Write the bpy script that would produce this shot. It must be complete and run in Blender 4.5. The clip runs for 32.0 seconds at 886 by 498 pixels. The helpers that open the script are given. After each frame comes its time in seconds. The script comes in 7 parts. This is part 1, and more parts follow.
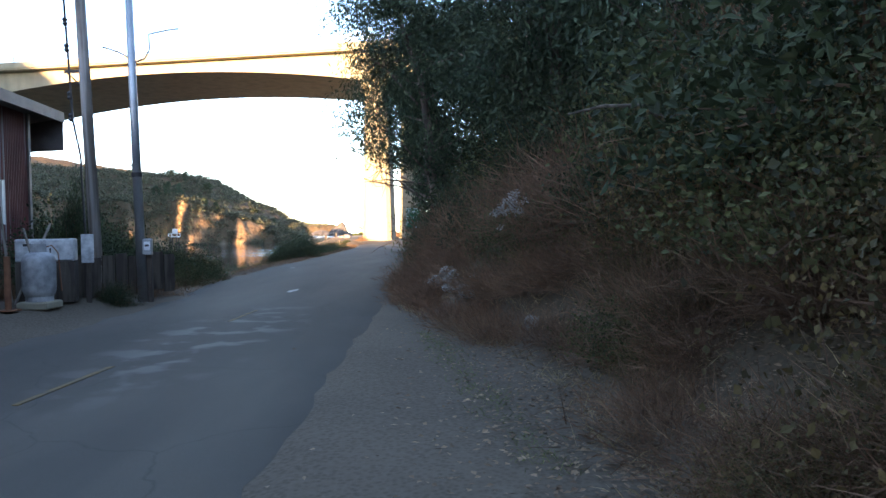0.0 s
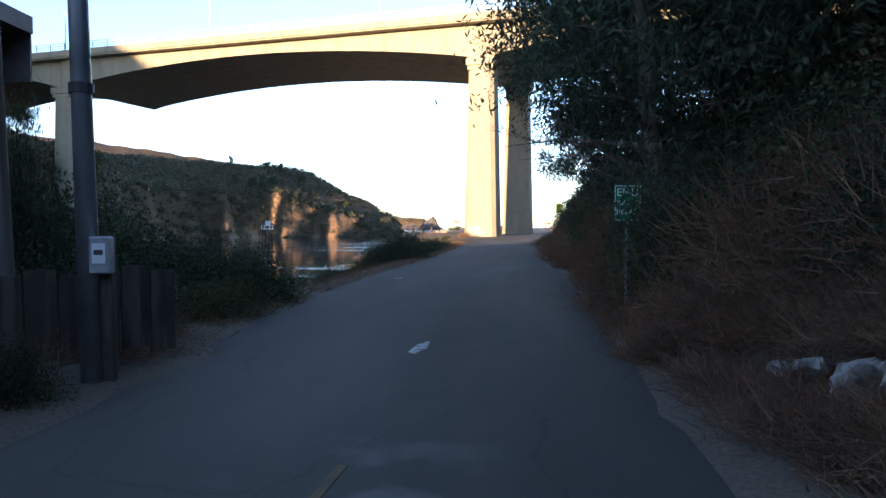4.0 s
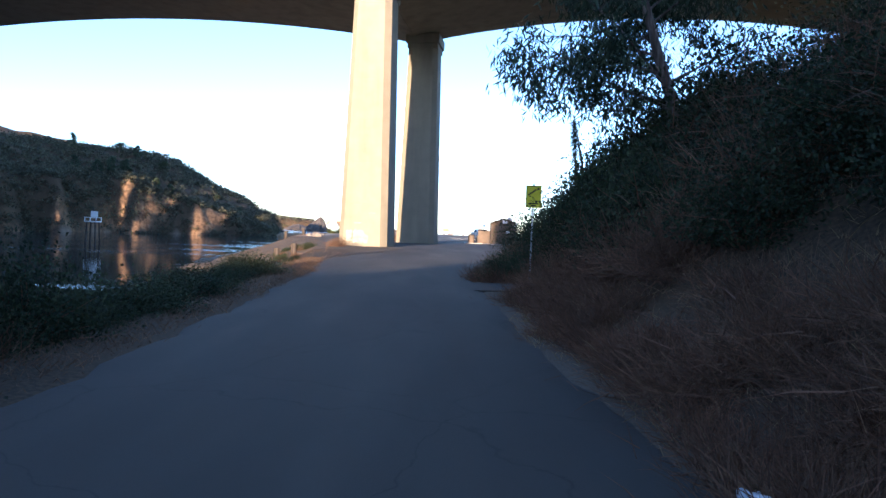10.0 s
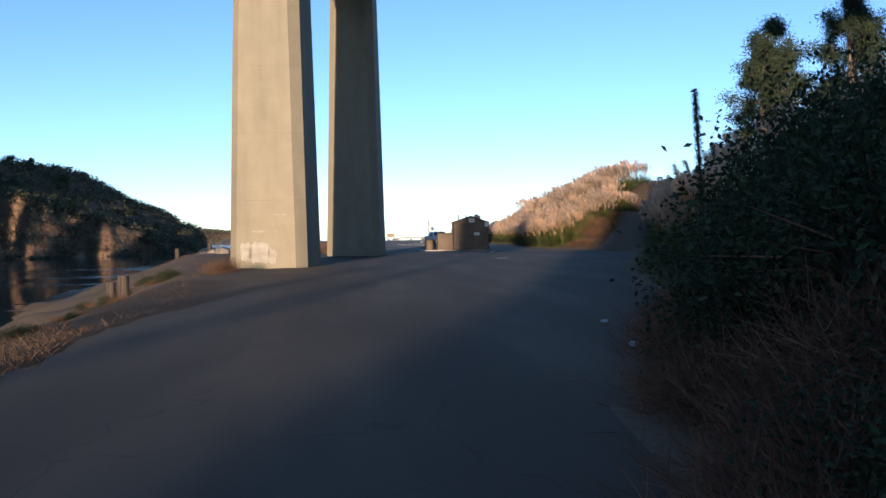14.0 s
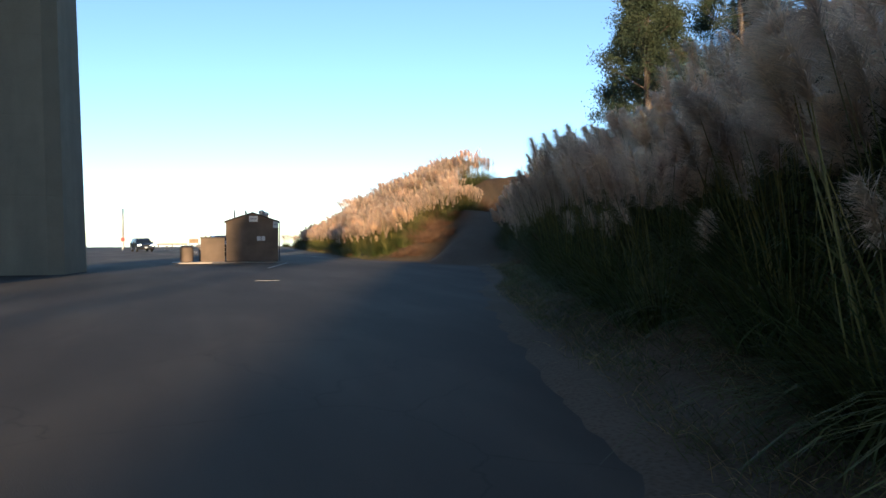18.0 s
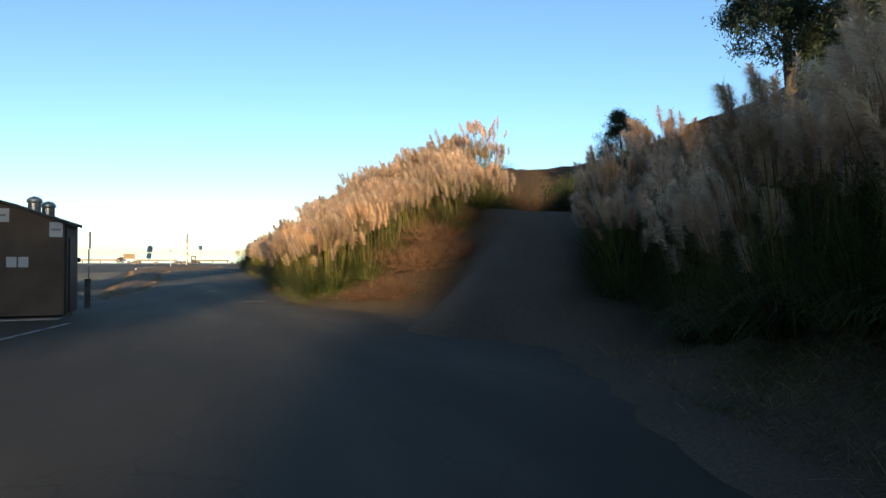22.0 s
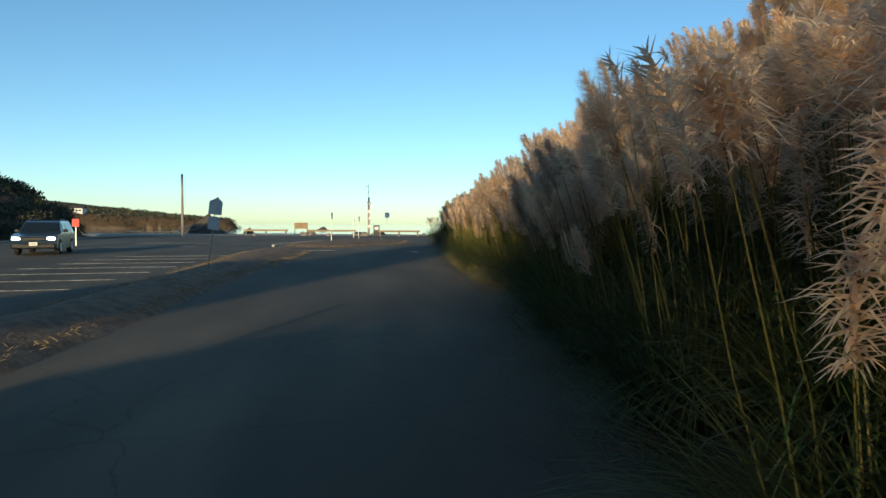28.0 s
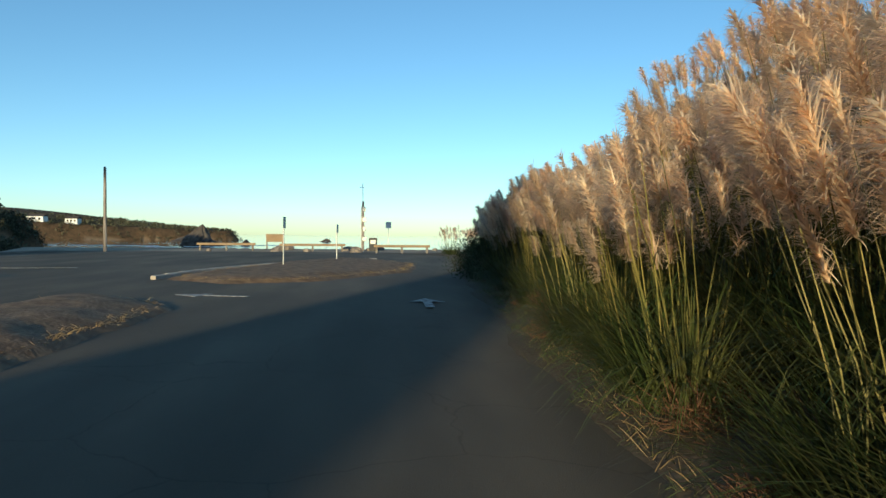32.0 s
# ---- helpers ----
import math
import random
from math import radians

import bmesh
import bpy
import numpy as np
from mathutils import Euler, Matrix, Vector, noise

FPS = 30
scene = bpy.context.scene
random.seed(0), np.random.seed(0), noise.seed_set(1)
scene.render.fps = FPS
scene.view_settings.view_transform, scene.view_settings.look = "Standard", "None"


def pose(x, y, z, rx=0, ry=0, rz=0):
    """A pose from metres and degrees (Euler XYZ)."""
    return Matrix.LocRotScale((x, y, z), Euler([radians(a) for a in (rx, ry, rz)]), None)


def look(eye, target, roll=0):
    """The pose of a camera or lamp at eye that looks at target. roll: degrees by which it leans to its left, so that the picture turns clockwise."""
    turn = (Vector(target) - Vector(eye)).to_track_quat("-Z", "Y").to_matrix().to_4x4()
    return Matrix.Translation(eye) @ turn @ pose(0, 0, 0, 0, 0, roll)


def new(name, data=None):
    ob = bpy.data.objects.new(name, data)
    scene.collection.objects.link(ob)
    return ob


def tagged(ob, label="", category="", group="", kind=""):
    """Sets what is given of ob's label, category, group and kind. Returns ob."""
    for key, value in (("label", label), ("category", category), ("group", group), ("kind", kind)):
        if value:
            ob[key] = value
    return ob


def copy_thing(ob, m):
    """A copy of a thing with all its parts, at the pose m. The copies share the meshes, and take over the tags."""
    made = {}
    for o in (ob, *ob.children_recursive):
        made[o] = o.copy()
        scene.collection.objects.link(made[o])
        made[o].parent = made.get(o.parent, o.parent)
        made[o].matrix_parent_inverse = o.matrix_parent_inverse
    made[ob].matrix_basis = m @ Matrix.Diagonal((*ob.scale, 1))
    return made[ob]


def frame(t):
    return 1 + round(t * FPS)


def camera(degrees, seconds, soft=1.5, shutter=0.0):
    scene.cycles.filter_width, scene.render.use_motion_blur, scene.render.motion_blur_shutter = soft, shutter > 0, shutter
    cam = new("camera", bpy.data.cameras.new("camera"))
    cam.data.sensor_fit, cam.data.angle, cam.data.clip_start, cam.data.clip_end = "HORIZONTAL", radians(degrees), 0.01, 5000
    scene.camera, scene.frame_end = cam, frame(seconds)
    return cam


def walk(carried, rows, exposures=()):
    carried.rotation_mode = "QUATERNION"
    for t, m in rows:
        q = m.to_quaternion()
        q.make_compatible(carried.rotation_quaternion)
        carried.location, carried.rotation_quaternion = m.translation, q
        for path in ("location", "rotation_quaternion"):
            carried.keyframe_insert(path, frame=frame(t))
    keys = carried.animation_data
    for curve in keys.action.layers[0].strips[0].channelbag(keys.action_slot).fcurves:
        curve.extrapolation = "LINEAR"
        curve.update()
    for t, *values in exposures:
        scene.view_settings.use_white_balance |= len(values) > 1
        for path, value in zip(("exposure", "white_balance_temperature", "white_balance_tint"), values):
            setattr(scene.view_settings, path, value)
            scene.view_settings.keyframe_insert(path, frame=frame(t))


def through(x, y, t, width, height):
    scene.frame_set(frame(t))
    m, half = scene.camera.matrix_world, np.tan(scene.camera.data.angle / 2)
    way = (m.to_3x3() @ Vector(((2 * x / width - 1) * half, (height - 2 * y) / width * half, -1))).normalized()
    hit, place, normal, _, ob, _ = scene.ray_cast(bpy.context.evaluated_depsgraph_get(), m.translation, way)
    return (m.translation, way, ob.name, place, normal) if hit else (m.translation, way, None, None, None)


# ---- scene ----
cam = camera(66.1, 32.0)

PATH = [  # seconds, x, y, z, yaw, pitch, lean to the left
    (0, 0.04, 0.00, 1.68, -0.09, -1.89, -0.71),
    (0.5, -0.17, 0.68, 1.69, 4.16, -1.77, -1.18),
    (1, -0.50, 1.50, 1.67, 8.90, -1.60, -1.92),
    (1.5, -0.93, 2.51, 1.66, 12.56, -1.78, -1.41),
    (2, -1.31, 3.64, 1.64, 14.55, -1.91, -1.11),
    (2.5, -1.65, 4.86, 1.63, 14.03, -1.81, -0.98),
    (3, -2.00, 6.23, 1.62, 12.04, -1.57, -0.27),
    (3.5, -2.29, 7.79, 1.63, 9.90, -1.98, -0.31),
    (4, -2.51, 9.42, 1.63, 7.33, -2.25, 0.06),
    (4.5, -2.69, 11.15, 1.64, 4.77, -2.18, -0.09),
    (6.5, -3.20, 19.29, 1.64, -0.76, -2.20, -0.17),
    (7, -3.24, 21.66, 1.63, -1.08, -1.87, -0.19),
    (7.5, -3.29, 24.02, 1.63, -1.50, -1.72, 0.01),
    (8, -3.31, 26.30, 1.60, -1.95, -1.67, -0.02),
    (8.5, -3.36, 28.52, 1.57, -2.23, -1.73, -0.01),
    (9, -3.43, 30.79, 1.57, -1.95, -1.88, 0.67),
    (9.5, -3.62, 33.10, 1.57, -1.89, -1.95, 2.62),
    (10, -3.70, 35.35, 1.56, -1.75, -1.70, 2.56),
    (10.5, -3.77, 37.59, 1.55, -1.26, -1.65, 0.64),
    (11, -3.89, 39.85, 1.54, -1.12, -1.68, 0.41),
    (11.5, -4.06, 42.18, 1.53, -1.15, -1.67, 0.40),
    (12, -4.16, 44.57, 1.52, -1.55, -1.72, 0.20),
    (12.5, -4.15, 46.99, 1.52, -2.36, -1.58, -0.46),
    (13, -4.10, 49.43, 1.53, -3.22, -1.52, -0.66),
    (13.5, -3.92, 51.77, 1.53, -4.54, -1.34, -0.56),
    (14, -3.66, 54.03, 1.53, -6.51, -1.30, -0.60),
    (14.5, -3.33, 56.28, 1.52, -8.99, -1.62, -0.51),
    (15, -2.95, 58.41, 1.52, -11.75, -1.72, -0.57),
    (15.5, -2.58, 60.35, 1.53, -14.75, -1.70, -0.83),
    (17.5, 1.35, 67.89, 1.41, -19.50, -1.55, -0.99),
    (18, 2.18, 70.76, 1.40, -20.19, -0.83, -0.19),
    (18.5, 3.02, 73.77, 1.40, -20.86, -0.18, -0.13),
    (19, 3.89, 76.81, 1.42, -21.66, 0.22, 0.38),
    (19.5, 4.85, 79.76, 1.48, -22.44, 0.39, 0.63),
    (20, 6.01, 82.55, 1.56, -22.84, 0.60, 0.22),
    (20.5, 7.04, 85.09, 1.58, -23.39, 0.95, -0.29),
    (21, 8.01, 87.68, 1.63, -23.63, 1.22, -0.33),
    (21.5, 8.93, 90.36, 1.69, -22.94, 1.07, -0.05),
    (22, 9.77, 93.09, 1.72, -21.31, 0.49, 0.31),
    (22.5, 10.48, 95.87, 1.75, -18.63, -0.01, 0.54),
    (23, 11.02, 98.66, 1.76, -15.21, -0.39, 0.36),
    (23.5, 11.33, 101.49, 1.77, -11.77, -0.54, 1.00),
    (24, 11.51, 104.27, 1.74, -8.71, -0.91, 2.02),
    (24.5, 11.59, 107.09, 1.67, -7.09, -1.71, 2.12),
    (25, 11.65, 109.79, 1.59, -5.95, -2.33, 2.40),
    (25.5, 11.68, 112.59, 1.49, -5.15, -2.82, 2.07),
    (26, 11.79, 115.21, 1.49, -5.17, -2.93, 2.58),
    (26.5, 11.93, 117.70, 1.48, -5.21, -2.27, 1.39),
    (28.5, 12.71, 127.40, 1.58, -5.41, -2.00, 0.23),
    (29, 12.83, 129.96, 1.58, -5.26, -1.45, 0.24),
    (29.5, 13.00, 132.60, 1.59, -5.00, -1.21, 0.25),
    (30, 13.13, 135.29, 1.60, -4.78, -1.07, 0.15),
    (30.5, 13.20, 137.98, 1.61, -4.52, -1.08, 0.06),
    (31, 13.28, 140.64, 1.59, -4.37, -1.08, 0.35),
    (31.5, 13.40, 143.30, 1.58, -4.36, -1.16, 0.50),
    (32, 13.52, 145.98, 1.58, -4.85, -1.12, 0.49),
]
walk(cam, [(t, pose(x, y, z) @ pose(0, 0, 0, 0, 0, a) @ pose(0, 0, 0, 90 + p) @ pose(0, 0, 0, 0, 0, r)) for t, x, y, z, a, p, r in PATH], exposures=[(0, 3.15, 6500, 18), (2, 2.65, 6050, 18), (4, 2.1, 5700, 18), (7, 1.85, 5200, 18), (9, 1.95, 5000, 19), (10.5, 1.75, 4950, 17), (13, 0.75, 4950, 13), (15, 0.7, 5100, 12), (18, 0.95, 5500, 10), (20, 0.75, 5550, 6), (22, 0.7, 5600, 3), (24, 0.35, 5500, -1), (27, 0.2, 5300, -5), (32, 0.25, 5150, -9)])

# ---- light: low evening sun behind the camera, clear sky ----
SUN_AZ, SUN_EL = radians(197.3), radians(8.0)   # clockwise from +y, above the horizon
world = bpy.data.worlds.new("sky")
scene.world = world
world.use_nodes = True
wn = world.node_tree.nodes
sky = wn.new("ShaderNodeTexSky")
sky.sky_type, sky.sun_disc = "NISHITA", False
sky.sun_elevation, sky.sun_rotation = SUN_EL, SUN_AZ
sky.air_density, sky.dust_density, sky.ozone_density = 0.75, 0.3, 1.2
wn["Background"].inputs["Strength"].default_value = 0.15
world.node_tree.links.new(sky.outputs["Color"], wn["Background"].inputs["Color"])
sun_from = Vector((math.sin(SUN_AZ) * math.cos(SUN_EL), math.cos(SUN_AZ) * math.cos(SUN_EL), math.sin(SUN_EL)))
lamp = bpy.data.lights.new("sun", "SUN")
lamp.energy, lamp.angle, lamp.color = 5.0, radians(0.6), (1.0, 0.66, 0.34)
new("sun", lamp).matrix_world = look(sun_from * 100, (0, 0, 0))


# ---- materials ----
def tree_of(name):
    m = bpy.data.materials.new(name)
    m.use_nodes = True
    return m, m.node_tree.nodes, m.node_tree.links, m.node_tree.nodes["Principled BSDF"]


def ramp(n, stops):
    r = n.new("ShaderNodeValToRGB")
    e = r.color_ramp.elements
    while len(e) < len(stops):
        e.new(0.5)
    for k, (p, c) in zip(e, stops):
        k.position, k.color = p, (*c, 1)
    return r


def mat(name, c1, c2, scale=2.0, fine=30.0, rough=0.8, bump=0.3, metal=0.0, stretch=(1, 1, 1), vary=0.0, island=0.0, glow=0.0, spec=0.4, lo=0.35, hi=0.65, clear=0.0):
    """Two colours mixed by coarse noise, darkened and roughened by fine noise."""
    m, n, l, b = tree_of(name)
    co = n.new("ShaderNodeTexCoord")
    mp = n.new("ShaderNodeMapping")
    mp.inputs["Scale"].default_value = stretch
    l.new(co.outputs["Object"], mp.inputs["Vector"])
    a, f = n.new("ShaderNodeTexNoise"), n.new("ShaderNodeTexNoise")
    a.inputs["Scale"].default_value, a.inputs["Detail"].default_value = scale, 5
    f.inputs["Scale"].default_value, f.inputs["Detail"].default_value = fine, 3
    for k in (a, f):
        l.new(mp.outputs["Vector"], k.inputs["Vector"])
    r = ramp(n, [(lo, c1), (hi, c2)])
    l.new(a.outputs["Fac"], r.inputs["Fac"])
    hs = n.new("ShaderNodeHueSaturation")
    l.new(r.outputs["Color"], hs.inputs["Color"])
    v = n.new("ShaderNodeMapRange")
    v.inputs["To Min"].default_value, v.inputs["To Max"].default_value = 0.86, 1.14
    l.new(f.outputs["Fac"], v.inputs["Value"])
    last = v.outputs["Result"]
    for amount, node, socket in ((vary, "ShaderNodeObjectInfo", "Random"), (island, "ShaderNodeNewGeometry", "Random Per Island")):
        if amount:
            o, q, t = n.new(node), n.new("ShaderNodeMapRange"), n.new("ShaderNodeMath")
            q.inputs["To Min"].default_value, q.inputs["To Max"].default_value = 1 - amount, 1 + amount
            t.operation = "MULTIPLY"
            l.new(o.outputs[socket], q.inputs["Value"])
            l.new(q.outputs["Result"], t.inputs[0])
            l.new(last, t.inputs[1])
            last = t.outputs["Value"]
    l.new(last, hs.inputs["Value"])
    l.new(hs.outputs["Color"], b.inputs["Base Color"])
    b.inputs["Metallic"].default_value = metal
    b.inputs["Specular IOR Level"].default_value = spec
    b.inputs["Coat Weight"].default_value = clear
    q = n.new("ShaderNodeMapRange")
    q.inputs["To Min"].default_value, q.inputs["To Max"].default_value = max(0.02, rough - 0.12), min(1, rough + 0.12)
    l.new(a.outputs["Fac"], q.inputs["Value"])
    l.new(q.outputs["Result"], b.inputs["Roughness"])
    if bump:
        u = n.new("ShaderNodeBump")
        u.inputs["Strength"].default_value, u.inputs["Distance"].default_value = bump, 0.02
        l.new(f.outputs["Fac"], u.inputs["Height"])
        l.new(u.outputs["Normal"], b.inputs["Normal"])
    if glow:
        b.inputs["Emission Color"].default_value, b.inputs["Emission Strength"].default_value = (*c1, 1), glow
    return m


def leafy(name, c1, c2, through=0.3, island=0.45, rough=0.6):
    """Leaves: colour by leaf, and part of the light goes through."""
    m = mat(name, c1, c2, scale=1.2, fine=8, rough=rough, bump=0, vary=0.15, island=island)
    n, l = m.node_tree.nodes, m.node_tree.links
    b, t, x = n["Principled BSDF"], n.new("ShaderNodeBsdfTranslucent"), n.new("ShaderNodeMixShader")
    l.new(b.inputs["Base Color"].links[0].from_socket, t.inputs["Color"])
    x.inputs["Fac"].default_value = through
    l.new(b.outputs["BSDF"], x.inputs[1])
    l.new(t.outputs["BSDF"], x.inputs[2])
    l.new(x.outputs["Shader"], n["Material Output"].inputs["Surface"])
    return m


def streaked(name, base, streak, along, dense=3.0, lo=0.5, hi=0.62, rough=0.6, metal=0.0, bump=0.2, shade=0.6):
    """A surface with long streaks, such as rust or rain marks."""
    m = mat(name, base, tuple(c * shade for c in base), scale=1.2, fine=25, rough=rough, metal=metal, bump=bump)
    n, l = m.node_tree.nodes, m.node_tree.links
    b = n["Principled BSDF"]
    co, mp, t = n.new("ShaderNodeTexCoord"), n.new("ShaderNodeMapping"), n.new("ShaderNodeTexNoise")
    mp.inputs["Scale"].default_value = along
    t.inputs["Scale"].default_value, t.inputs["Detail"].default_value = dense, 4
    l.new(co.outputs["Object"], mp.inputs["Vector"])
    l.new(mp.outputs["Vector"], t.inputs["Vector"])
    r = ramp(n, [(lo, (0, 0, 0)), (hi, (1, 1, 1))])
    l.new(t.outputs["Fac"], r.inputs["Fac"])
    x = n.new("ShaderNodeMix")
    x.data_type = "RGBA"
    l.new(r.outputs["Color"], x.inputs["Factor"])
    l.new(b.inputs["Base Color"].links[0].from_socket, x.inputs["A"])
    x.inputs["B"].default_value = (*streak, 1)
    l.new(x.outputs["Result"], b.inputs["Base Color"])
    return m


def ground_material():
    """Dirt, dry brush, rock and sand, by the zones of the sheet."""
    m, n, l, b = tree_of("earth")
    co, at = n.new("ShaderNodeTexCoord"), n.new("ShaderNodeAttribute")
    at.attribute_name = "zone"
    big, fine, vor = n.new("ShaderNodeTexNoise"), n.new("ShaderNodeTexNoise"), n.new("ShaderNodeTexVoronoi")
    big.inputs["Scale"].default_value, big.inputs["Detail"].default_value = 0.35, 8
    fine.inputs["Scale"].default_value, fine.inputs["Detail"].default_value = 16, 8
    vor.inputs["Scale"].default_value = 22
    for k in (big, fine, vor):
        l.new(co.outputs["Object"], k.inputs["Vector"])

    def pair(c1, c2, src, lo=0.38, hi=0.62):
        r = ramp(n, [(lo, c1), (hi, c2)])
        l.new(src, r.inputs["Fac"])
        return r.outputs["Color"]

    def mix(f, a, c):
        x = n.new("ShaderNodeMix")
        x.data_type = "RGBA"
        l.new(f, x.inputs["Factor"])
        l.new(a, x.inputs["A"])
        l.new(c, x.inputs["B"])
        return x.outputs["Result"]

    sep = n.new("ShaderNodeSeparateColor")
    l.new(at.outputs["Color"], sep.inputs["Color"])
    dirt = mix(fine.outputs["Fac"], pair((0.07, 0.055, 0.038), (0.115, 0.09, 0.062), big.outputs["Fac"]), pair((0.065, 0.052, 0.038), (0.14, 0.115, 0.085), vor.outputs["Distance"], 0.1, 0.6))
    brush = mix(fine.outputs["Fac"], pair((0.045, 0.032, 0.02), (0.09, 0.058, 0.034), big.outputs["Fac"]), pair((0.045, 0.04, 0.022), (0.12, 0.08, 0.045), fine.outputs["Fac"]))
    crag = n.new("ShaderNodeTexNoise")
    crag.inputs["Scale"].default_value, crag.inputs["Detail"].default_value, crag.inputs["Roughness"].default_value = 0.9, 8, 0.7
    l.new(co.outputs["Object"], crag.inputs["Vector"])
    rock = mix(fine.outputs["Fac"], pair((0.1, 0.06, 0.035), (0.26, 0.16, 0.085), big.outputs["Fac"]), pair((0.045, 0.03, 0.02), (0.33, 0.21, 0.115), crag.outputs["Fac"], 0.42, 0.6))
    sand = pair((0.3, 0.24, 0.17), (0.42, 0.34, 0.25), fine.outputs["Fac"])
    c = mix(sep.outputs["Red"], dirt, brush)
    c = mix(sep.outputs["Green"], c, rock)
    c = mix(sep.outputs["Blue"], c, sand)
    l.new(c, b.inputs["Base Color"])
    b.inputs["Roughness"].default_value, b.inputs["Specular IOR Level"].default_value = 0.95, 0.15
    u = n.new("ShaderNodeBump")
    u.inputs["Strength"].default_value, u.inputs["Distance"].default_value = 0.4, 0.03
    l.new(fine.outputs["Fac"], u.inputs["Height"])
    l.new(u.outputs["Normal"], b.inputs["Normal"])
    return m


def asphalt_material():
    """Worn grey asphalt: pale dusty tracks, dark patches, fine stone and cracks."""
    m, n, l, b = tree_of("asphalt")
    co = n.new("ShaderNodeTexCoord")
    mp = n.new("ShaderNodeMapping")
    mp.inputs["Scale"].default_value = (1, 0.22, 1)
    l.new(co.outputs["Object"], mp.inputs["Vector"])
    wide, mid, grit = (n.new("ShaderNodeTexNoise") for _ in range(3))
    for k, s, v in ((wide, 0.5, mp), (mid, 1.6, None), (grit, 90, None)):
        k.inputs["Scale"].default_value, k.inputs["Detail"].default_value = s, 6
        l.new(v.outputs["Vector"] if v else co.outputs["Object"], k.inputs["Vector"])
    r = ramp(n, [(0.34, (0.046, 0.042, 0.034)), (0.52, (0.062, 0.056, 0.045)), (0.7, (0.09, 0.08, 0.062))])
    l.new(wide.outputs["Fac"], r.inputs["Fac"])
    crack = n.new("ShaderNodeTexVoronoi")
    crack.feature = "DISTANCE_TO_EDGE"
    crack.inputs["Scale"].default_value = 0.45
    warp = n.new("ShaderNodeMix")
    warp.data_type, warp.blend_type = "RGBA", "ADD"
    warp.inputs["Factor"].default_value = 0.5
    l.new(co.outputs["Object"], warp.inputs["A"])
    l.new(mid.outputs["Color"], warp.inputs["B"])
    l.new(warp.outputs["Result"], crack.inputs["Vector"])
    cr = ramp(n, [(0.0, (0.72, 0.72, 0.72)), (0.006, (1, 1, 1))])
    l.new(crack.outputs["Distance"], cr.inputs["Fac"])
    x = n.new("ShaderNodeMix")
    x.data_type, x.blend_type = "RGBA", "MULTIPLY"
    x.inputs["Factor"].default_value = 1
    l.new(r.outputs["Color"], x.inputs["A"])
    l.new(cr.outputs["Color"], x.inputs["B"])
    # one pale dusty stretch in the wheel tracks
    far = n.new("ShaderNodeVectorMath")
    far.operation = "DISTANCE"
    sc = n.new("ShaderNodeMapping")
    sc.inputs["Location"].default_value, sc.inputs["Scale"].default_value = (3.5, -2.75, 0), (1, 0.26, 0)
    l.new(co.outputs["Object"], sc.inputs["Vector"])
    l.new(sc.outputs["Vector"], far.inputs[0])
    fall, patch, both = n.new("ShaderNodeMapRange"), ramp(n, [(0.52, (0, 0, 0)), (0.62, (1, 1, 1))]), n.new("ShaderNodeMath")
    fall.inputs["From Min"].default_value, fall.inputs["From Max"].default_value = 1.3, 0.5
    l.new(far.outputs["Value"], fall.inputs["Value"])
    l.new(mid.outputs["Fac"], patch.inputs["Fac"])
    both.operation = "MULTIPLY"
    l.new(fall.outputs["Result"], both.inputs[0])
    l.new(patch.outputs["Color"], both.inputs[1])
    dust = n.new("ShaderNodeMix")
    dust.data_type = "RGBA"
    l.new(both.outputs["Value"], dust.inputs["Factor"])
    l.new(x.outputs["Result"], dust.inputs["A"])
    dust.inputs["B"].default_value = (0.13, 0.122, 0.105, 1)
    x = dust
    # sunlit brightness of the car park put into the colour, paler and warmer along y
    where, sun_gain, pale = n.new("ShaderNodeSeparateXYZ"), n.new("ShaderNodeMapRange"), n.new("ShaderNodeMix")
    sun_gain.inputs["From Min"].default_value, sun_gain.inputs["From Max"].default_value = 104, 122
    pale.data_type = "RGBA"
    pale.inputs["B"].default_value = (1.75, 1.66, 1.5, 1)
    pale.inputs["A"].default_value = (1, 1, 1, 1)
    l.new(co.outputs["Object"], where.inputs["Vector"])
    l.new(where.outputs["Y"], sun_gain.inputs["Value"])
    l.new(sun_gain.outputs["Result"], pale.inputs["Factor"])
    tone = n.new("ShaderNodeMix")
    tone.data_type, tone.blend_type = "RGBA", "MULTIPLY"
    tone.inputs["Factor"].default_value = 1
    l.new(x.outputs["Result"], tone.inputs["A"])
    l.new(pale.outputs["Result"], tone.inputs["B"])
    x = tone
    g = n.new("ShaderNodeHueSaturation")
    v = n.new("ShaderNodeMapRange")
    v.inputs["To Min"].default_value, v.inputs["To Max"].default_value = 0.75, 1.25
    l.new(grit.outputs["Fac"], v.inputs["Value"])
    l.new(v.outputs["Result"], g.inputs["Value"])
    l.new(x.outputs["Result"], g.inputs["Color"])
    l.new(g.outputs["Color"], b.inputs["Base Color"])
    b.inputs["Roughness"].default_value, b.inputs["Specular IOR Level"].default_value = 0.88, 0.25
    u = n.new("ShaderNodeBump")
    u.inputs["Strength"].default_value, u.inputs["Distance"].default_value = 0.35, 0.01
    l.new(grit.outputs["Fac"], u.inputs["Height"])
    l.new(u.outputs["Normal"], b.inputs["Normal"])
    return m


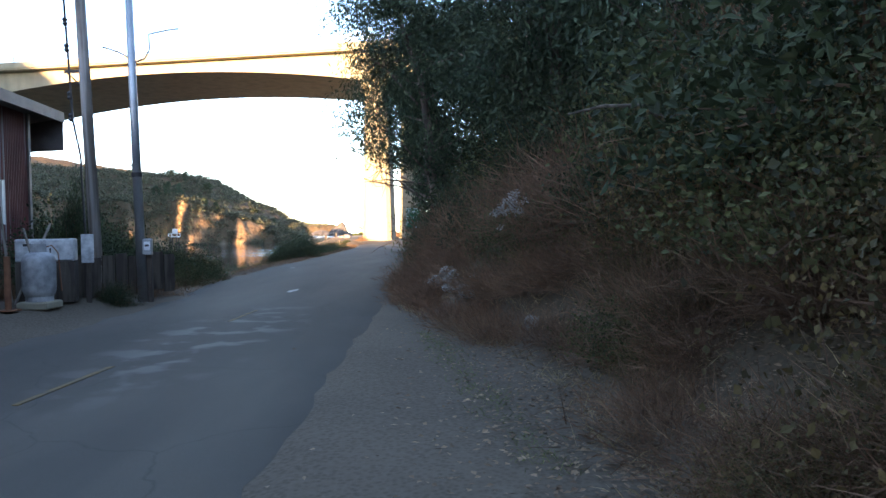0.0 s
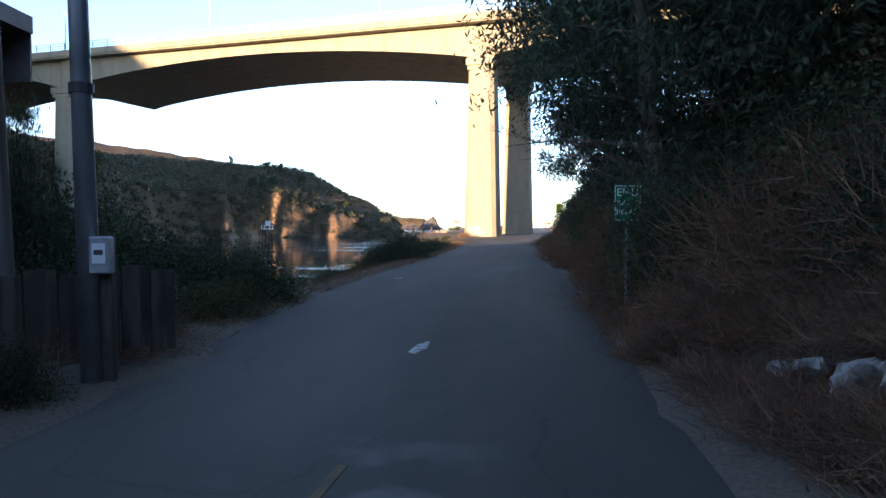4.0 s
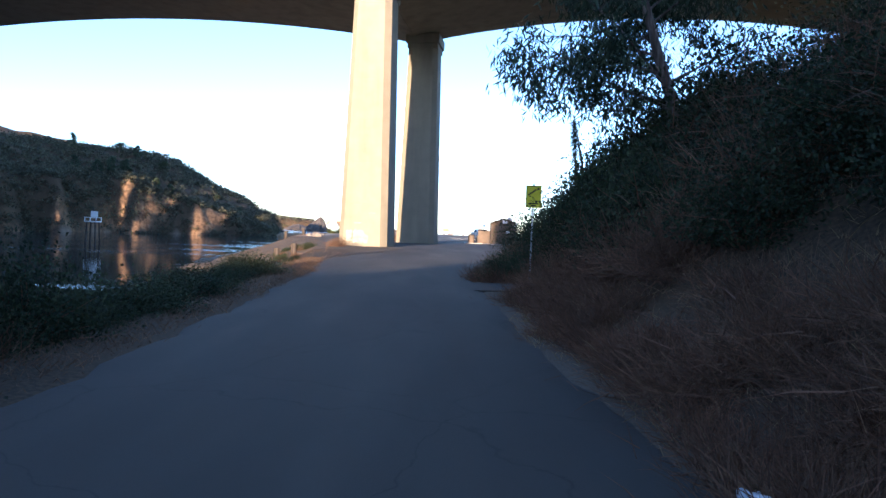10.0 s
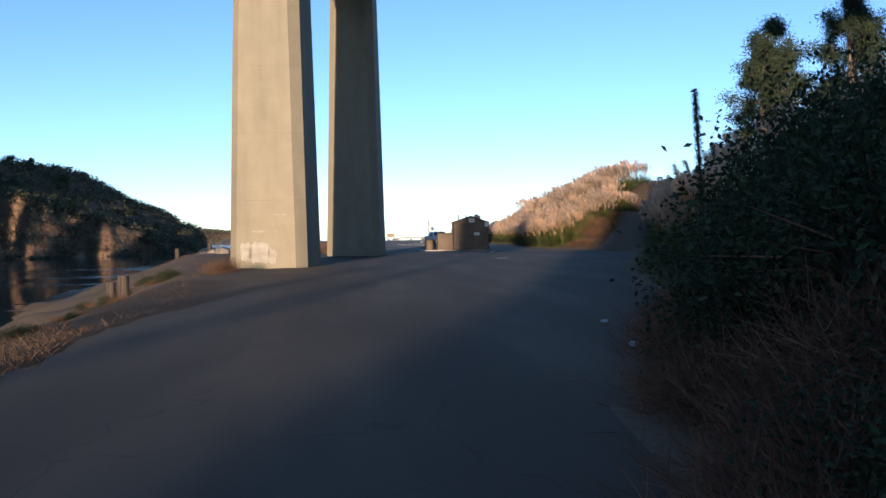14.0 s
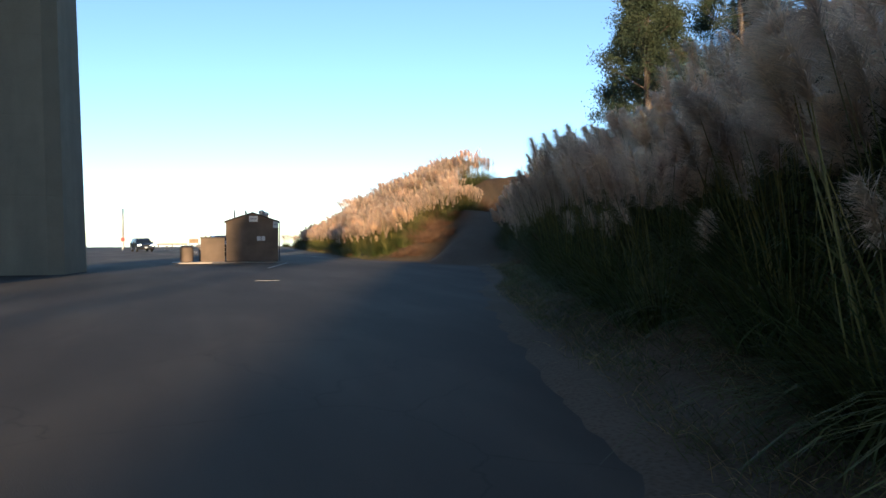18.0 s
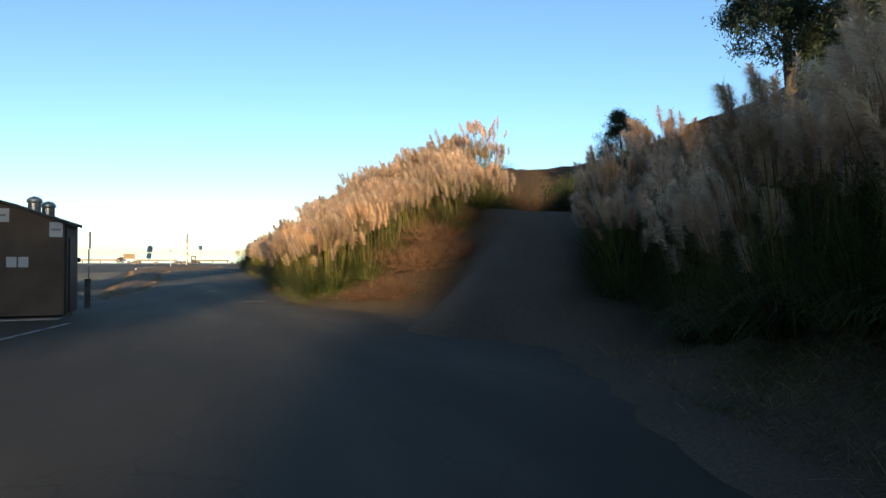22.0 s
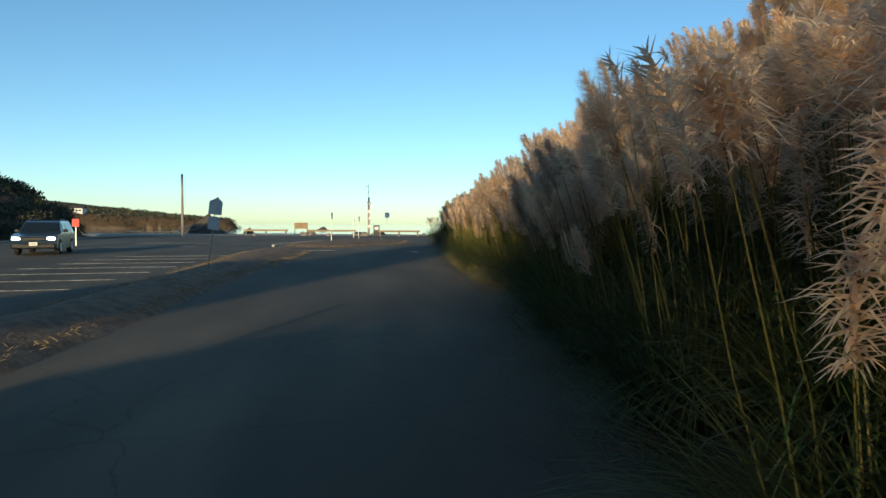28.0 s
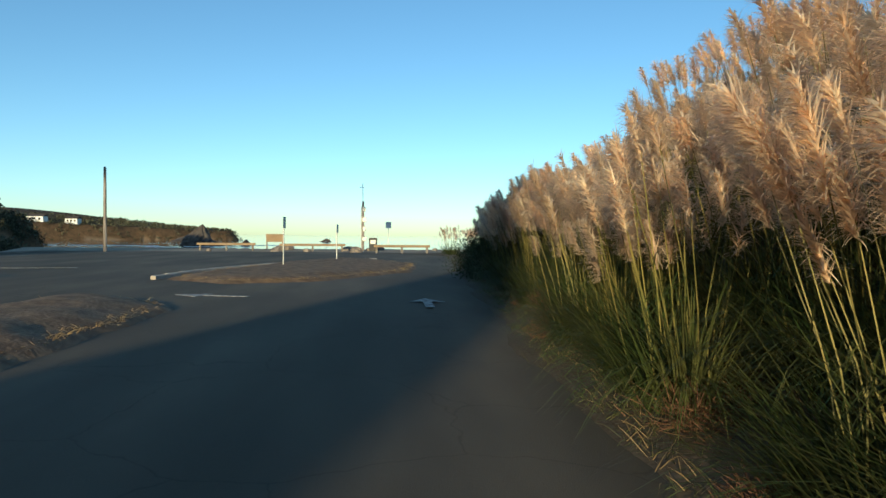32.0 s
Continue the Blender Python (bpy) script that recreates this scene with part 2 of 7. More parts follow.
def water_material():
    m, n, l, b = tree_of("water")
    b.inputs["Base Color"].default_value = (0.012, 0.028, 0.034, 1)
    b.inputs["Roughness"].default_value, b.inputs["IOR"].default_value = 0.03, 1.33
    co, mp = n.new("ShaderNodeTexCoord"), n.new("ShaderNodeMapping")
    mp.inputs["Scale"].default_value, mp.inputs["Rotation"].default_value = (0.35, 1.3, 1), (0, 0, 0.25)
    l.new(co.outputs["Object"], mp.inputs["Vector"])
    a, f = n.new("ShaderNodeTexNoise"), n.new("ShaderNodeTexNoise")
    a.inputs["Scale"].default_value, f.inputs["Scale"].default_value = 0.5, 2.6
    a.inputs["Detail"].default_value = f.inputs["Detail"].default_value = 3
    s = n.new("ShaderNodeMath")
    s.operation = "ADD"
    for k, i in ((a, 0), (f, 1)):
        l.new(mp.outputs["Vector"], k.inputs["Vector"])
        l.new(k.outputs["Fac"], s.inputs[i])
    u = n.new("ShaderNodeBump")
    patch, far = n.new("ShaderNodeTexNoise"), n.new("ShaderNodeMapping")
    far.inputs["Scale"].default_value, far.inputs["Rotation"].default_value = (0.25, 1.6, 1), (0, 0, 0.35)
    patch.inputs["Scale"].default_value, patch.inputs["Detail"].default_value = 0.06, 3
    l.new(co.outputs["Object"], far.inputs["Vector"])
    l.new(far.outputs["Vector"], patch.inputs["Vector"])
    wind = ramp(n, [(0.5, (0.1, 0.1, 0.1)), (0.66, (1, 1, 1))])
    l.new(patch.outputs["Fac"], wind.inputs["Fac"])
    gust = n.new("ShaderNodeMath")
    gust.operation = "MULTIPLY"
    l.new(s.outputs["Value"], gust.inputs[0])
    l.new(wind.outputs["Color"], gust.inputs[1])
    u.inputs["Strength"].default_value, u.inputs["Distance"].default_value = 0.22, 0.2
    l.new(gust.outputs["Value"], u.inputs["Height"])
    l.new(u.outputs["Normal"], b.inputs["Normal"])
    return m


def glass_material(name, tint):
    m = mat(name, tint, tint, rough=0.08, bump=0, spec=0.8)
    return m


EARTH, ASPHALT, WATER = ground_material(), asphalt_material(), water_material()
CONCRETE = streaked("bridge concrete", (0.3, 0.262, 0.18), (0.17, 0.15, 0.108), (1, 1, 0.12), 0.7, 0.45, 0.85, rough=0.85, bump=0.25, shade=0.9)
CONCRETE_OLD = mat("slab concrete", (0.38, 0.34, 0.29), (0.5, 0.45, 0.38), scale=1.5, fine=40)
STEEL = mat("galvanised steel", (0.33, 0.35, 0.36), (0.45, 0.46, 0.46), rough=0.45, metal=0.8, bump=0.05)
DARK_STEEL = mat("dark steel", (0.04, 0.04, 0.042), (0.07, 0.065, 0.06), rough=0.6, metal=0.4)
RUST = mat("rusty steel", (0.13, 0.05, 0.025), (0.22, 0.1, 0.05), rough=0.9, scale=6)
BARN_RED = streaked("red corrugated steel", (0.15, 0.04, 0.032), (0.42, 0.39, 0.38), (6.5, 6.5, 0.1), 1.0, 0.57, 0.7, rough=0.65, metal=0.1)
BARN_ROOF = mat("weathered roof steel", (0.12, 0.1, 0.09), (0.2, 0.17, 0.15), rough=0.6, metal=0.3)
WOOD_POLE = streaked("weathered pole wood", (0.24, 0.2, 0.165), (0.36, 0.33, 0.3), (6, 6, 0.2), 2.0, 0.45, 0.6, rough=0.9)
WOOD_DARK = streaked("dark stained wood", (0.06, 0.045, 0.035), (0.1, 0.08, 0.06), (4, 4, 0.4), 2.0, 0.45, 0.6, rough=0.9)
WOOD_STEP = mat("grey timber", (0.18, 0.15, 0.12), (0.27, 0.24, 0.2), rough=0.9, scale=4)
WHITE_PAINT = mat("white paint", (0.68, 0.68, 0.66), (0.8, 0.8, 0.78), rough=0.5, scale=3, bump=0.05)
ROAD_WHITE = mat("worn white road paint", (0.16, 0.15, 0.14), (0.5, 0.49, 0.46), scale=7, fine=60, rough=0.85)
ROAD_YELLOW = mat("worn yellow road paint", (0.07, 0.055, 0.03), (0.16, 0.1, 0.03), scale=5, fine=60, rough=0.85)
BLUE = mat("blue bin paint", (0.012, 0.03, 0.16), (0.02, 0.045, 0.22), rough=0.5, scale=3, bump=0.05)
GREEN = mat("green bin paint", (0.015, 0.06, 0.025), (0.03, 0.1, 0.045), rough=0.5, scale=3, bump=0.05)
BLACK = mat("black plastic", (0.012, 0.012, 0.013), (0.022, 0.022, 0.022), rough=0.5, bump=0.05)
RUBBER = mat("tyre rubber", (0.012, 0.012, 0.012), (0.022, 0.021, 0.02), rough=0.85, fine=60)
TANK = mat("tank enamel with scuffs", (0.2, 0.2, 0.2), (0.36, 0.36, 0.35), rough=0.5, scale=5, bump=0.08)
TRUCK_WHITE = mat("white car paint", (0.72, 0.72, 0.71), (0.78, 0.78, 0.77), rough=0.25, scale=1, bump=0, clear=0.6)
TRUCK_BLUE = mat("dark blue car paint", (0.02, 0.035, 0.06), (0.03, 0.045, 0.075), rough=0.25, scale=1, bump=0, clear=0.6)
CHROME = mat("chrome", (0.5, 0.5, 0.5), (0.62, 0.62, 0.62), rough=0.2, metal=1.0, bump=0)
GLASS = glass_material("dark car glass", (0.012, 0.016, 0.018))
LENS = mat("headlamp lens", (0.5, 0.5, 0.48), (0.65, 0.65, 0.62), rough=0.12, bump=0)
LIT_LENS = mat("burning headlamp", (1.0, 0.85, 0.6), (1.0, 0.85, 0.6), rough=0.2, bump=0, glow=6.0)
BLOCK = mat("tan block wall", (0.13, 0.098, 0.07), (0.19, 0.142, 0.103), scale=1.2, fine=35, rough=0.9)
ROOF_DARK = mat("brown roof shingle", (0.055, 0.045, 0.04), (0.09, 0.075, 0.065), fine=30, rough=0.9)
SIGN_YELLOW = mat("yellow sign sheet", (0.84, 0.74, 0.03), (0.88, 0.8, 0.05), rough=0.45, bump=0)
SIGN_GREEN = mat("green sign sheet", (0.01, 0.14, 0.07), (0.015, 0.18, 0.09), rough=0.45, bump=0)
SIGN_BLACK = mat("black sign ink", (0.015, 0.015, 0.015), (0.02, 0.02, 0.02), rough=0.5, bump=0)
SIGN_ORANGE = mat("orange letter paint", (0.5, 0.16, 0.02), (0.6, 0.22, 0.03), rough=0.6, bump=0)
SIGN_WHITE = mat("white sign sheet", (0.7, 0.7, 0.68), (0.78, 0.78, 0.76), rough=0.5, bump=0)
SIGN_PALE = mat("pale blue sign sheet", (0.5, 0.58, 0.63), (0.62, 0.69, 0.73), rough=0.5, scale=4, bump=0)
SIGN_RED = mat("red sign paint", (0.5, 0.03, 0.02), (0.55, 0.05, 0.03), rough=0.5, bump=0)
SIGN_BACK = mat("bare aluminium", (0.3, 0.31, 0.32), (0.4, 0.41, 0.42), rough=0.5, metal=0.6, bump=0.05)
ROCK = mat("grey boulder", (0.16, 0.14, 0.12), (0.3, 0.26, 0.22), scale=1.5, fine=12, rough=0.95, bump=0.8)
SEA_ROCK = mat("dark sea rock", (0.06, 0.05, 0.045), (0.12, 0.1, 0.08), scale=0.3, fine=2, rough=0.95, bump=1.0)
PALE_ROCK = mat("whitewashed broken stone", (0.1, 0.09, 0.075), (0.36, 0.33, 0.29), scale=6, fine=25, rough=0.9, bump=0.5)
JETTY = mat("sandy jetty stone", (0.26, 0.19, 0.11), (0.34, 0.25, 0.15), scale=1, fine=8, rough=0.95)
FOAM = mat("surf foam", (0.6, 0.64, 0.68), (0.8, 0.82, 0.84), scale=0.5, fine=4, rough=0.9)
PLUME = leafy("pampas plume", (0.72, 0.56, 0.42), (0.94, 0.8, 0.6), 0.5, 0.2, 0.8)
STALK = leafy("pampas stalk", (0.16, 0.16, 0.04), (0.27, 0.22, 0.06), 0.2, 0.4)
BLADE = leafy("pampas leaf", (0.05, 0.085, 0.02), (0.13, 0.13, 0.04), 0.3, 0.5)
DRY_BLADE = leafy("dry grass blade", (0.24, 0.17, 0.08), (0.34, 0.25, 0.12), 0.3, 0.4)
DRY_TWIG = leafy("dry brush twig", (0.118, 0.062, 0.035), (0.185, 0.1, 0.055), 0.15, 0.4, 0.9)
GREEN_LEAF = leafy("bramble leaf", (0.045, 0.055, 0.018), (0.1, 0.095, 0.035), 0.3, 0.55, 0.85)
DARK_LEAF = leafy("dark shrub leaf", (0.024, 0.04, 0.016), (0.055, 0.065, 0.026), 0.25, 0.55, 0.8)
GUM_LEAF = leafy("gum tree leaf", (0.035, 0.06, 0.034), (0.075, 0.095, 0.048), 0.3, 0.45, 0.75)
IVY_LEAF = leafy("yellowing vine leaf", (0.05, 0.05, 0.018), (0.14, 0.09, 0.032), 0.3, 0.6, 0.85)
SCRUB = leafy("far scrub", (0.05, 0.055, 0.03), (0.12, 0.11, 0.06), 0.2, 0.5)
BARK = streaked("gum bark", (0.1, 0.078, 0.06), (0.19, 0.155, 0.125), (5, 5, 0.4), 2, 0.45, 0.65, rough=0.9)
LITTER_LEAF = leafy("fallen dry leaf", (0.12, 0.07, 0.038), (0.26, 0.18, 0.105), 0.1, 0.5, 0.8)
YUCCA = leafy("yucca leaf", (0.08, 0.13, 0.04), (0.16, 0.2, 0.07), 0.2, 0.4)


# ---- mesh helpers ----
class Build:
    """Collects vertices and faces of one mesh."""

    def __init__(self):
        self.v, self.f = [], []

    def add(self, verts, faces):
        o = len(self.v)
        self.v.extend([tuple(p) for p in verts])
        self.f.extend([tuple(i + o for i in q) for q in faces])
        return self

    def box(self, c, s, m=None, bevel=0.0):
        """A box with centre c and size s; bevel cuts its edges."""
        h = [k / 2 for k in s]
        if not bevel:
            p = [Vector((x * h[0], y * h[1], z * h[2])) for x in (-1, 1) for y in (-1, 1) for z in (-1, 1)]
            q = [(0, 1, 3, 2), (4, 6, 7, 5), (0, 4, 5, 1), (2, 3, 7, 6), (0, 2, 6, 4), (1, 5, 7, 3)]
        else:
            b = min(bevel, min(h) * 0.9)
            ring = lambda z, k: [(x, y, z) for x, y in ((-h[0] + k, -h[1]), (h[0] - k, -h[1]), (h[0], -h[1] + k), (h[0], h[1] - k), (h[0] - k, h[1]), (-h[0] + k, h[1]), (-h[0], h[1] - k), (-h[0], -h[1] + k))]
            sh = lambda r: [(x * (1 - b / h[0]), y * (1 - b / h[1]), z) for x, y, z in r]
            rings = [sh(ring(-h[2], b)), ring(-h[2] + b, b), ring(h[2] - b, b), sh(ring(h[2], b))]
            p = [Vector(k) for r in rings for k in r]
            q = [tuple(range(7, -1, -1)), tuple(range(24, 32))]
            q += [(8 * r + i, 8 * r + (i + 1) % 8, 8 * r + 8 + (i + 1) % 8, 8 * r + 8 + i) for r in range(3) for i in range(8)]
        p = [(m @ k if m else k) + Vector(c) for k in p]
        return self.add(p, q)

    def tube(self, pts, radii, n=8, cap=True):
        pts = [Vector(p) for p in pts]
        if not hasattr(radii, "__len__"):
            radii = [radii] * len(pts)
        o, side = len(self.v), None
        for i, p in enumerate(pts):
            d = (pts[min(i + 1, len(pts) - 1)] - pts[max(i - 1, 0)]).normalized()
            if side is None:
                side = d.orthogonal().normalized()
            side = (side - d * side.dot(d)).normalized()
            up = d.cross(side)
            for k in range(n):
                a = 2 * math.pi * k / n
                self.v.append(tuple(p + radii[i] * (math.cos(a) * side + math.sin(a) * up)))
        for i in range(len(pts) - 1):
            for k in range(n):
                a, b = o + i * n + k, o + i * n + (k + 1) % n
                self.f.append((a, b, b + n, a + n))
        if cap:
            self.f.append(tuple(o + k for k in range(n - 1, -1, -1)))
            self.f.append(tuple(o + (len(pts) - 1) * n + k for k in range(n)))
        return self

    def prism(self, outline, low, high):
        """An outline in x and y, lifted from low to high."""
        n = len(outline)
        p = [(x, y, low) for x, y in outline] + [(x, y, high) for x, y in outline]
        q = [tuple(range(n - 1, -1, -1)), tuple(range(n, 2 * n))]
        return self.add(p, q + [(i, (i + 1) % n, n + (i + 1) % n, n + i) for i in range(n)])

    def side(self, outline, x0, x1):
        """An outline in y and z, pushed from x0 to x1."""
        n = len(outline)
        p = [(x0, y, z) for y, z in outline] + [(x1, y, z) for y, z in outline]
        q = [tuple(range(n)), tuple(range(2 * n - 1, n - 1, -1))]
        return self.add(p, q + [(i, n + i, n + (i + 1) % n, (i + 1) % n) for i in range(n)])

    def lathe(self, prof, c=(0, 0, 0), n=16):
        """A profile of (radius, height) turned round z."""
        o = len(self.v)
        for r, z in prof:
            for k in range(n):
                a = 2 * math.pi * k / n
                self.v.append((c[0] + r * math.cos(a), c[1] + r * math.sin(a), c[2] + z))
        for i in range(len(prof) - 1):
            for k in range(n):
                a, b = o + i * n + k, o + i * n + (k + 1) % n
                self.f.append((a, b, b + n, a + n))
        self.f.append(tuple(o + k for k in range(n - 1, -1, -1)))
        self.f.append(tuple(o + (len(prof) - 1) * n + k for k in range(n)))
        return self

    def mesh(self, name, material, smooth=False):
        me = bpy.data.meshes.new(name)
        me.from_pydata(self.v, [], self.f)
        me.materials.append(material)
        if smooth:
            me.polygons.foreach_set("use_smooth", [True] * len(me.polygons))
        me.update()
        return me


def part(name, b, material, parent, label="", smooth=False):
    """One mesh under a thing or a part, in the thing's own space."""
    ob = new(name, b if isinstance(b, bpy.types.Mesh) else b.mesh(name, material, smooth))
    ob.parent = parent
    return tagged(ob, label)


def thing(name, m, label, category, group="", kind=""):
    ob = new(name)
    ob.empty_display_size = 0.2
    ob.matrix_basis = m
    return tagged(ob, label, category, group, kind)


def solid(name, b, material, label, category, group="", kind="", smooth=False, m=None):
    ob = new(name, b.mesh(name, material, smooth))
    if m:
        ob.matrix_basis = m
    return tagged(ob, label, category, group, kind)


def letters(text, size, material, m, parent, name="lettering", bold=0.0):
    """Raised letters as a mesh of their own, centred at m, in its x and z plane."""
    cu = bpy.data.curves.new(name, "FONT")
    cu.body, cu.size, cu.extrude, cu.align_x, cu.align_y = text, size, 0.004, "CENTER", "CENTER"
    cu.offset = bold
    tmp = bpy.data.objects.new(name, cu)
    scene.collection.objects.link(tmp)
    me = bpy.data.meshes.new_from_object(tmp.evaluated_get(bpy.context.evaluated_depsgraph_get()))
    bpy.data.objects.remove(tmp)
    me.materials.clear()
    me.materials.append(material)
    me.transform(m @ pose(0, 0, 0, 90, 0, 0))
    ob = new(name, me)
    ob.parent = parent
    return ob


# ---- the lie of the land ----
FOOT = [(-60, 1.4), (8, 1.4), (10.6, 0.5), (13.2, -0.5), (18, -1.15), (30, -1.05), (45, -1.8), (52, -1.5), (57, -1.6), (60, -0.9), (62, 0.0), (64.4, 1.0), (66, 2.0), (68, 3.3), (70, 4.2), (74.5, 5.4), (76.5, 6.1), (81, 7.7),
        (88, 10.3), (93, 12.9), (97, 14.6), (104, 17.2), (110, 17.0), (114, 15.2), (117, 13.7), (120, 13.7), (128, 14.1), (140, 15.2), (152, 15.5), (168, 16.6), (178, 17.6), (190, 19.6), (205, 26), (230, 40), (300, 60)]
SHORE = [(-200, -34), (0, -26), (20, -21), (26, -8.3), (45, -8.0), (60, -8.4), (80, -10.5), (95, -14), (110, -18), (130, -20), (175, -18), (205, -18), (225, -26), (300, -26)]
SLOPE = [(-60, 0.85), (50, 0.85), (58, 0.75), (75, 0.55), (88, 0.55), (100, 0.55), (108, 0.5), (114, 0.58), (170, 0.55), (182, 0.15), (240, 0.05)]
CAP = [(-60, 26), (60, 24), (85, 24), (100, 28), (110, 27), (116, 26), (135, 30), (150, 26), (165, 9), (180, 2.0), (200, 0.8), (300, 0.6)]
FAR_BANK = [(-70, -400), (-60, -60), (-56, 20), (-58, 70), (-66, 105), (-90, 150), (-100, 185), (-97.5, 205.5), (-93.2, 206.5), (-92.5, 215), (-87.5, 226), (-82.5, 227), (-76.3, 237.5), (-69.3, 238.6), (-64, 246), (-56, 253), (-49, 262), (-50, 272), (-56, 296), (-110, 330), (-200, 350), (-420, 370), (-1500, 300), (-1500, -400)]
HEADLAND = [(-1500, 480), (-420, 480), (-260, 580), (-190, 640), (-112, 700), (-100, 716), (-130, 770), (-400, 900), (-1500, 900)]

ROAD_L = [(-40, -6.6), (5, -6.6), (16.8, -6.45), (20, -7.2), (29, -7.5), (38, -7.2), (45, -7.1), (58, -7.3), (66, -8.2), (80, -6.0), (88, -5.2), (96, -8.6), (110, -12.5), (125, -15.5), (170, -15), (200, -14), (206, -12)]
ROAD_R = [(-40, -1.15), (30, -1.3), (45, -2.0), (52, -2.0), (57, -2.0), (60, -1.3), (62, -0.4), (64.4, 0.5), (66, 1.5), (68, 2.8), (70, 3.7), (74.5, 4.8), (76.5, 5.5), (81, 7.1), (88, 9.7), (93, 12.2), (97, 13.8), (104, 16.4), (110, 16.2), (114, 14.9), (117, 13.6), (120, 13.6), (128, 14.05), (140, 15.1), (152, 15.4), (168, 16.3), (178, 16.8), (190, 18.0), (200, 18.5), (206, 14)]


def col(pts, y):
    return np.interp(y, [p[0] for p in pts], [p[1] for p in pts])


def ease(t):
    t = np.clip(t, 0, 1)
    return t * t * (3 - 2 * t)


def wave(x, y, s, seed=0.0):
    """Smooth uneven relief between about -1 and 1."""
    return (np.sin(x * s + 1.3 * np.sin(y * s * 0.7 + seed)) + np.sin(y * s * 1.3 + 1.7 * np.sin(x * s * 0.6 + 2 * seed)) + np.sin((x + y) * s * 2.1 + seed) * 0.5) / 2.5


def inside(x, y, poly):
    """Depth inside an outline (below 0 outside it)."""
    far, odd = np.full(x.shape, 1e9), np.zeros(x.shape, bool)
    for (ax, ay), (bx, by) in zip(poly, poly[1:] + poly[:1]):
        dx, dy = bx - ax, by - ay
        t = np.clip(((x - ax) * dx + (y - ay) * dy) / (dx * dx + dy * dy), 0, 1)
        far = np.minimum(far, np.hypot(x - ax - t * dx, y - ay - t * dy))
        cross = ((ay > y) != (by > y)) & (x < ax + (y - ay) * dx / (dy if dy else 1e-9))
        odd ^= cross
    return np.where(odd, far, -far)


def track(x, y):
    """Way up the dirt track, which bends to the right over its crest, and offset from its middle."""
    s = (x - 16.0) * 0.508 + (y - 105.0) * 0.862
    return s, (x - 16.0) * 0.862 - (y - 105.0) * 0.508 - 0.25 * np.maximum(s - 12, 0)


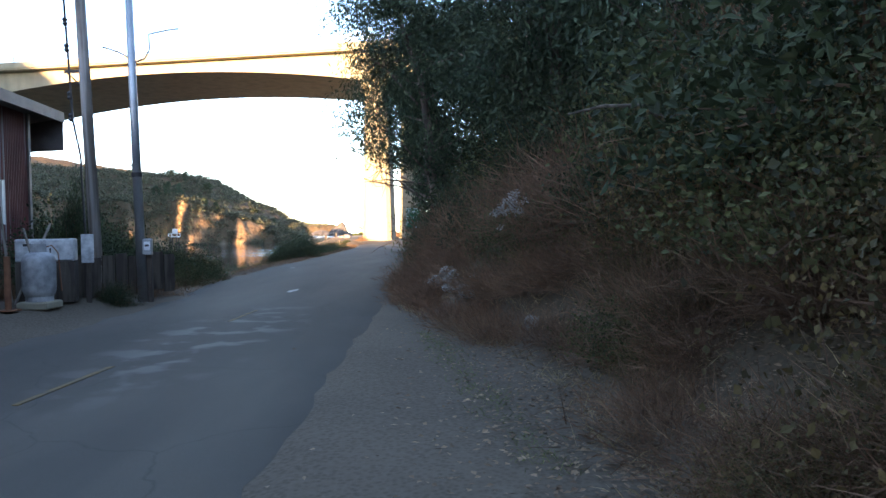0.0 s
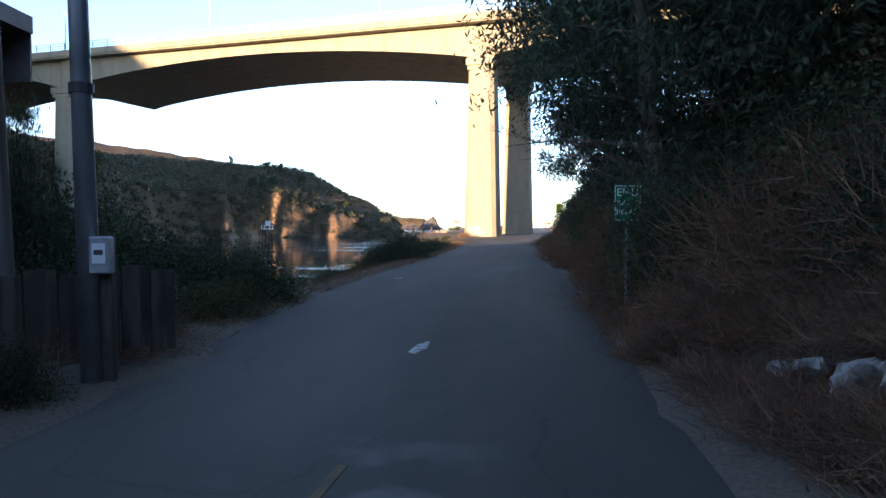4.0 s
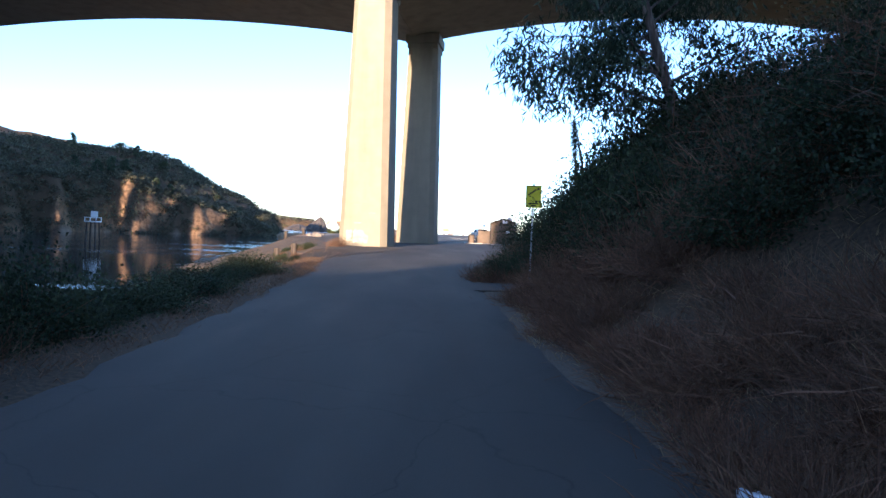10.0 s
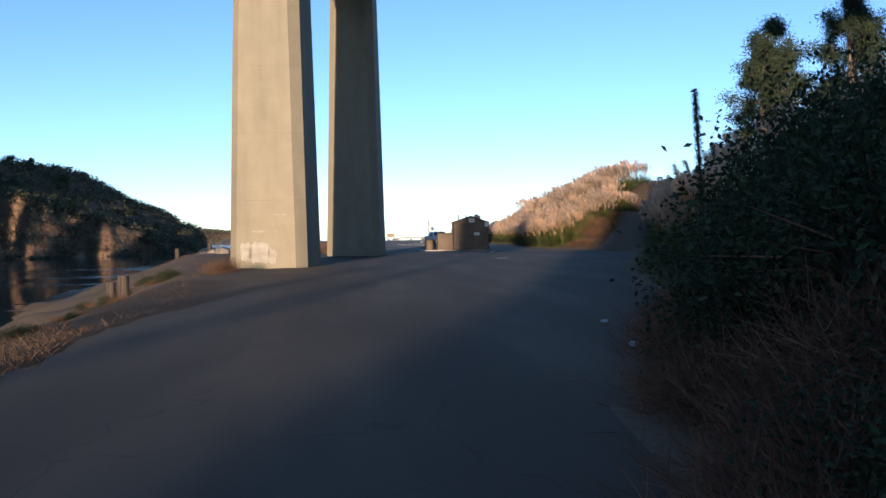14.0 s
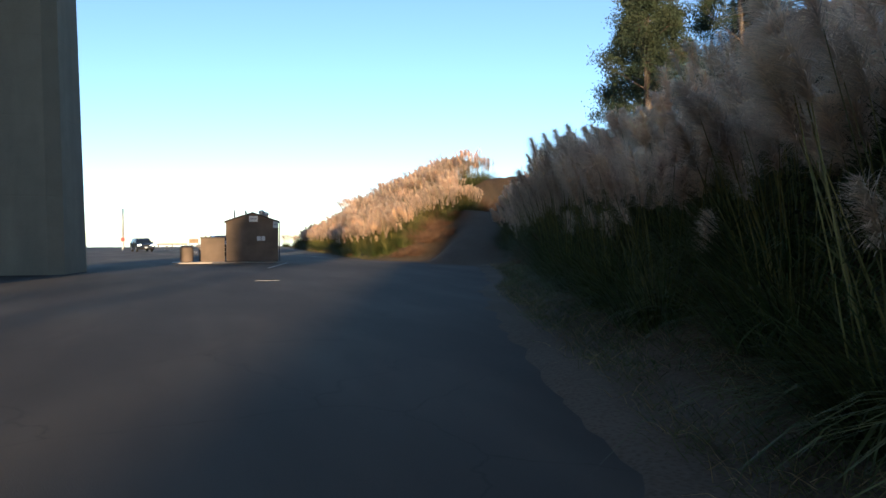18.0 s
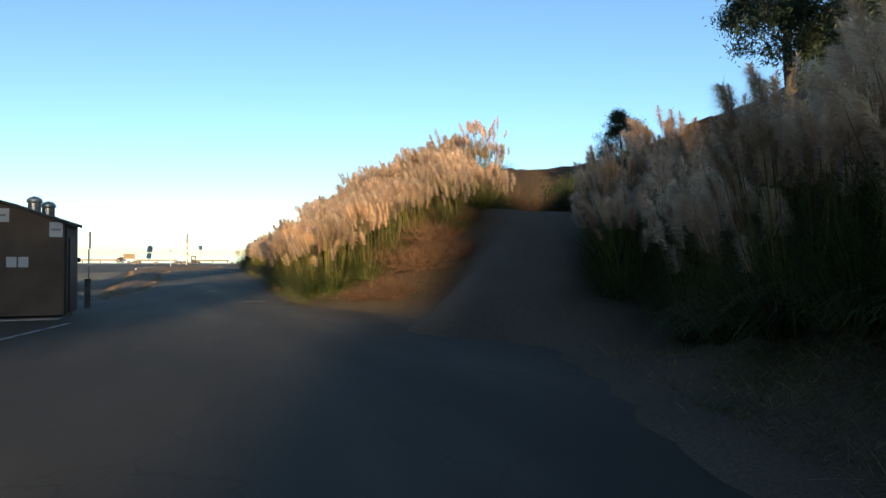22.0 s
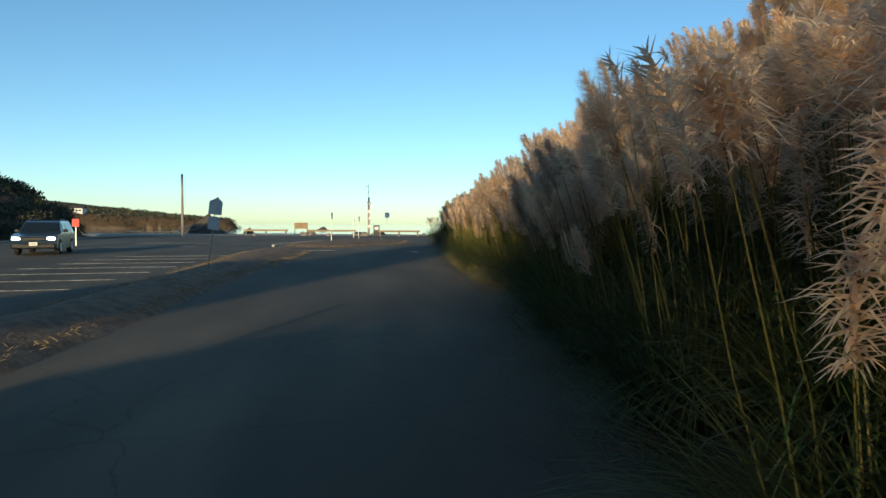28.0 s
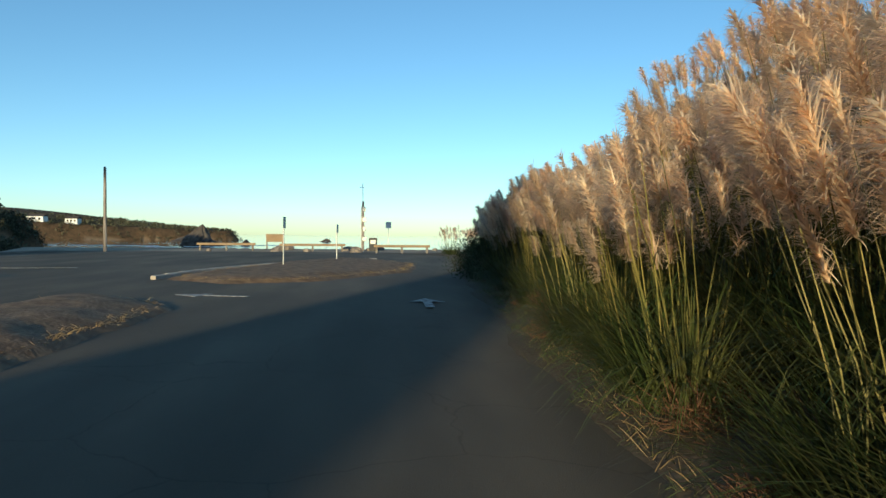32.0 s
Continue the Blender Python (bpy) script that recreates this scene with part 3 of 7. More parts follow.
def land(x, y):
    """Height of the ground and its zones (brush, rock, sand)."""
    x, y = np.asarray(x, float), np.asarray(y, float)
    d = x - col(FOOT, y) - 0.25
    cap, slope = col(CAP, y), col(SLOPE, y)
    rise = np.where(d > 0, cap * (1 - np.exp(-slope * np.maximum(d, 0) / cap)), 0)
    rise = np.where((y > 106) & (rise > 6.4), 6.4 + 2.4 * (1 - np.exp(-(rise - 6.4) / 2.4)), rise) * ease((y - 106) / 6) + rise * (1 - ease((y - 106) / 6))
    rise = rise + ease((x - 34) / 40) * 14 * ease((165 - y) / 40) * (d > 0)
    rise = rise + 0.25 * ease(d / 3) * wave(x, y, 0.9) + 0.08 * ease(d / 1.5) * wave(x, y, 3.1, 1)
    # dirt track up the slope
    s, c = track(x, y)
    w = ease((4.2 - 0.1 * np.clip(s, 0, 12) + 0.5 * np.clip(s - 12, 0, 8) - np.abs(c - 0.6)) / 2.2) * ease((s + 4) / 3) * ease((42 - s) / 12)
    rise = rise * (1 - w) + w * np.where(s < 12, np.maximum(0, s * 0.28), 3.36 + 0.01 * (s - 12))
    # footpath and stairs
    s2, c2 = (x + 2.6) * 0.75 + (y - 53.4) * 0.66, (x + 2.6) * 0.66 - (y - 53.4) * 0.75
    w2 = ease((1.9 - np.abs(c2)) / 0.8) * ease((s2 + 1) / 1) * ease((16 - s2) / 3)
    rise = rise * (1 - w2) + w2 * np.maximum(0, s2 - 6.0) * 0.58
    e = col(SHORE, y) - x
    drop = np.where(e > 0, 8 * (1 - np.exp(-e * 0.45 / 8)), 0) * (1 - 0.15 * wave(x, y, 0.8, 2) * (e > 0))
    beach = np.clip((y - 222) * 0.05, 0, 8)
    z = rise - np.maximum(drop, beach * (d < 30)) + 0.25 * ease((-6.8 - x) / 1.0) * ease((20 - y) / 4)
    z = z + 0.05 * ease(-e / 2) * wave(x, y, 1.1, 4) * ease((np.abs(x + 4) - 3.3))
    # unseen ridge added behind the start, keeps low sun off the road's first part
    z = z - 0.16 * ease((x - col(ROAD_L, y) - 0.1) / 0.3) * ease((col(ROAD_R, y) - 0.1 - x) / 0.3) * (y < 205) * (y > -40)
    back, r = ease((-20 - y) / 28), 0.955 * x - 0.297 * y
    # crest height varies across the sun's direction to place the shadow edges
    crest = 17.5 * ease((r + 46) / 2) - 1.5 * ease((r + 30.6) / 1.0) + 8 * ease((r + 21) / 1.2) + 5.5 * ease((r + 17) / 1.5)
    z = np.where(back > 0.001, np.maximum(z, (crest + 0.8 * wave(x, y, 0.12)) * back), z)
    f = inside(x, y, FAR_BANK)
    tip = np.hypot(x + 48, y - 266)
    cut = 1.3 * wave(x, y, 0.33, 3) + 0.6 * wave(x, y, 0.8, 5)
    top = (-4.5 + 15 * ease((f + cut) / 7) + 11 * ease((f - 3 + cut) / 30) + 12 * ease((f - 30) / 70) * ease((y + 100) / 30)) + 0.9 * wave(x, y, 0.25, 1) * ease(f / 10)
    top = np.where(f > 0, -4.5 + (top + 4.5) * np.clip(0.04 + 0.96 * tip / 48, 0, 1), -9)
    # unseen far-side hill added upstream to shade the cliff; slots admit sun patches
    q = 0.955 * x - 0.297 * y
    sun_slot = np.maximum(np.maximum(ease((2.4 - np.abs(q + 139.0)) / 1.4), ease((1.9 - np.abs(q + 148.2)) / 1.3)), ease((2.0 - np.abs(q + 152.6)) / 1.2))
    top = top - np.where(f > 0, (12 + 14 * ease((f - 25) / 40)) * sun_slot * ease((f - 1.5) / 2) * ease((203 - y) / 5), 0)
    hill = 22 * ease((y + 100) / 30) * ease((95 - f) / 25) * ease((f - 18) / 22) * ease((150 - y) / 30) * (1 - sun_slot)
    top = top + np.where(f > 0, hill, 0)
    g = inside(x, y, HEADLAND)
    tip2 = np.hypot(x + 100, y - 716)
    head = np.where(g > 0, -4.5 + (12 * ease((g + 3 * wave(x, y, 0.1, 2)) / 9) + 10 * ease(g / 120)) * (0.7 + 0.5 * ease(tip2 / 220)), -9)
    z = np.where(x < -40, np.maximum(np.maximum(-9, z), np.maximum(top, head)), z)
    z = np.where(y > 400, head, z)
    brush = np.clip(ease(d / 0.7) * (1 - w) * (1 - w2), 0, 1)
    brush = np.maximum(brush, (f > 0) * 0.95)
    # headland toned as dark brush for its shaded look
    brush = np.maximum(brush, (g > 0) * 0.95)
    brush = np.where((e > -2.4) & (f < 0) & (y < 78), 0.9 * ease((e + 2.4) / 0.5), brush)
    # bare rock laid along the sun slots
    bare = np.maximum(ease((2.6 - np.abs(q + 139)) / 1.2), np.maximum(ease((2.2 - np.abs(q + 148.2)) / 1.2), ease((2 - np.abs(q + 152.6)) / 1.2)))
    rock = np.where(f > 0, ease((10 - f) / 4) * np.clip(bare + 0.15 * wave(x, y, 0.5, 2), 0, 1), 0)
    rock = np.maximum(rock, np.where(g > 0, 0.25 * ease((20 - g) / 10), 0))
    sand = np.clip(ease((y - 205) / 6) * (e < 30) * (d < 6) * (g < 0) * (f < 0) + ease((-x - 15) / 3) * ease((y - 110) / 10) * (f < 0) * (g < 0), 0, 1)
    return z, brush, rock, sand


def high(x, y):
    return float(land(np.array([x]), np.array([y]))[0][0])


def steps(stops):
    out = []
    for a, b, d in stops:
        out.extend(np.arange(a, b, d))
    return np.array(out)


xs = steps([(-3500, -1200, 400), (-1200, -500, 70), (-500, -165, 8), (-165, -96, 1.25), (-96, -40, 2.0), (-40, -14, 1.0), (-14, 30, 0.5), (30, 60, 1.5), (60, 140, 8), (140, 600, 60), (600, 3600, 500)])
ys = steps([(-3000, -400, 400), (-400, -140, 40), (-140, -20, 6), (-20, 120, 0.7), (120, 235, 0.9), (235, 300, 1.6), (300, 480, 8), (480, 760, 5), (760, 1000, 30), (1000, 4600, 600)])
gx, gy = np.meshgrid(xs, ys)
gz, zb, zr, zs = land(gx.ravel(), gy.ravel())
nx, ny = len(xs), len(ys)
i, j = np.meshgrid(np.arange(nx - 1), np.arange(ny - 1))
a = (j * nx + i).ravel()
me = bpy.data.meshes.new("ground")
me.from_pydata(np.stack([gx.ravel(), gy.ravel(), gz], 1).tolist(), [], np.stack([a, a + 1, a + nx + 1, a + nx], 1).tolist())
me.polygons.foreach_set("use_smooth", [True] * len(me.polygons))
zone = me.color_attributes.new("zone", "FLOAT_COLOR", "POINT")
zone.data.foreach_set("color", np.stack([zb, zr, zs, np.ones_like(zb)], 1).ravel().astype(np.float32))
me.materials.append(EARTH)
tagged(new("ground", me), "sandy dirt ground with brushy slopes, cliffs and beach", "ground", kind="structure")

b = Build()
b.add([(-3500, -400, -3.5), (3600, -400, -3.5), (3600, 4600, -3.5), (-3500, 4600, -3.5)], [(0, 1, 2, 3)])
solid("water", b, WATER, "dark rippled river and sea water", "water", kind="structure")


# ---- road and car park ----
b = Build()
cols, ry = 14, np.arange(-40, 206.1, 0.5)
for k, y in enumerate(ry):
    l, r = col(ROAD_L, y), col(ROAD_R, y)
    jag = 0.06 * math.sin(y * 2.3) + 0.05 * math.sin(y * 5.1 + 1) + 0.04 * math.sin(y * 11.7)
    for c in range(cols + 1):
        u = c / cols
        x = l + jag * 1.5 + (r + jag - l - jag * 1.5) * u
        crown = 0.0 if c not in (0, cols) else -0.08
        b.v.append((x, y, 0.035 + crown))
for k in range(len(ry) - 1):
    for c in range(cols):
        p = k * (cols + 1) + c
        b.f.append((p, p + 1, p + cols + 2, p + cols + 1))
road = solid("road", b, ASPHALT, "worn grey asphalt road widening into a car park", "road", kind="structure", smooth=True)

b = Build()
b.prism([(-2.6, 52.6), (-1.3, 52.9), (2.4, 56.2), (1.4, 57.4), (-1.6, 55.2), (-2.6, 55.0)], -0.12, 0.031)
solid("footpath", b, ASPHALT, "short asphalt footpath from the road to wooden stairs", "footpath", kind="structure")


def mark(name, outline, material, label, lift=0.043):
    b = Build()
    b.prism(outline, lift - 0.01, lift)
    return solid(name, b, material, label, "road marking", kind="structure")


def bar(x0, y0, x1, y1, w):
    d = Vector((x1 - x0, y1 - y0)).normalized()
    s = Vector((-d.y, d.x)) * w / 2
    return [(x0 + s.x, y0 + s.y), (x0 - s.x, y0 - s.y), (x1 - s.x, y1 - s.y), (x1 + s.x, y1 + s.y)]


mark("lane_line", bar(-4.02, 6.4, -3.97, 8.2, 0.07), ROAD_YELLOW, "faded yellow lane line on asphalt")
mark("lane_line", bar(-3.77, 12.1, -3.72, 13.7, 0.065), ROAD_YELLOW, "faded yellow lane line on asphalt")
mark("paint_patch", [(-3.99, 17.6), (-3.9, 17.5), (-3.8, 17.9), (-3.84, 18.4), (-3.96, 18.1)], ROAD_WHITE, "torn white reflector patch stuck to asphalt")
mark("paint_patch", bar(-6.3, 28.4, -6.12, 28.4, 0.1), ROAD_WHITE, "small white scrap lying on asphalt")
mark("paint_patch", bar(11.05, 125.4, 11.45, 125.4, 0.3), ROAD_WHITE, "small white rectangle painted on asphalt")
mark("paint_patch", bar(4.1, 94.15, 4.9, 94.05, 0.05), ROAD_WHITE, "short worn white line on asphalt")


def arrow(x, y, turn):
    c, s = math.cos(turn), math.sin(turn)
    o = [(-0.1, -1.0), (0.1, -1.0), (0.1, 0.2), (0.42, 0.2), (0, 1.0), (-0.42, 0.2), (-0.1, 0.2)]
    mark("lane_arrow", [(x + p * c - q * s, y + p * s + q * c) for p, q in o], ROAD_WHITE, "worn white lane arrow painted on asphalt")


arrow(14.5, 161.6, 0.0)
arrow(9.2, 163.4, 1.3)
for k in range(7):
    y = 139.5 + 2.7 * k
    mark("stall_line", bar(1.0, y + 0.4, 5.6, y + 1.5, 0.07), ROAD_WHITE, "white parking stall line on asphalt")
mark("stall_line", bar(5.4, 120.7, 7.0, 121.7, 0.05), ROAD_WHITE, "thin white line crossing the end of the island")
mark("stall_line", bar(6.2, 120.4, 7.0, 121.6, 0.05), ROAD_WHITE, "thin white line crossing the end of the island")
mark("stall_line", bar(5.6, 104.4, 7.4, 111.6, 0.1), ROAD_WHITE, "worn white line beside the restroom slab")
mark("stall_line", bar(-4, 168, 1.0, 169, 0.1), ROAD_WHITE, "white parking stall line on asphalt")
mark("stall_line", bar(-5, 176, 0.0, 177.2, 0.1), ROAD_WHITE, "white parking stall line on asphalt")


def island(name, outline, height, label):
    """A dry planted island, domed, on a fine grid, with a soft edge."""
    x0, x1, y0, y1 = (f(p[k] for p in outline) for k in (0, 1) for f in (min, max))
    ux, uy = np.arange(x0 - 0.3, x1 + 0.31, 0.22), np.arange(y0 - 0.3, y1 + 0.31, 0.3)
    px, py = (v.ravel() for v in np.meshgrid(ux, uy))
    deep = inside(px, py, outline) + 0.12 * wave(px, py, 2.3, 1)
    pz = -0.03 + 0.12 * ease((deep + 0.1) / 0.3) + height * ease(deep / 1.3) + (0.035 * wave(px, py, 2.9, 2) + 0.02 * wave(px, py, 7.1, 5)) * ease(deep / 0.4)
    w, b = len(ux), Build()
    b.v = list(zip(px.tolist(), py.tolist(), pz.tolist()))
    b.f = [(k, k + 1, k + w + 1, k + w) for j in range(len(uy) - 1) for k in range(j * w, j * w + w - 1) if max(deep[k], deep[k + 1], deep[k + w], deep[k + w + 1]) > -0.15]
    return solid(name, b, DRY_SOIL, label, "traffic island", kind="structure", smooth=True)


DRY_SOIL = mat("dry grassy soil", (0.12, 0.078, 0.045), (0.24, 0.165, 0.095), scale=3.5, fine=14, rough=0.95, bump=0.9)
ISLAND_A = [(7.0, 120.5), (7.6, 120.4), (8.6, 126), (8.9, 135), (8.8, 146), (9.3, 154), (9.3, 160), (8.4, 161.6), (6.2, 162.4), (5.7, 160), (6.3, 150), (6.6, 140), (6.7, 130)]
ISLAND_B = [(6.2, 169.5), (8.6, 167.3), (11.3, 168.6), (14.6, 174.5), (15.2, 181), (13, 187), (10.4, 188.5), (8.0, 182), (6.6, 174)]
island("traffic_island", ISLAND_A, 0.22, "low dry-grass island with dirt edges in the car park")
island("traffic_island", ISLAND_B, 0.14, "flat dry-grass island with dark kerb in the car park")


# ---- the bridge ----
BU, BV = Vector((-0.985, 0.172, 0)), Vector((0.172, 0.985, 0))     # along it towards the far bank, across it away from the start
BO = Vector((-8.0, 86.6, 0))                                       # middle of the near column's front face
bridge = thing("bridge", Matrix(((BU.x, BV.x, 0, BO.x), (BU.y, BV.y, 0, BO.y), (0, 0, 1, 0), (0, 0, 0, 1))), "tall concrete box-girder bridge with steel railing over the river", "bridge")
SPANS = [(-46, 0), (0, 60), (60, 92)]


def soffit(s):
    for a, c in SPANS:
        if a <= s <= c:
            t = (s - a) / (c - a)
            return 20.0 + 2.6 * math.sin(math.pi * t) ** 0.8
    return 20.0


for a, c in SPANS:
    b = Build()
    n = 28
    for k in range(n + 1):
        s = a + (c - a) * k / n + (0.02 if k == 0 else -0.02 if k == n else 0)
        z = soffit(s)
        b.v += [(s, 0.1, 23.9), (s, 0.1, z), (s, 18.4, z), (s, 18.4, 23.9)]
    for k in range(n):
        o = 4 * k
        b.f += [(o + q, o + 4 + q, o + 4 + (q + 1) % 4, o + (q + 1) % 4) for q in range(4)]
    b.f += [(0, 1, 2, 3), (4 * n + 3, 4 * n + 2, 4 * n + 1, 4 * n)]
    part("girder", b, CONCRETE, bridge)
b = Build()
b.box((23, 9.25, 24.1), (138, 20.6, 0.4))
part("deck", b, CONCRETE, bridge)
for v in (-1.0, 19.5):
    b = Build()
    b.box((23, v, 24.5), (138, 0.35, 0.85), bevel=0.04)
    part("parapet", b, CONCRETE, bridge)
    for z in (25.2, 25.5, 25.85):
        b = Build()
        b.tube([(-46, v, z), (92, v, z)], 0.035, 6)
        part("rail", b, STEEL, bridge)
    post = Build().box((0, 0, 25.4), (0.09, 0.09, 1.0)).mesh("rail_post", STEEL)
    for k in range(57):
        part("rail_post", post, STEEL, bridge).location = (-45 + 2.4 * k, v, 0)
pole = Build().tube([(0, 0, 24.9), (0, 0, 30.2)], [0.09, 0.05], 8)
pole.tube([(0, 0, 30.2), (0, 0.6, 30.45), (0, 1.5, 30.5)], 0.04, 6)
pole = pole.mesh("lamp_post", STEEL)
for k in range(6):
    part("lamp_post", pole, STEEL, bridge).location = (-34 + 23 * k, -1.0, 0)


def column(u, v):
    """A tapered, chamfered column with a stepped cap."""
    b = Build()
    rings = [(1.88, 1.75, -2.0)]
    for q in range(6):      # pour joints
        z = 3.15 * q
        hx, hy = 1.88 - 0.43 * z / 18.9, 1.75 - 0.25 * z / 18.9
        rings += [(hx, hy, z - 0.04), (hx - 0.009, hy - 0.009, z), (hx, hy, z + 0.04)]
    rings.append((1.45, 1.5, 18.9))
    for hx, hy, z in rings:
        k = 0.45
        b.v += [(u + x, v + 1.75 + y, z) for x, y in ((-hx + k, -hy), (hx - k, -hy), (hx, -hy + k), (hx, hy - k), (hx - k, hy), (-hx + k, hy), (-hx, hy - k), (-hx, -hy + k))]
    n = len(rings)
    for r in range(n - 1):
        b.f += [(8 * r + q, 8 * r + (q + 1) % 8, 8 * r + 8 + (q + 1) % 8, 8 * r + 8 + q) for q in range(8)]
    b.f += [tuple(range(7, -1, -1)), tuple(range(8 * n - 8, 8 * n))]
    part("column", b, CONCRETE, bridge)
    b = Build()
    b.box((u, v + 1.75, 19.15), (3.0, 3.1, 0.5), bevel=0.05).box((u, v + 1.75, 19.85), (3.3, 3.4, 0.9), bevel=0.05)
    part("cap", b, CONCRETE, bridge)


for u in (0, 60):
    column(u + 0.3, 0.0)
    if u == 0:
        column(u - 0.85, 15.2)

# paint daubed over the foot of the nearer column
LIMEWASH = mat("patchy buff paint", (0.3, 0.27, 0.21), (0.4, 0.365, 0.3), scale=2.5, fine=30, rough=0.9)
random.seed(8)
for cx, cz, rx, rz in ((0.3, 0.72, 0.52, 0.5), (0.95, 0.78, 0.28, 0.42), (-0.3, 0.55, 0.2, 0.35), (0.35, 1.72, 0.3, 0.05), (-0.75, 2.5, 0.28, 0.02)):
    ring = []
    for k in range(28):
        a, g = math.tau * k / 28, 1 + random.uniform(-0.13, 0.13)
        x, z = cx + rx * g * math.copysign(abs(math.cos(a)) ** 0.6, math.cos(a)), cz + rz * g * math.copysign(abs(math.sin(a)) ** 0.6, math.sin(a))
        ring.append((0.3 + x, 0.25 * z / 18.9 - 0.004, z))
    part("paint_patch", Build().add(ring, [tuple(range(28))]), LIMEWASH, bridge, "pale paint daubed on the concrete column")

# ---- distance: sea rocks, surf, jetty, beacon, houses ----


def boulder(b, c, r, seed, squash=0.8, rough=0.35, n=8):
    """A rough lump of stone."""
    o = len(b.v)
    for k in range(n + 1):
        th = math.pi * k / n
        for q in range(2 * n):
            ph = math.pi * q / n
            d = Vector((math.sin(th) * math.cos(ph), math.sin(th) * math.sin(ph), math.cos(th)))
            s = r * (1 + rough * noise.noise(d * 1.6 + Vector((seed, seed * 0.7, 0))) + rough * 0.5 * noise.noise(d * 4 + Vector((seed, 0, 5))))
            b.v.append((c[0] + d.x * s, c[1] + d.y * s, c[2] + d.z * s * squash))
    for k in range(n):
        for q in range(2 * n):
            i0, i1 = o + k * 2 * n + q, o + k * 2 * n + (q + 1) % (2 * n)
            b.f.append((i0, i0 + 2 * n, i1 + 2 * n, i1))


def sea_stack(x, y, r, h, seed):
    b = Build()
    n, m = 12, 28
    for k in range(n + 1):
        t = k / n
        for q in range(m):
            a = 2 * math.pi * q / m
            d = Vector((math.cos(a), math.sin(a), t * 2))
            w = r * (1 - t ** 1.3) * (1 + 0.45 * noise.noise(d * 1.3 + Vector((seed, 0, 0))) + 0.2 * noise.noise(d * 4 + Vector((seed, 3, 0)))) + 0.1
            b.v.append((w * math.cos(a) + 0.25 * r * t, w * math.sin(a), -6 + (h + 6) * t + 0.5 * noise.noise(d * 5)))
    for k in range(n):
        b.f += [(k * m + q, k * m + (q + 1) % m, (k + 1) * m + (q + 1) % m, (k + 1) * m + q) for q in range(m)]
    b.f.append(tuple(n * m + q for q in range(m)))
    solid("sea_stack", b, SEA_ROCK, "dark pointed sea rock standing off the coast", "rock", m=pose(x, y, 0))


sea_stack(-68, 450, 9, 5.6, 1)
sea_stack(-52, 470, 4, -1.0, 2)
sea_stack(-95, 520, 14, 0.5, 3)
sea_stack(-30, 640, 7, -1.2, 4)
b = Build()
random.seed(5)
for k in range(26):
    x, y = random.uniform(-230, -20), random.uniform(330, 470)
    w, h = random.uniform(6, 24), random.uniform(0.6, 2.4)
    o = [(x + w * math.cos(q / 12 * 2 * math.pi) * random.uniform(0.7, 1.1), y + h * math.sin(q / 12 * 2 * math.pi) * random.uniform(0.6, 1.2)) for q in range(12)]
    b.prism(o, -3.6, -3.35)
solid("surf", b, FOAM, "white surf lines on the sea", "surf", kind="stuff")

b = Build()
for k in range(34):
    boulder(b, (-43 + 0.75 * k, 227 - 0.12 * k + random.uniform(-0.6, 0.6), -2.6), random.uniform(1.2, 1.7), k, 0.75, n=5)
b.box((-30, 225.5, -2.6), (26, 3.2, 2.2), bevel=0.2)
solid("jetty", b, JETTY, "low sunlit stone jetty at the river mouth", "jetty", kind="structure")

beacon = thing("channel_beacon", pose(-60.7, 154.8, -3.5), "wooden channel marker with white platform standing in the river", "beacon")
for x in (-0.7, 0.7):
    for y in (-0.7, 0.7):
        b = Build().tube([(x * 1.3, y * 1.3, -3), (x, y, 3.6)], 0.14, 8)
        part("pile", b, WOOD_DARK, beacon)
b = Build()
b.box((0, 0, 3.6), (2.0, 2.0, 0.15)).box((0, -1.0, 4.3), (2.0, 0.06, 0.1)).box((0, 1.0, 4.3), (2.0, 0.06, 0.1))
part("platform", b, WHITE_PAINT, beacon)
for x, y in ((-0.95, -0.95), (0.95, -0.95), (-0.95, 0.95), (0.95, 0.95)):
    part("guard_post", Build().box((x, y, 4.0), (0.1, 0.1, 0.8)), WHITE_PAINT, beacon)
part("dayboard", Build().box((0.2, 0, 4.9), (1.2, 0.06, 1.0)), SIGN_WHITE, beacon, "white square day board")
part("lamp", Build().lathe([(0.12, 5.4), (0.12, 5.8), (0.05, 5.9)]), DARK_STEEL, beacon)

for x, y, w in ((-224, 634, 11), (-205, 645, 8)):
    z = high(x, y)
    h = thing("house", pose(x, y, z - 0.5), "low distant house on the bare headland", "house", "houses on the headland")
    part("wall", Build().box((0, 0, 2.0), (w, 7, 4.0)), WHITE_PAINT, h)
    part("roof", Build().side([(-4.2, 3.9), (0, 5.6), (4.2, 3.9)], -w / 2 - 0.5, w / 2 + 0.5), ROOF_DARK, h)
    for k in (-0.3, 0.0, 0.3):
        part("window", Build().box((k * w, -3.53, 2.4), (1.2, 0.08, 1.2)), GLASS, h)


# ---- the red shed and what stands in front of it ----
# shed wall runs from (-10.0, 11) to (-11.1, 19.6); its own x runs along the wall, y back from it
SX = Vector((-1.1, 8.6, 0)).normalized()
SY = Vector((-SX.y, SX.x, 0))
SO = Vector((-9.4, 2.3, 0.2))
shed = thing("shed", Matrix(((SX.x, SY.x, 0, SO.x), (SX.y, SY.y, 0, SO.y), (0, 0, 1, SO.z), (0, 0, 0, 1))), "large red corrugated-steel shed with rust streaks and a sloping roof", "shed")
SL, SH, SD = 17.1, 4.8, 9.0


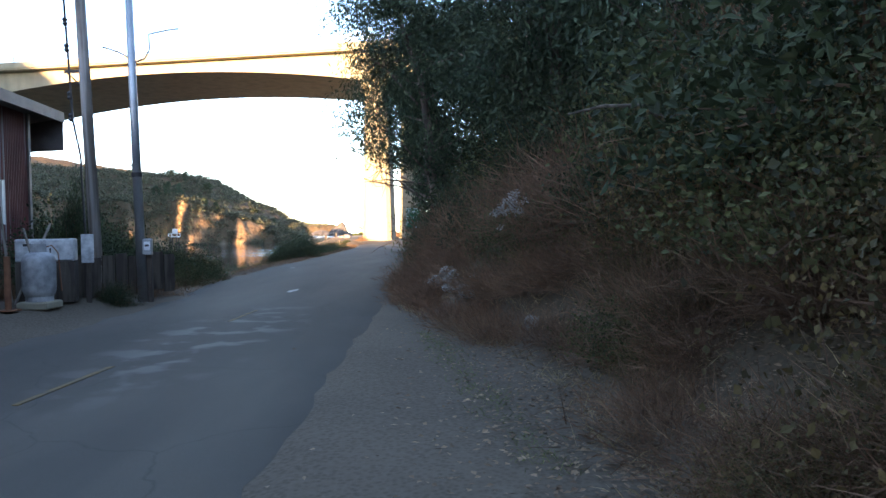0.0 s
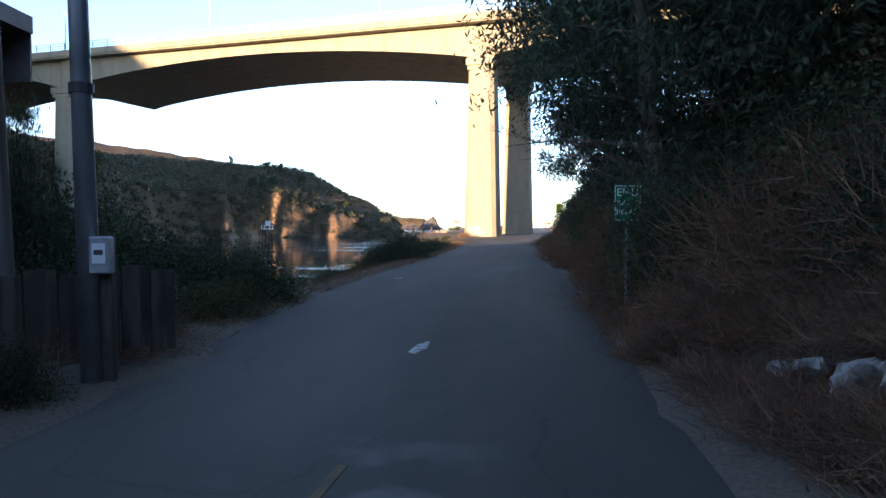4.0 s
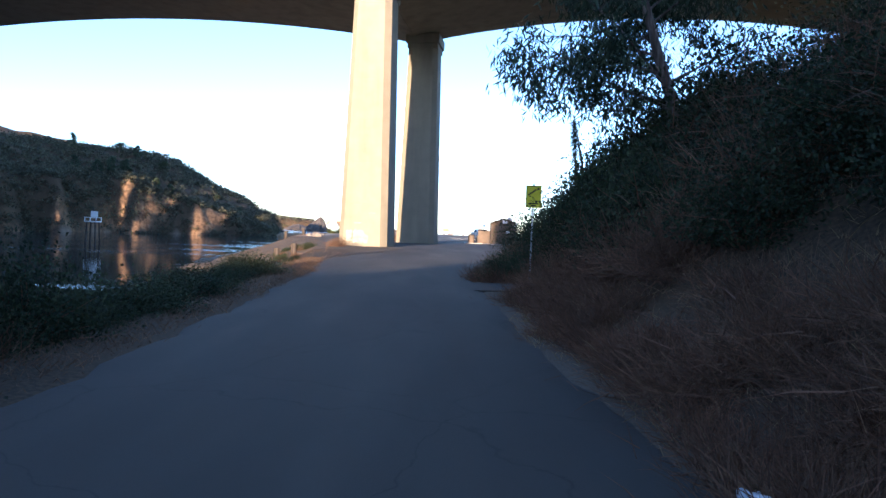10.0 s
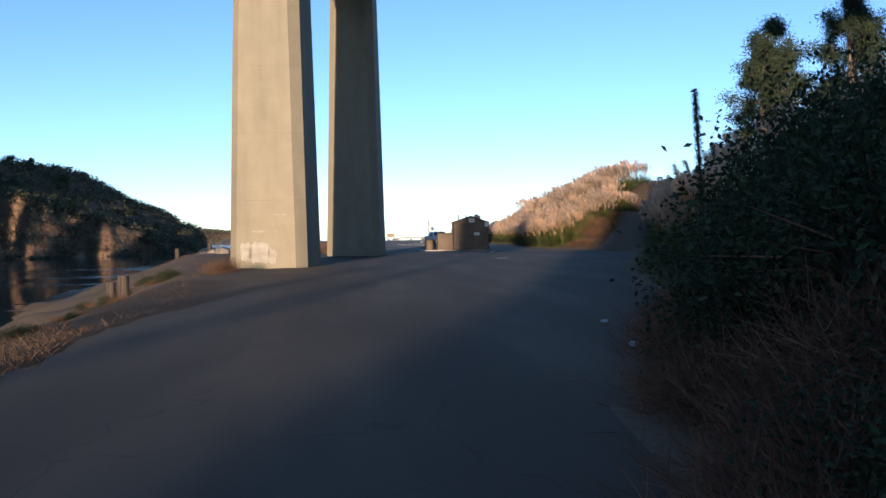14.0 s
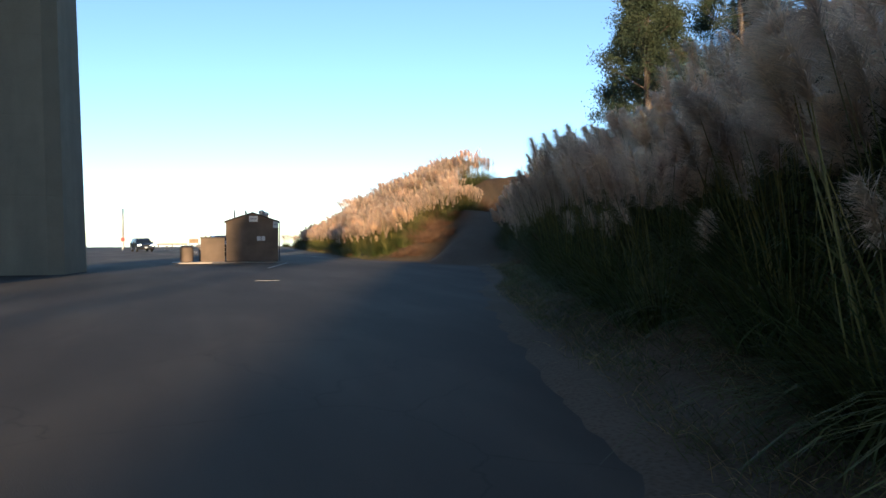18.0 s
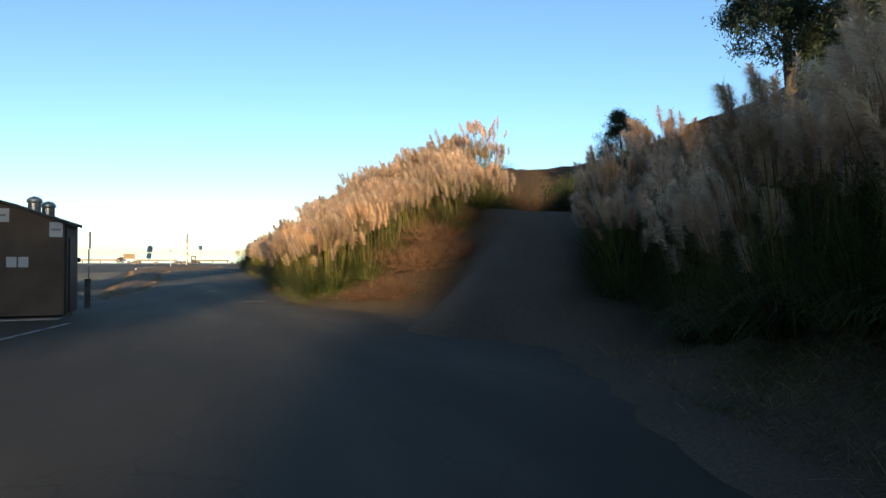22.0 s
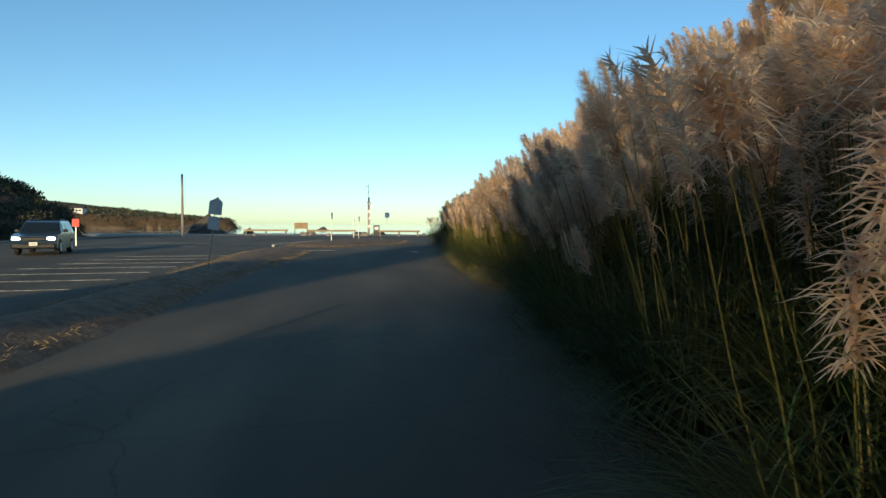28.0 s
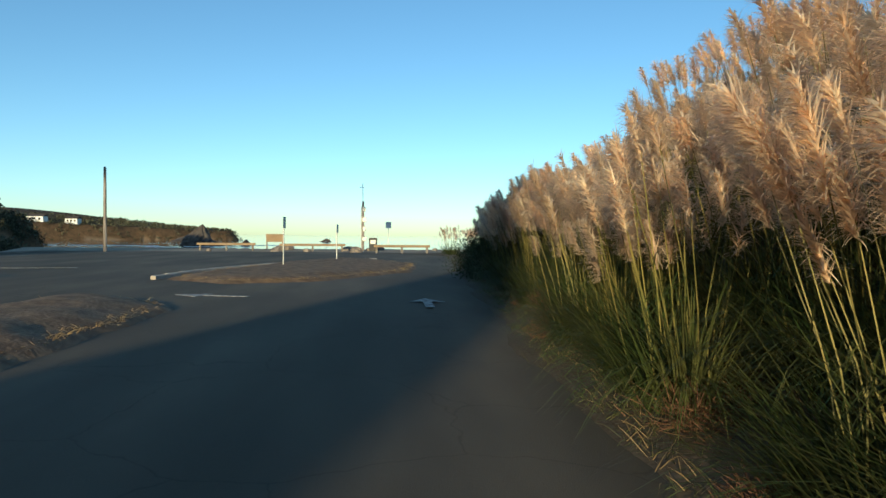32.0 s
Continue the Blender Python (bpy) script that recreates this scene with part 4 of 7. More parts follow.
def corrugated(length, height, pitch=0.09, depth=0.018, panels=0.9):
    """A corrugated sheet in x and z, facing -y; built panel by panel."""
    out, x = [], 0.0
    while x < length - 0.05:
        w = min(panels, length - x)
        b = Build()
        n = max(4, int(w / (pitch / 4)))
        for k in range(n + 1):
            px = x + w * k / n
            d = -depth * (1 if int(px / (pitch / 2)) % 2 else 0)
            b.v += [(px, d, 0.1), (px, d, height)]
        b.f = [(2 * k, 2 * k + 2, 2 * k + 3, 2 * k + 1) for k in range(n)]
        out.append(b)
        x += w
    return out


for b in corrugated(SL, SH):
    part("wall_panel", b, BARN_RED, shed)
b = Build()
b.add([(0, 0.03, 0), (SL, 0.03, 0), (SL, SD, 0), (0, SD, 0), (0, 0.03, SH), (SL, 0.03, SH), (SL, SD, SH - 1.7), (0, SD, SH - 1.7)], [(0, 1, 5, 4), (1, 2, 6, 5), (2, 3, 7, 6), (3, 0, 4, 7)])
part("wall", b, BARN_RED, shed)
b = Build()
b.add([(-0.3, -0.45, SH + 0.05), (SL + 1.2, -0.45, SH + 0.05), (SL + 1.2, SD + 0.4, SH - 1.75), (-0.3, SD + 0.4, SH - 1.75), (-0.3, -0.45, SH + 0.22), (SL + 1.2, -0.45, SH + 0.22), (SL + 1.2, SD + 0.4, SH - 1.55), (-0.3, SD + 0.4, SH - 1.55)],
      [(0, 3, 2, 1), (4, 5, 6, 7), (0, 1, 5, 4), (1, 2, 6, 5), (2, 3, 7, 6), (3, 0, 4, 7)])
part("roof", b, BARN_ROOF, shed)
part("fascia", Build().box((SL / 2 + 0.45, -0.48, SH + 0.08), (SL + 1.55, 0.04, 0.3)), BARN_ROOF, shed)
part("fascia", Build().side([(-0.46, SH - 0.9), (-0.46, SH + 0.05), (SD + 0.4, SH - 1.75), (SD + 0.4, SH - 2.1), (0.5, SH - 0.95)], SL + 1.19, SL + 1.24), BARN_ROOF, shed)
part("corner_trim", Build().box((SL - 0.05, -0.04, SH / 2), (0.14, 0.05, SH)), BARN_ROOF, shed)
part("sliding_panel", Build().box((SL - 1.6, -0.05, 2.25), (0.14, 0.05, 1.15)), WHITE_PAINT, shed, "narrow white board nailed to the shed wall")
letters("OWN RISK", 0.23, SIGN_ORANGE, Matrix.Translation((10.36, -0.03, 2.34)), shed, bold=0.006)
letters("e", 0.62, SIGN_WHITE, Matrix.Translation((10.0, -0.03, 3.0)), shed)
b = Build()
b.prism([(-0.4, -0.3), (0.0, 0.12), (0.4, -0.3), (0.4, -0.12), (0.0, 0.3), (-0.4, -0.12)], 0, 0.01)
b.v = [(x + 9.85, -0.03 - z, y + 3.45) for x, y, z in b.v]
part("roof_sign", b, SIGN_WHITE, shed, "white painted roof-shaped mark on the shed wall")
part("notice_board", Build().box((10.0, -0.04, 1.85), (0.5, 0.03, 0.55)), SIGN_WHITE, shed, "grey notice board on the shed wall")


def dumpster(m):
    d = thing("dumpster", m, "blue steel dumpster with black lid and stickers beside the shed", "dumpster")
    b = Build()
    w0, w1, d0, d1, h = 0.82, 0.92, 0.5, 0.68, 1.05
    for z, w, e in ((0.14, w0, d0), (h, w1, d1)):
        b.v += [(-w, -e, z), (w, -e, z), (w, e, z), (-w, e, z)]
    b.f = [(0, 3, 2, 1), (0, 1, 5, 4), (1, 2, 6, 5), (2, 3, 7, 6), (3, 0, 4, 7), (4, 5, 6, 7)]
    part("body", b, BLUE, d)
    rib = Build().side([(-0.055, 0.2), (0.0, 0.2), (0.0, 1.0), (-0.055, 1.0)], -0.035, 0.035).mesh("rib", BLUE)
    for k in range(6):
        r = part("rib", rib, BLUE, d)
        r.location, r.rotation_euler = (-0.68 + 0.27 * k, -0.5, 0), (radians(12), 0, 0)
    part("rim", Build().box((0, 0, 1.07), (1.94, 1.46, 0.09), bevel=0.02), BLUE, d)
    for x in (-0.47, 0.47):
        part("lid", Build().box((x, 0.02, 1.15), (0.9, 1.4, 0.06), bevel=0.02), BLACK, d, "black plastic lid")
    for x in (-0.95, 0.95):
        part("fork_pocket", Build().box((x, 0, 0.72), (0.12, 0.9, 0.14)), BLUE, d)
        for y in (-0.4, 0.4):
            part("caster", Build().lathe([(0.03, -0.03), (0.07, -0.03), (0.07, 0.03), (0.03, 0.03)], n=12), RUBBER, d).matrix_basis = pose(x * 0.75, y, 0.07, 0, 90, 0)
    for x, w, mt in ((-0.5, 0.28, SIGN_YELLOW), (-0.12, 0.22, SIGN_WHITE), (0.25, 0.24, SIGN_WHITE), (0.58, 0.18, SIGN_YELLOW)):
        part("sticker", Build().box((x, -0.735, 1.0), (w, 0.01, 0.13)), mt, d, "printed warning sticker")
        part("sticker_print", Build().box((x, -0.742, 1.0), (w * 0.7, 0.006, 0.03)), SIGN_BLACK, d)
    return d


dumpster(pose(-9.6, 11.75, high(-9.6, 11.75), 0, 0, 38)).scale = (0.78, 0.74, 0.96)


def green_bin(m):
    d = thing("waste_bin", m, "green steel waste bin with open top by the road", "waste bin")
    b = Build()
    for z, w, e in ((0.1, 0.42, 0.34), (0.86, 0.5, 0.42)):
        b.v += [(-w, -e, z), (w, -e, z), (w, e, z), (-w, e, z)]
    b.f = [(0, 3, 2, 1), (0, 1, 5, 4), (1, 2, 6, 5), (2, 3, 7, 6), (3, 0, 4, 7)]
    part("body", b, GREEN, d)
    part("rim", Build().box((0, -0.42, 0.88), (1.06, 0.05, 0.06)).box((0, 0.42, 0.88), (1.06, 0.05, 0.06)).box((-0.5, 0, 0.88), (0.05, 0.84, 0.06)).box((0.5, 0, 0.88), (0.05, 0.84, 0.06)), GREEN, d)
    part("lid", Build().box((0, 0.46, 0.7), (1.0, 0.05, 0.6), pose(0, 0, 0, 14, 0, 0)), BLACK, d, "black lid hanging behind")
    for x in (-0.35, 0.35):
        part("foot", Build().box((x, 0, 0.05), (0.08, 0.6, 0.1)), DARK_STEEL, d)
    return d


green_bin(pose(-8.42, 12.35, high(-8.42, 12.35), 0, 0, 34)).scale = (0.58, 0.6, 0.88)

tank = thing("propane_tank", pose(-7.66, 13.0, high(-7.66, 13.0) + 0.12), "upright grey-white propane tank with valve collar and scuffs", "gas tank")
part("shell", Build().lathe([(0.2, 0.05), (0.31, 0.12), (0.36, 0.25), (0.365, 0.9), (0.34, 1.02), (0.26, 1.1), (0.12, 1.14)], n=24), TANK, tank, smooth=True)
part("foot_ring", Build().lathe([(0.3, 0.0), (0.3, 0.14), (0.28, 0.14), (0.28, 0.0)], n=20), TANK, tank)
part("collar", Build().lathe([(0.17, 1.1), (0.17, 1.32), (0.155, 1.32), (0.155, 1.1)], n=18), TANK, tank)
part("valve", Build().lathe([(0.05, 1.12), (0.05, 1.2), (0.03, 1.22), (0.06, 1.26)], n=10), DARK_STEEL, tank)
part("pipe", Build().tube([(0.05, 0, 1.2), (0.2, 0.2, 1.28), (0.3, 0.3, 1.1), (0.34, 0.34, 0.2)], 0.015, 6), RUST, tank)

part("pad", Build().box((0, 0, -0.09), (0.72, 0.72, 0.18), bevel=0.03), CONCRETE, tank, "rough concrete pad")
tank.scale = (0.8, 0.8, 0.83)
post = thing("bollard", pose(-7.82, 12.3, high(-7.82, 12.3)), "rusty steel guard post in front of the tank", "bollard")
part("tube", Build().tube([(0, 0, 0), (0, 0, 1.0)], 0.055, 10), RUST, post)
part("base_plate", Build().box((0, 0, 0.02), (0.3, 0.3, 0.03)), RUST, post)

SHABBY = mat("shabby white paint", (0.3, 0.3, 0.29), (0.55, 0.55, 0.53), rough=0.7, scale=7, bump=0.2)
cab = thing("utility_cabinet", pose(-7.96, 13.8, high(-7.96, 13.8), 0, 0, 20), "low white two-door cabinet on a dark timber base", "cabinet")
part("base", Build().box((0, 0, 0.42), (1.04, 0.5, 0.82)), WOOD_DARK, cab)
part("body", Build().box((0, 0, 1.06), (1.04, 0.45, 0.45), bevel=0.015), SHABBY, cab)
for x in (-0.26, 0.26):
    d = part("door", Build().box((x, -0.235, 1.06), (0.48, 0.025, 0.4), bevel=0.01), SHABBY, cab)
    part("handle", Build().box((x * 0.4, -0.255, 1.06), (0.025, 0.03, 0.1)), DARK_STEEL, d)
part("vent", Build().box((-0.24, -0.252, 1.17), (0.26, 0.012, 0.05)), SIGN_BLACK, cab)

ws = thing("metal_sheet", pose(-7.4, 14.3, high(-7.4, 14.3), 0, 0, 20), "pale sheet-metal offcut standing on a plank", "metal sheet")
part("panel", Build().box((0, 0, 1.15), (0.24, 0.02, 0.6), bevel=0.004), SHABBY, ws)
part("plank", Build().box((0, 0.06, 0.7), (0.1, 0.05, 1.4)), WOOD_DARK, ws)
# tools and timber leaning about, low dark fence behind
fence = thing("fence", pose(-7.6, 14.9, high(-7.6, 14.9), 0, 0, 60), "low dark board fence beside the shed", "fence")
for k in range(9):
    part("board", Build().box((-0.6 + 0.32 * k, 0, 0.45 + 0.04 * math.sin(k * 2.1)), (0.29, 0.03, 0.9)), WOOD_DARK, fence)
for z in (0.25, 0.75):
    part("rail", Build().box((0.7, 0.04, z), (2.9, 0.05, 0.09)), WOOD_DARK, fence)
for k, (x, y, lean) in enumerate(((-7.75, 13.4, 12), (-8.35, 13.3, -20), (-8.7, 13.8, 4))):
    s = Build().tube([(0, 0, 0), (0, 0, 1.6 + 0.2 * k)], 0.025, 6)
    solid("timber_stake", s, WOOD_STEP, "thin weathered stake leaning among the clutter", "stake", m=pose(x, y, high(x, y) - 0.05, lean, -lean * 0.7, 0))
for k in range(5):
    x, y = -9.9 - 0.12 * k, 14.6 + 0.75 * k
    solid("crate", Build().box((0, 0, 0.3), (0.62, 0.66, 0.6), bevel=0.02), WOOD_DARK, "dark weathered wooden crate against the shed", "crate", "crates along the shed", m=pose(x, y, high(x, y), 0, 0, 80 + 7 * k))


def wood_pole(x, y, h, lean, r):
    p = thing("utility_pole", pose(x, y, high(x, y), 0, lean, 0), "weathered wooden utility pole with iron brackets", "utility pole")
    part("shaft", Build().tube([(0, 0, -0.3), (0, 0, h)], [r, r * 0.75], 14), WOOD_POLE, p, smooth=True)
    part("bracket", Build().box((-0.28, 0, 5.15), (0.36, 0.06, 0.06)).tube([(-0.42, 0, 5.15), (-0.14, 0, 4.85)], 0.02, 6), DARK_STEEL, p)
    for z in (4.0, 4.5, 5.6, 6.2, 6.8):
        part("insulator", Build().lathe([(0.03, 0), (0.06, 0.05), (0.04, 0.1), (0.06, 0.16), (0.02, 0.2)], (-0.38, 0, z), 10), DARK_STEEL, p)
    part("conduit", Build().tube([(-0.2, -0.05, 0), (-0.19, -0.05, 3.2), (-0.34, 0, 4.0), (-0.38, 0, 7.2)], 0.025, 6), DARK_STEEL, p)
    return p


wood_pole(-8.0, 15.9, 10.5, -2.0, 0.135)
p = thing("street_lamp", pose(-6.9, 15.75, high(-6.9, 15.75), 0, -1.2, 0), "thin grey steel pole with short bracket arms", "street lamp")
part("shaft", Build().tube([(0, 0, 0), (0, 0, 8.5)], [0.11, 0.075], 12), STEEL, p, smooth=True)
part("arm", Build().tube([(0, 0, 5.6), (-0.35, 0.1, 5.8), (-0.75, 0.2, 5.95)], 0.02, 6), STEEL, p)
part("arm", Build().tube([(0, 0, 5.5), (0.3, 0, 5.6), (0.42, 0, 5.8), (0.42, 0, 6.15), (0.9, -0.1, 6.2), (1.15, -0.1, 6.22)], 0.02, 6), STEEL, p)
part("strap", Build().lathe([(0.12, 2.9), (0.12, 3.0)], n=12), DARK_STEEL, p)

BOX_GREY = mat("weathered grey enamel", (0.26, 0.26, 0.25), (0.4, 0.4, 0.38), rough=0.6, scale=6, bump=0.1)
mb = thing("meter_box", pose(-6.75, 15.75, high(-6.75, 15.75), 0, 0, 8), "grey electric meter box with a paper notice on a timber post", "meter box")
part("post", Build().box((0, 0.08, 0.75), (0.12, 0.1, 1.5)), WOOD_DARK, mb)
part("box", Build().box((0, -0.05, 1.3), (0.21, 0.12, 0.37), bevel=0.015), BOX_GREY, mb)
part("notice", Build().box((0.0, -0.116, 1.32), (0.13, 0.006, 0.2)), SIGN_WHITE, mb, "faded paper notice")
part("notice_print", Build().box((0.0, -0.121, 1.33), (0.09, 0.004, 0.05)), ROOF_DARK, mb)

# overhead wires from the poles
for k, (dz, off) in enumerate(((9.9, 0.0), (9.4, 0.25), (7.0, -0.3))):
    pts = [(-8.3 + off + (-26 - 14 * k) * t, 15.9 + (-60 + 8 * k) * t, dz - 3.2 * t * (1 - t)) for t in np.linspace(0, 1, 12)]
    solid("overhead_wire", Build().tube(pts, 0.012, 5), BLACK, "thin black overhead wire from the pole", "wire", "wires from the pole")


# ---- road signs ----
def sign_post(parent, h, r=0.03):
    part("post", Build().tube([(0, 0, -0.3), (0, 0, h)], r, 8), STEEL, parent)


g = thing("road_sign", pose(-0.85, 21.6, high(-0.85, 21.6), 0, 0, 6), "green road sign half hidden by leaves on a steel post", "road sign")
sign_post(g, 2.2)
part("panel", Build().box((0, -0.04, 1.95), (0.46, 0.012, 0.62), bevel=0.004), SIGN_GREEN, g)
part("border", Build().box((0, -0.049, 2.245), (0.44, 0.004, 0.012)).box((0, -0.049, 1.655), (0.44, 0.004, 0.012)).box((-0.215, -0.049, 1.95), (0.012, 0.004, 0.6)).box((0.215, -0.049, 1.95), (0.012, 0.004, 0.6)), SIGN_WHITE, g)
letters("END", 0.19, SIGN_WHITE, Matrix.Translation((0, -0.05, 2.13)), g)
letters("COUNTY", 0.115, SIGN_WHITE, Matrix.Translation((0, -0.05, 1.95)), g)
letters("ROAD", 0.14, SIGN_WHITE, Matrix.Translation((0, -0.05, 1.79)), g)

y = thing("road_sign", pose(-0.68, 54.2, 0.03, 0, 0, -4), "yellow stairway sign with black arrow on a steel post", "road sign")
y.scale = (0.8, 0.8, 0.91)
sign_post(y, 3.2)
part("panel", Build().box((0, -0.04, 2.78), (0.54, 0.012, 0.68), bevel=0.004), SIGN_YELLOW, y)
part("border", Build().box((0, -0.049, 3.09), (0.5, 0.004, 0.012)).box((0, -0.049, 2.47), (0.5, 0.004, 0.012)).box((-0.245, -0.049, 2.78), (0.012, 0.004, 0.62)).box((0.245, -0.049, 2.78), (0.012, 0.004, 0.62)), SIGN_BLACK, y)
b = Build()
for k in range(5):
    b.box((-0.16 + 0.055 * k, -0.05, 2.84 + 0.035 * k), (0.06, 0.004, 0.05))
b.add([(0.11, -0.052, 2.97), (0.22, -0.052, 3.02), (0.13, -0.052, 3.06)], [(0, 1, 2)])
part("pictogram", b, SIGN_BLACK, y, "black stairs and arrow pictogram")
letters("USE", 0.06, SIGN_BLACK, Matrix.Translation((0, -0.05, 2.71)), y)
letters("STAIRWAY", 0.06, SIGN_BLACK, Matrix.Translation((0, -0.05, 2.64)), y)
part("text_bar", Build().box((0, -0.05, 2.57), (0.36, 0.004, 0.035)), SIGN_BLACK, y)
part("text_bar", Build().box((0, -0.05, 2.51), (0.18, 0.004, 0.035)), SIGN_BLACK, y)
part("clamp", Build().tube([(0, 0, 2.2), (0, 0, 2.32)], 0.045, 8), SIGN_WHITE, y)

# wooden stairs
st = thing("wooden_stairs", pose(2.3, 57.5, 0.0, 0, 0, -52), "grey timber stairs climbing the overgrown bank", "stairs")
for k in range(10):
    part("tread", Build().box((0, 0.25 + 0.3 * k, 0.17 * (k + 1)), (1.3, 0.3, 0.05)), WOOD_STEP, st)
    part("riser", Build().box((0, 0.11 + 0.3 * k, 0.17 * k + 0.085), (1.3, 0.03, 0.17)), WOOD_DARK, st)
for x in (-0.68, 0.68):
    part("stringer", Build().side([(0, -0.1), (0.05, 0.25), (3.1, 1.95), (3.1, 1.6)], x - 0.03, x + 0.03), WOOD_STEP, st)
    part("handrail", Build().tube([(x, 0.1, 1.0), (x, 3.1, 2.75)], 0.035, 6), WOOD_STEP, st)
    for q in (0.1, 1.6, 3.05):
        part("post", Build().box((x, q, 0.56 * q + 0.45), (0.09, 0.09, 1.15)), RUST, st)

# ---- the restroom ----
wc = thing("restroom", pose(5.55, 112.9, 0.03, 0, 0, -2), "small tan block restroom with a brown gable roof", "restroom")
part("slab", Build().box((-1.35, 0.9, -0.02), (5.6, 2.5, 0.1), bevel=0.03), CONCRETE_OLD, wc)
W2, LEN, EAVE, APEX = 1.5, 2.1, 2.45, 2.93
for s, x0, x1, y0, y1 in (("front", -W2, W2, 0, 0.2), ("back", -W2, W2, LEN - 0.2, LEN), ("left", -W2, -W2 + 0.2, 0.2, LEN - 0.2), ("right", W2 - 0.2, W2, 0.2, LEN - 0.2)):
    b = Build()
    b.box(((x0 + x1) / 2, (y0 + y1) / 2, 0.1 + (EAVE - 0.1) / 2), (x1 - x0, y1 - y0, EAVE - 0.1))
    if s in ("front", "back"):
        b.add([(x0, y0, EAVE), (x1, y0, EAVE), (0, y0, APEX), (x0, y1, EAVE), (x1, y1, EAVE), (0, y1, APEX)], [(0, 1, 2), (5, 4, 3), (0, 2, 5, 3), (1, 4, 5, 2)])
    part("wall", b, BLOCK, wc)
for s in (-1, 1):
    b = Build()
    e, t = 0.1, 0.08
    p = [(0, -e, APEX + 0.02), (s * (W2 + 0.1), -e, EAVE - 0.05), (s * (W2 + 0.1), LEN + e, EAVE - 0.05), (0, LEN + e, APEX + 0.02)]
    b.add(p + [(x, yy, z + t) for x, yy, z in p], [(0, 1, 2, 3), (4, 7, 6, 5), (0, 4, 5, 1), (1, 5, 6, 2), (2, 6, 7, 3), (3, 7, 4, 0)])
    part("roof_slope", b, ROOF_DARK, wc)
for k in range(10):
    part("course", Build().box((0, -0.006, 0.2 + 0.22 * k), (2 * W2 - 0.02, 0.012, 0.205)), BLOCK, wc)
for x, z in ((0.8, 3.02), (1.15, 2.92)):
    v = part("roof_vent", Build().lathe([(0.16, -0.3), (0.16, 0.0), (0.2, 0.02), (0.18, 0.1), (0.1, 0.16), (0.02, 0.18)], (x * 0.75, 0.4 + x, z), 14), STEEL, wc, "domed metal roof vent")
for x in (-1.0, -0.35):
    part("vent_pipe", Build().tube([(x, 0.8, 2.6), (x, 0.8, 3.15)], 0.045, 8), DARK_STEEL, wc)
for x, z, w, h in ((0.05, 2.62, 0.5, 0.34), (1.34, 2.28, 0.3, 0.38)):
    part("notice", Build().box((x, -0.03, z), (w, 0.02, h)), SIGN_WHITE, wc, "white notice board")
    part("notice_print", Build().box((x, -0.043, z), (w * 0.7, 0.006, 0.05)), SIGN_BACK, wc)
for x in (0.36, 0.62):
    part("door_sign", Build().box((x, -0.03, 1.45), (0.22, 0.02, 0.26)), SIGN_WHITE, wc, "small white restroom sign")
part("downpipe", Build().tube([(W2 + 0.06, -0.05, 0.1), (W2 + 0.06, -0.05, EAVE)], 0.03, 6), DARK_STEEL, wc)
part("door", Build().box((W2 + 0.012, 1.2, 1.1), (0.05, 0.95, 2.0)), DARK_STEEL, wc)
sc = thing("screen_wall", pose(3.3, 113.1, 0.1, 0, 0, -2), "low tan block privacy wall next to the restroom", "wall")
part("panel", Build().box((0, 0.1, 0.7), (1.35, 0.2, 1.4), bevel=0.01), BLOCK, sc)
part("coping", Build().box((0, 0.1, 1.43), (1.42, 0.28, 0.07), bevel=0.01), ROOF_DARK, sc)
for k in range(4):
    part("cap_light", Build().lathe([(0.04, 0), (0.05, 0.04), (0.02, 0.07)], (-0.4 + 0.28 * k, 0.1, 1.465), 8), DARK_STEEL, sc)
can = thing("litter_bin", pose(1.85, 113.0, 0.13), "round tan concrete litter bin on the slab", "litter bin")
part("body", Build().lathe([(0.36, 0), (0.37, 0.05), (0.37, 0.78), (0.34, 0.84)], n=20), BLOCK, can, smooth=True)
part("lid", Build().lathe([(0.36, 0.84), (0.3, 0.92), (0.15, 0.95)], n=20), DARK_STEEL, can)
part("slab", Build().box((0.3, 0.2, -0.07), (2.2, 1.8, 0.1), bevel=0.02), CONCRETE_OLD, can)
for x, yy in ((2.6, 114.4), (7.25, 116.2), (6.1, 119.8)):
    p = thing("timber_bollard", pose(x, yy, 0.05), "short weathered timber post at the edge of the car park", "bollard", "timber bollards")
    part("shaft", Build().box((0, 0, 0.42), (0.16, 0.16, 0.84), bevel=0.015), WOOD_STEP, p)
    part("cap", Build().box((0, 0, 0.86), (0.18, 0.18, 0.04), bevel=0.01), WOOD_DARK, p)


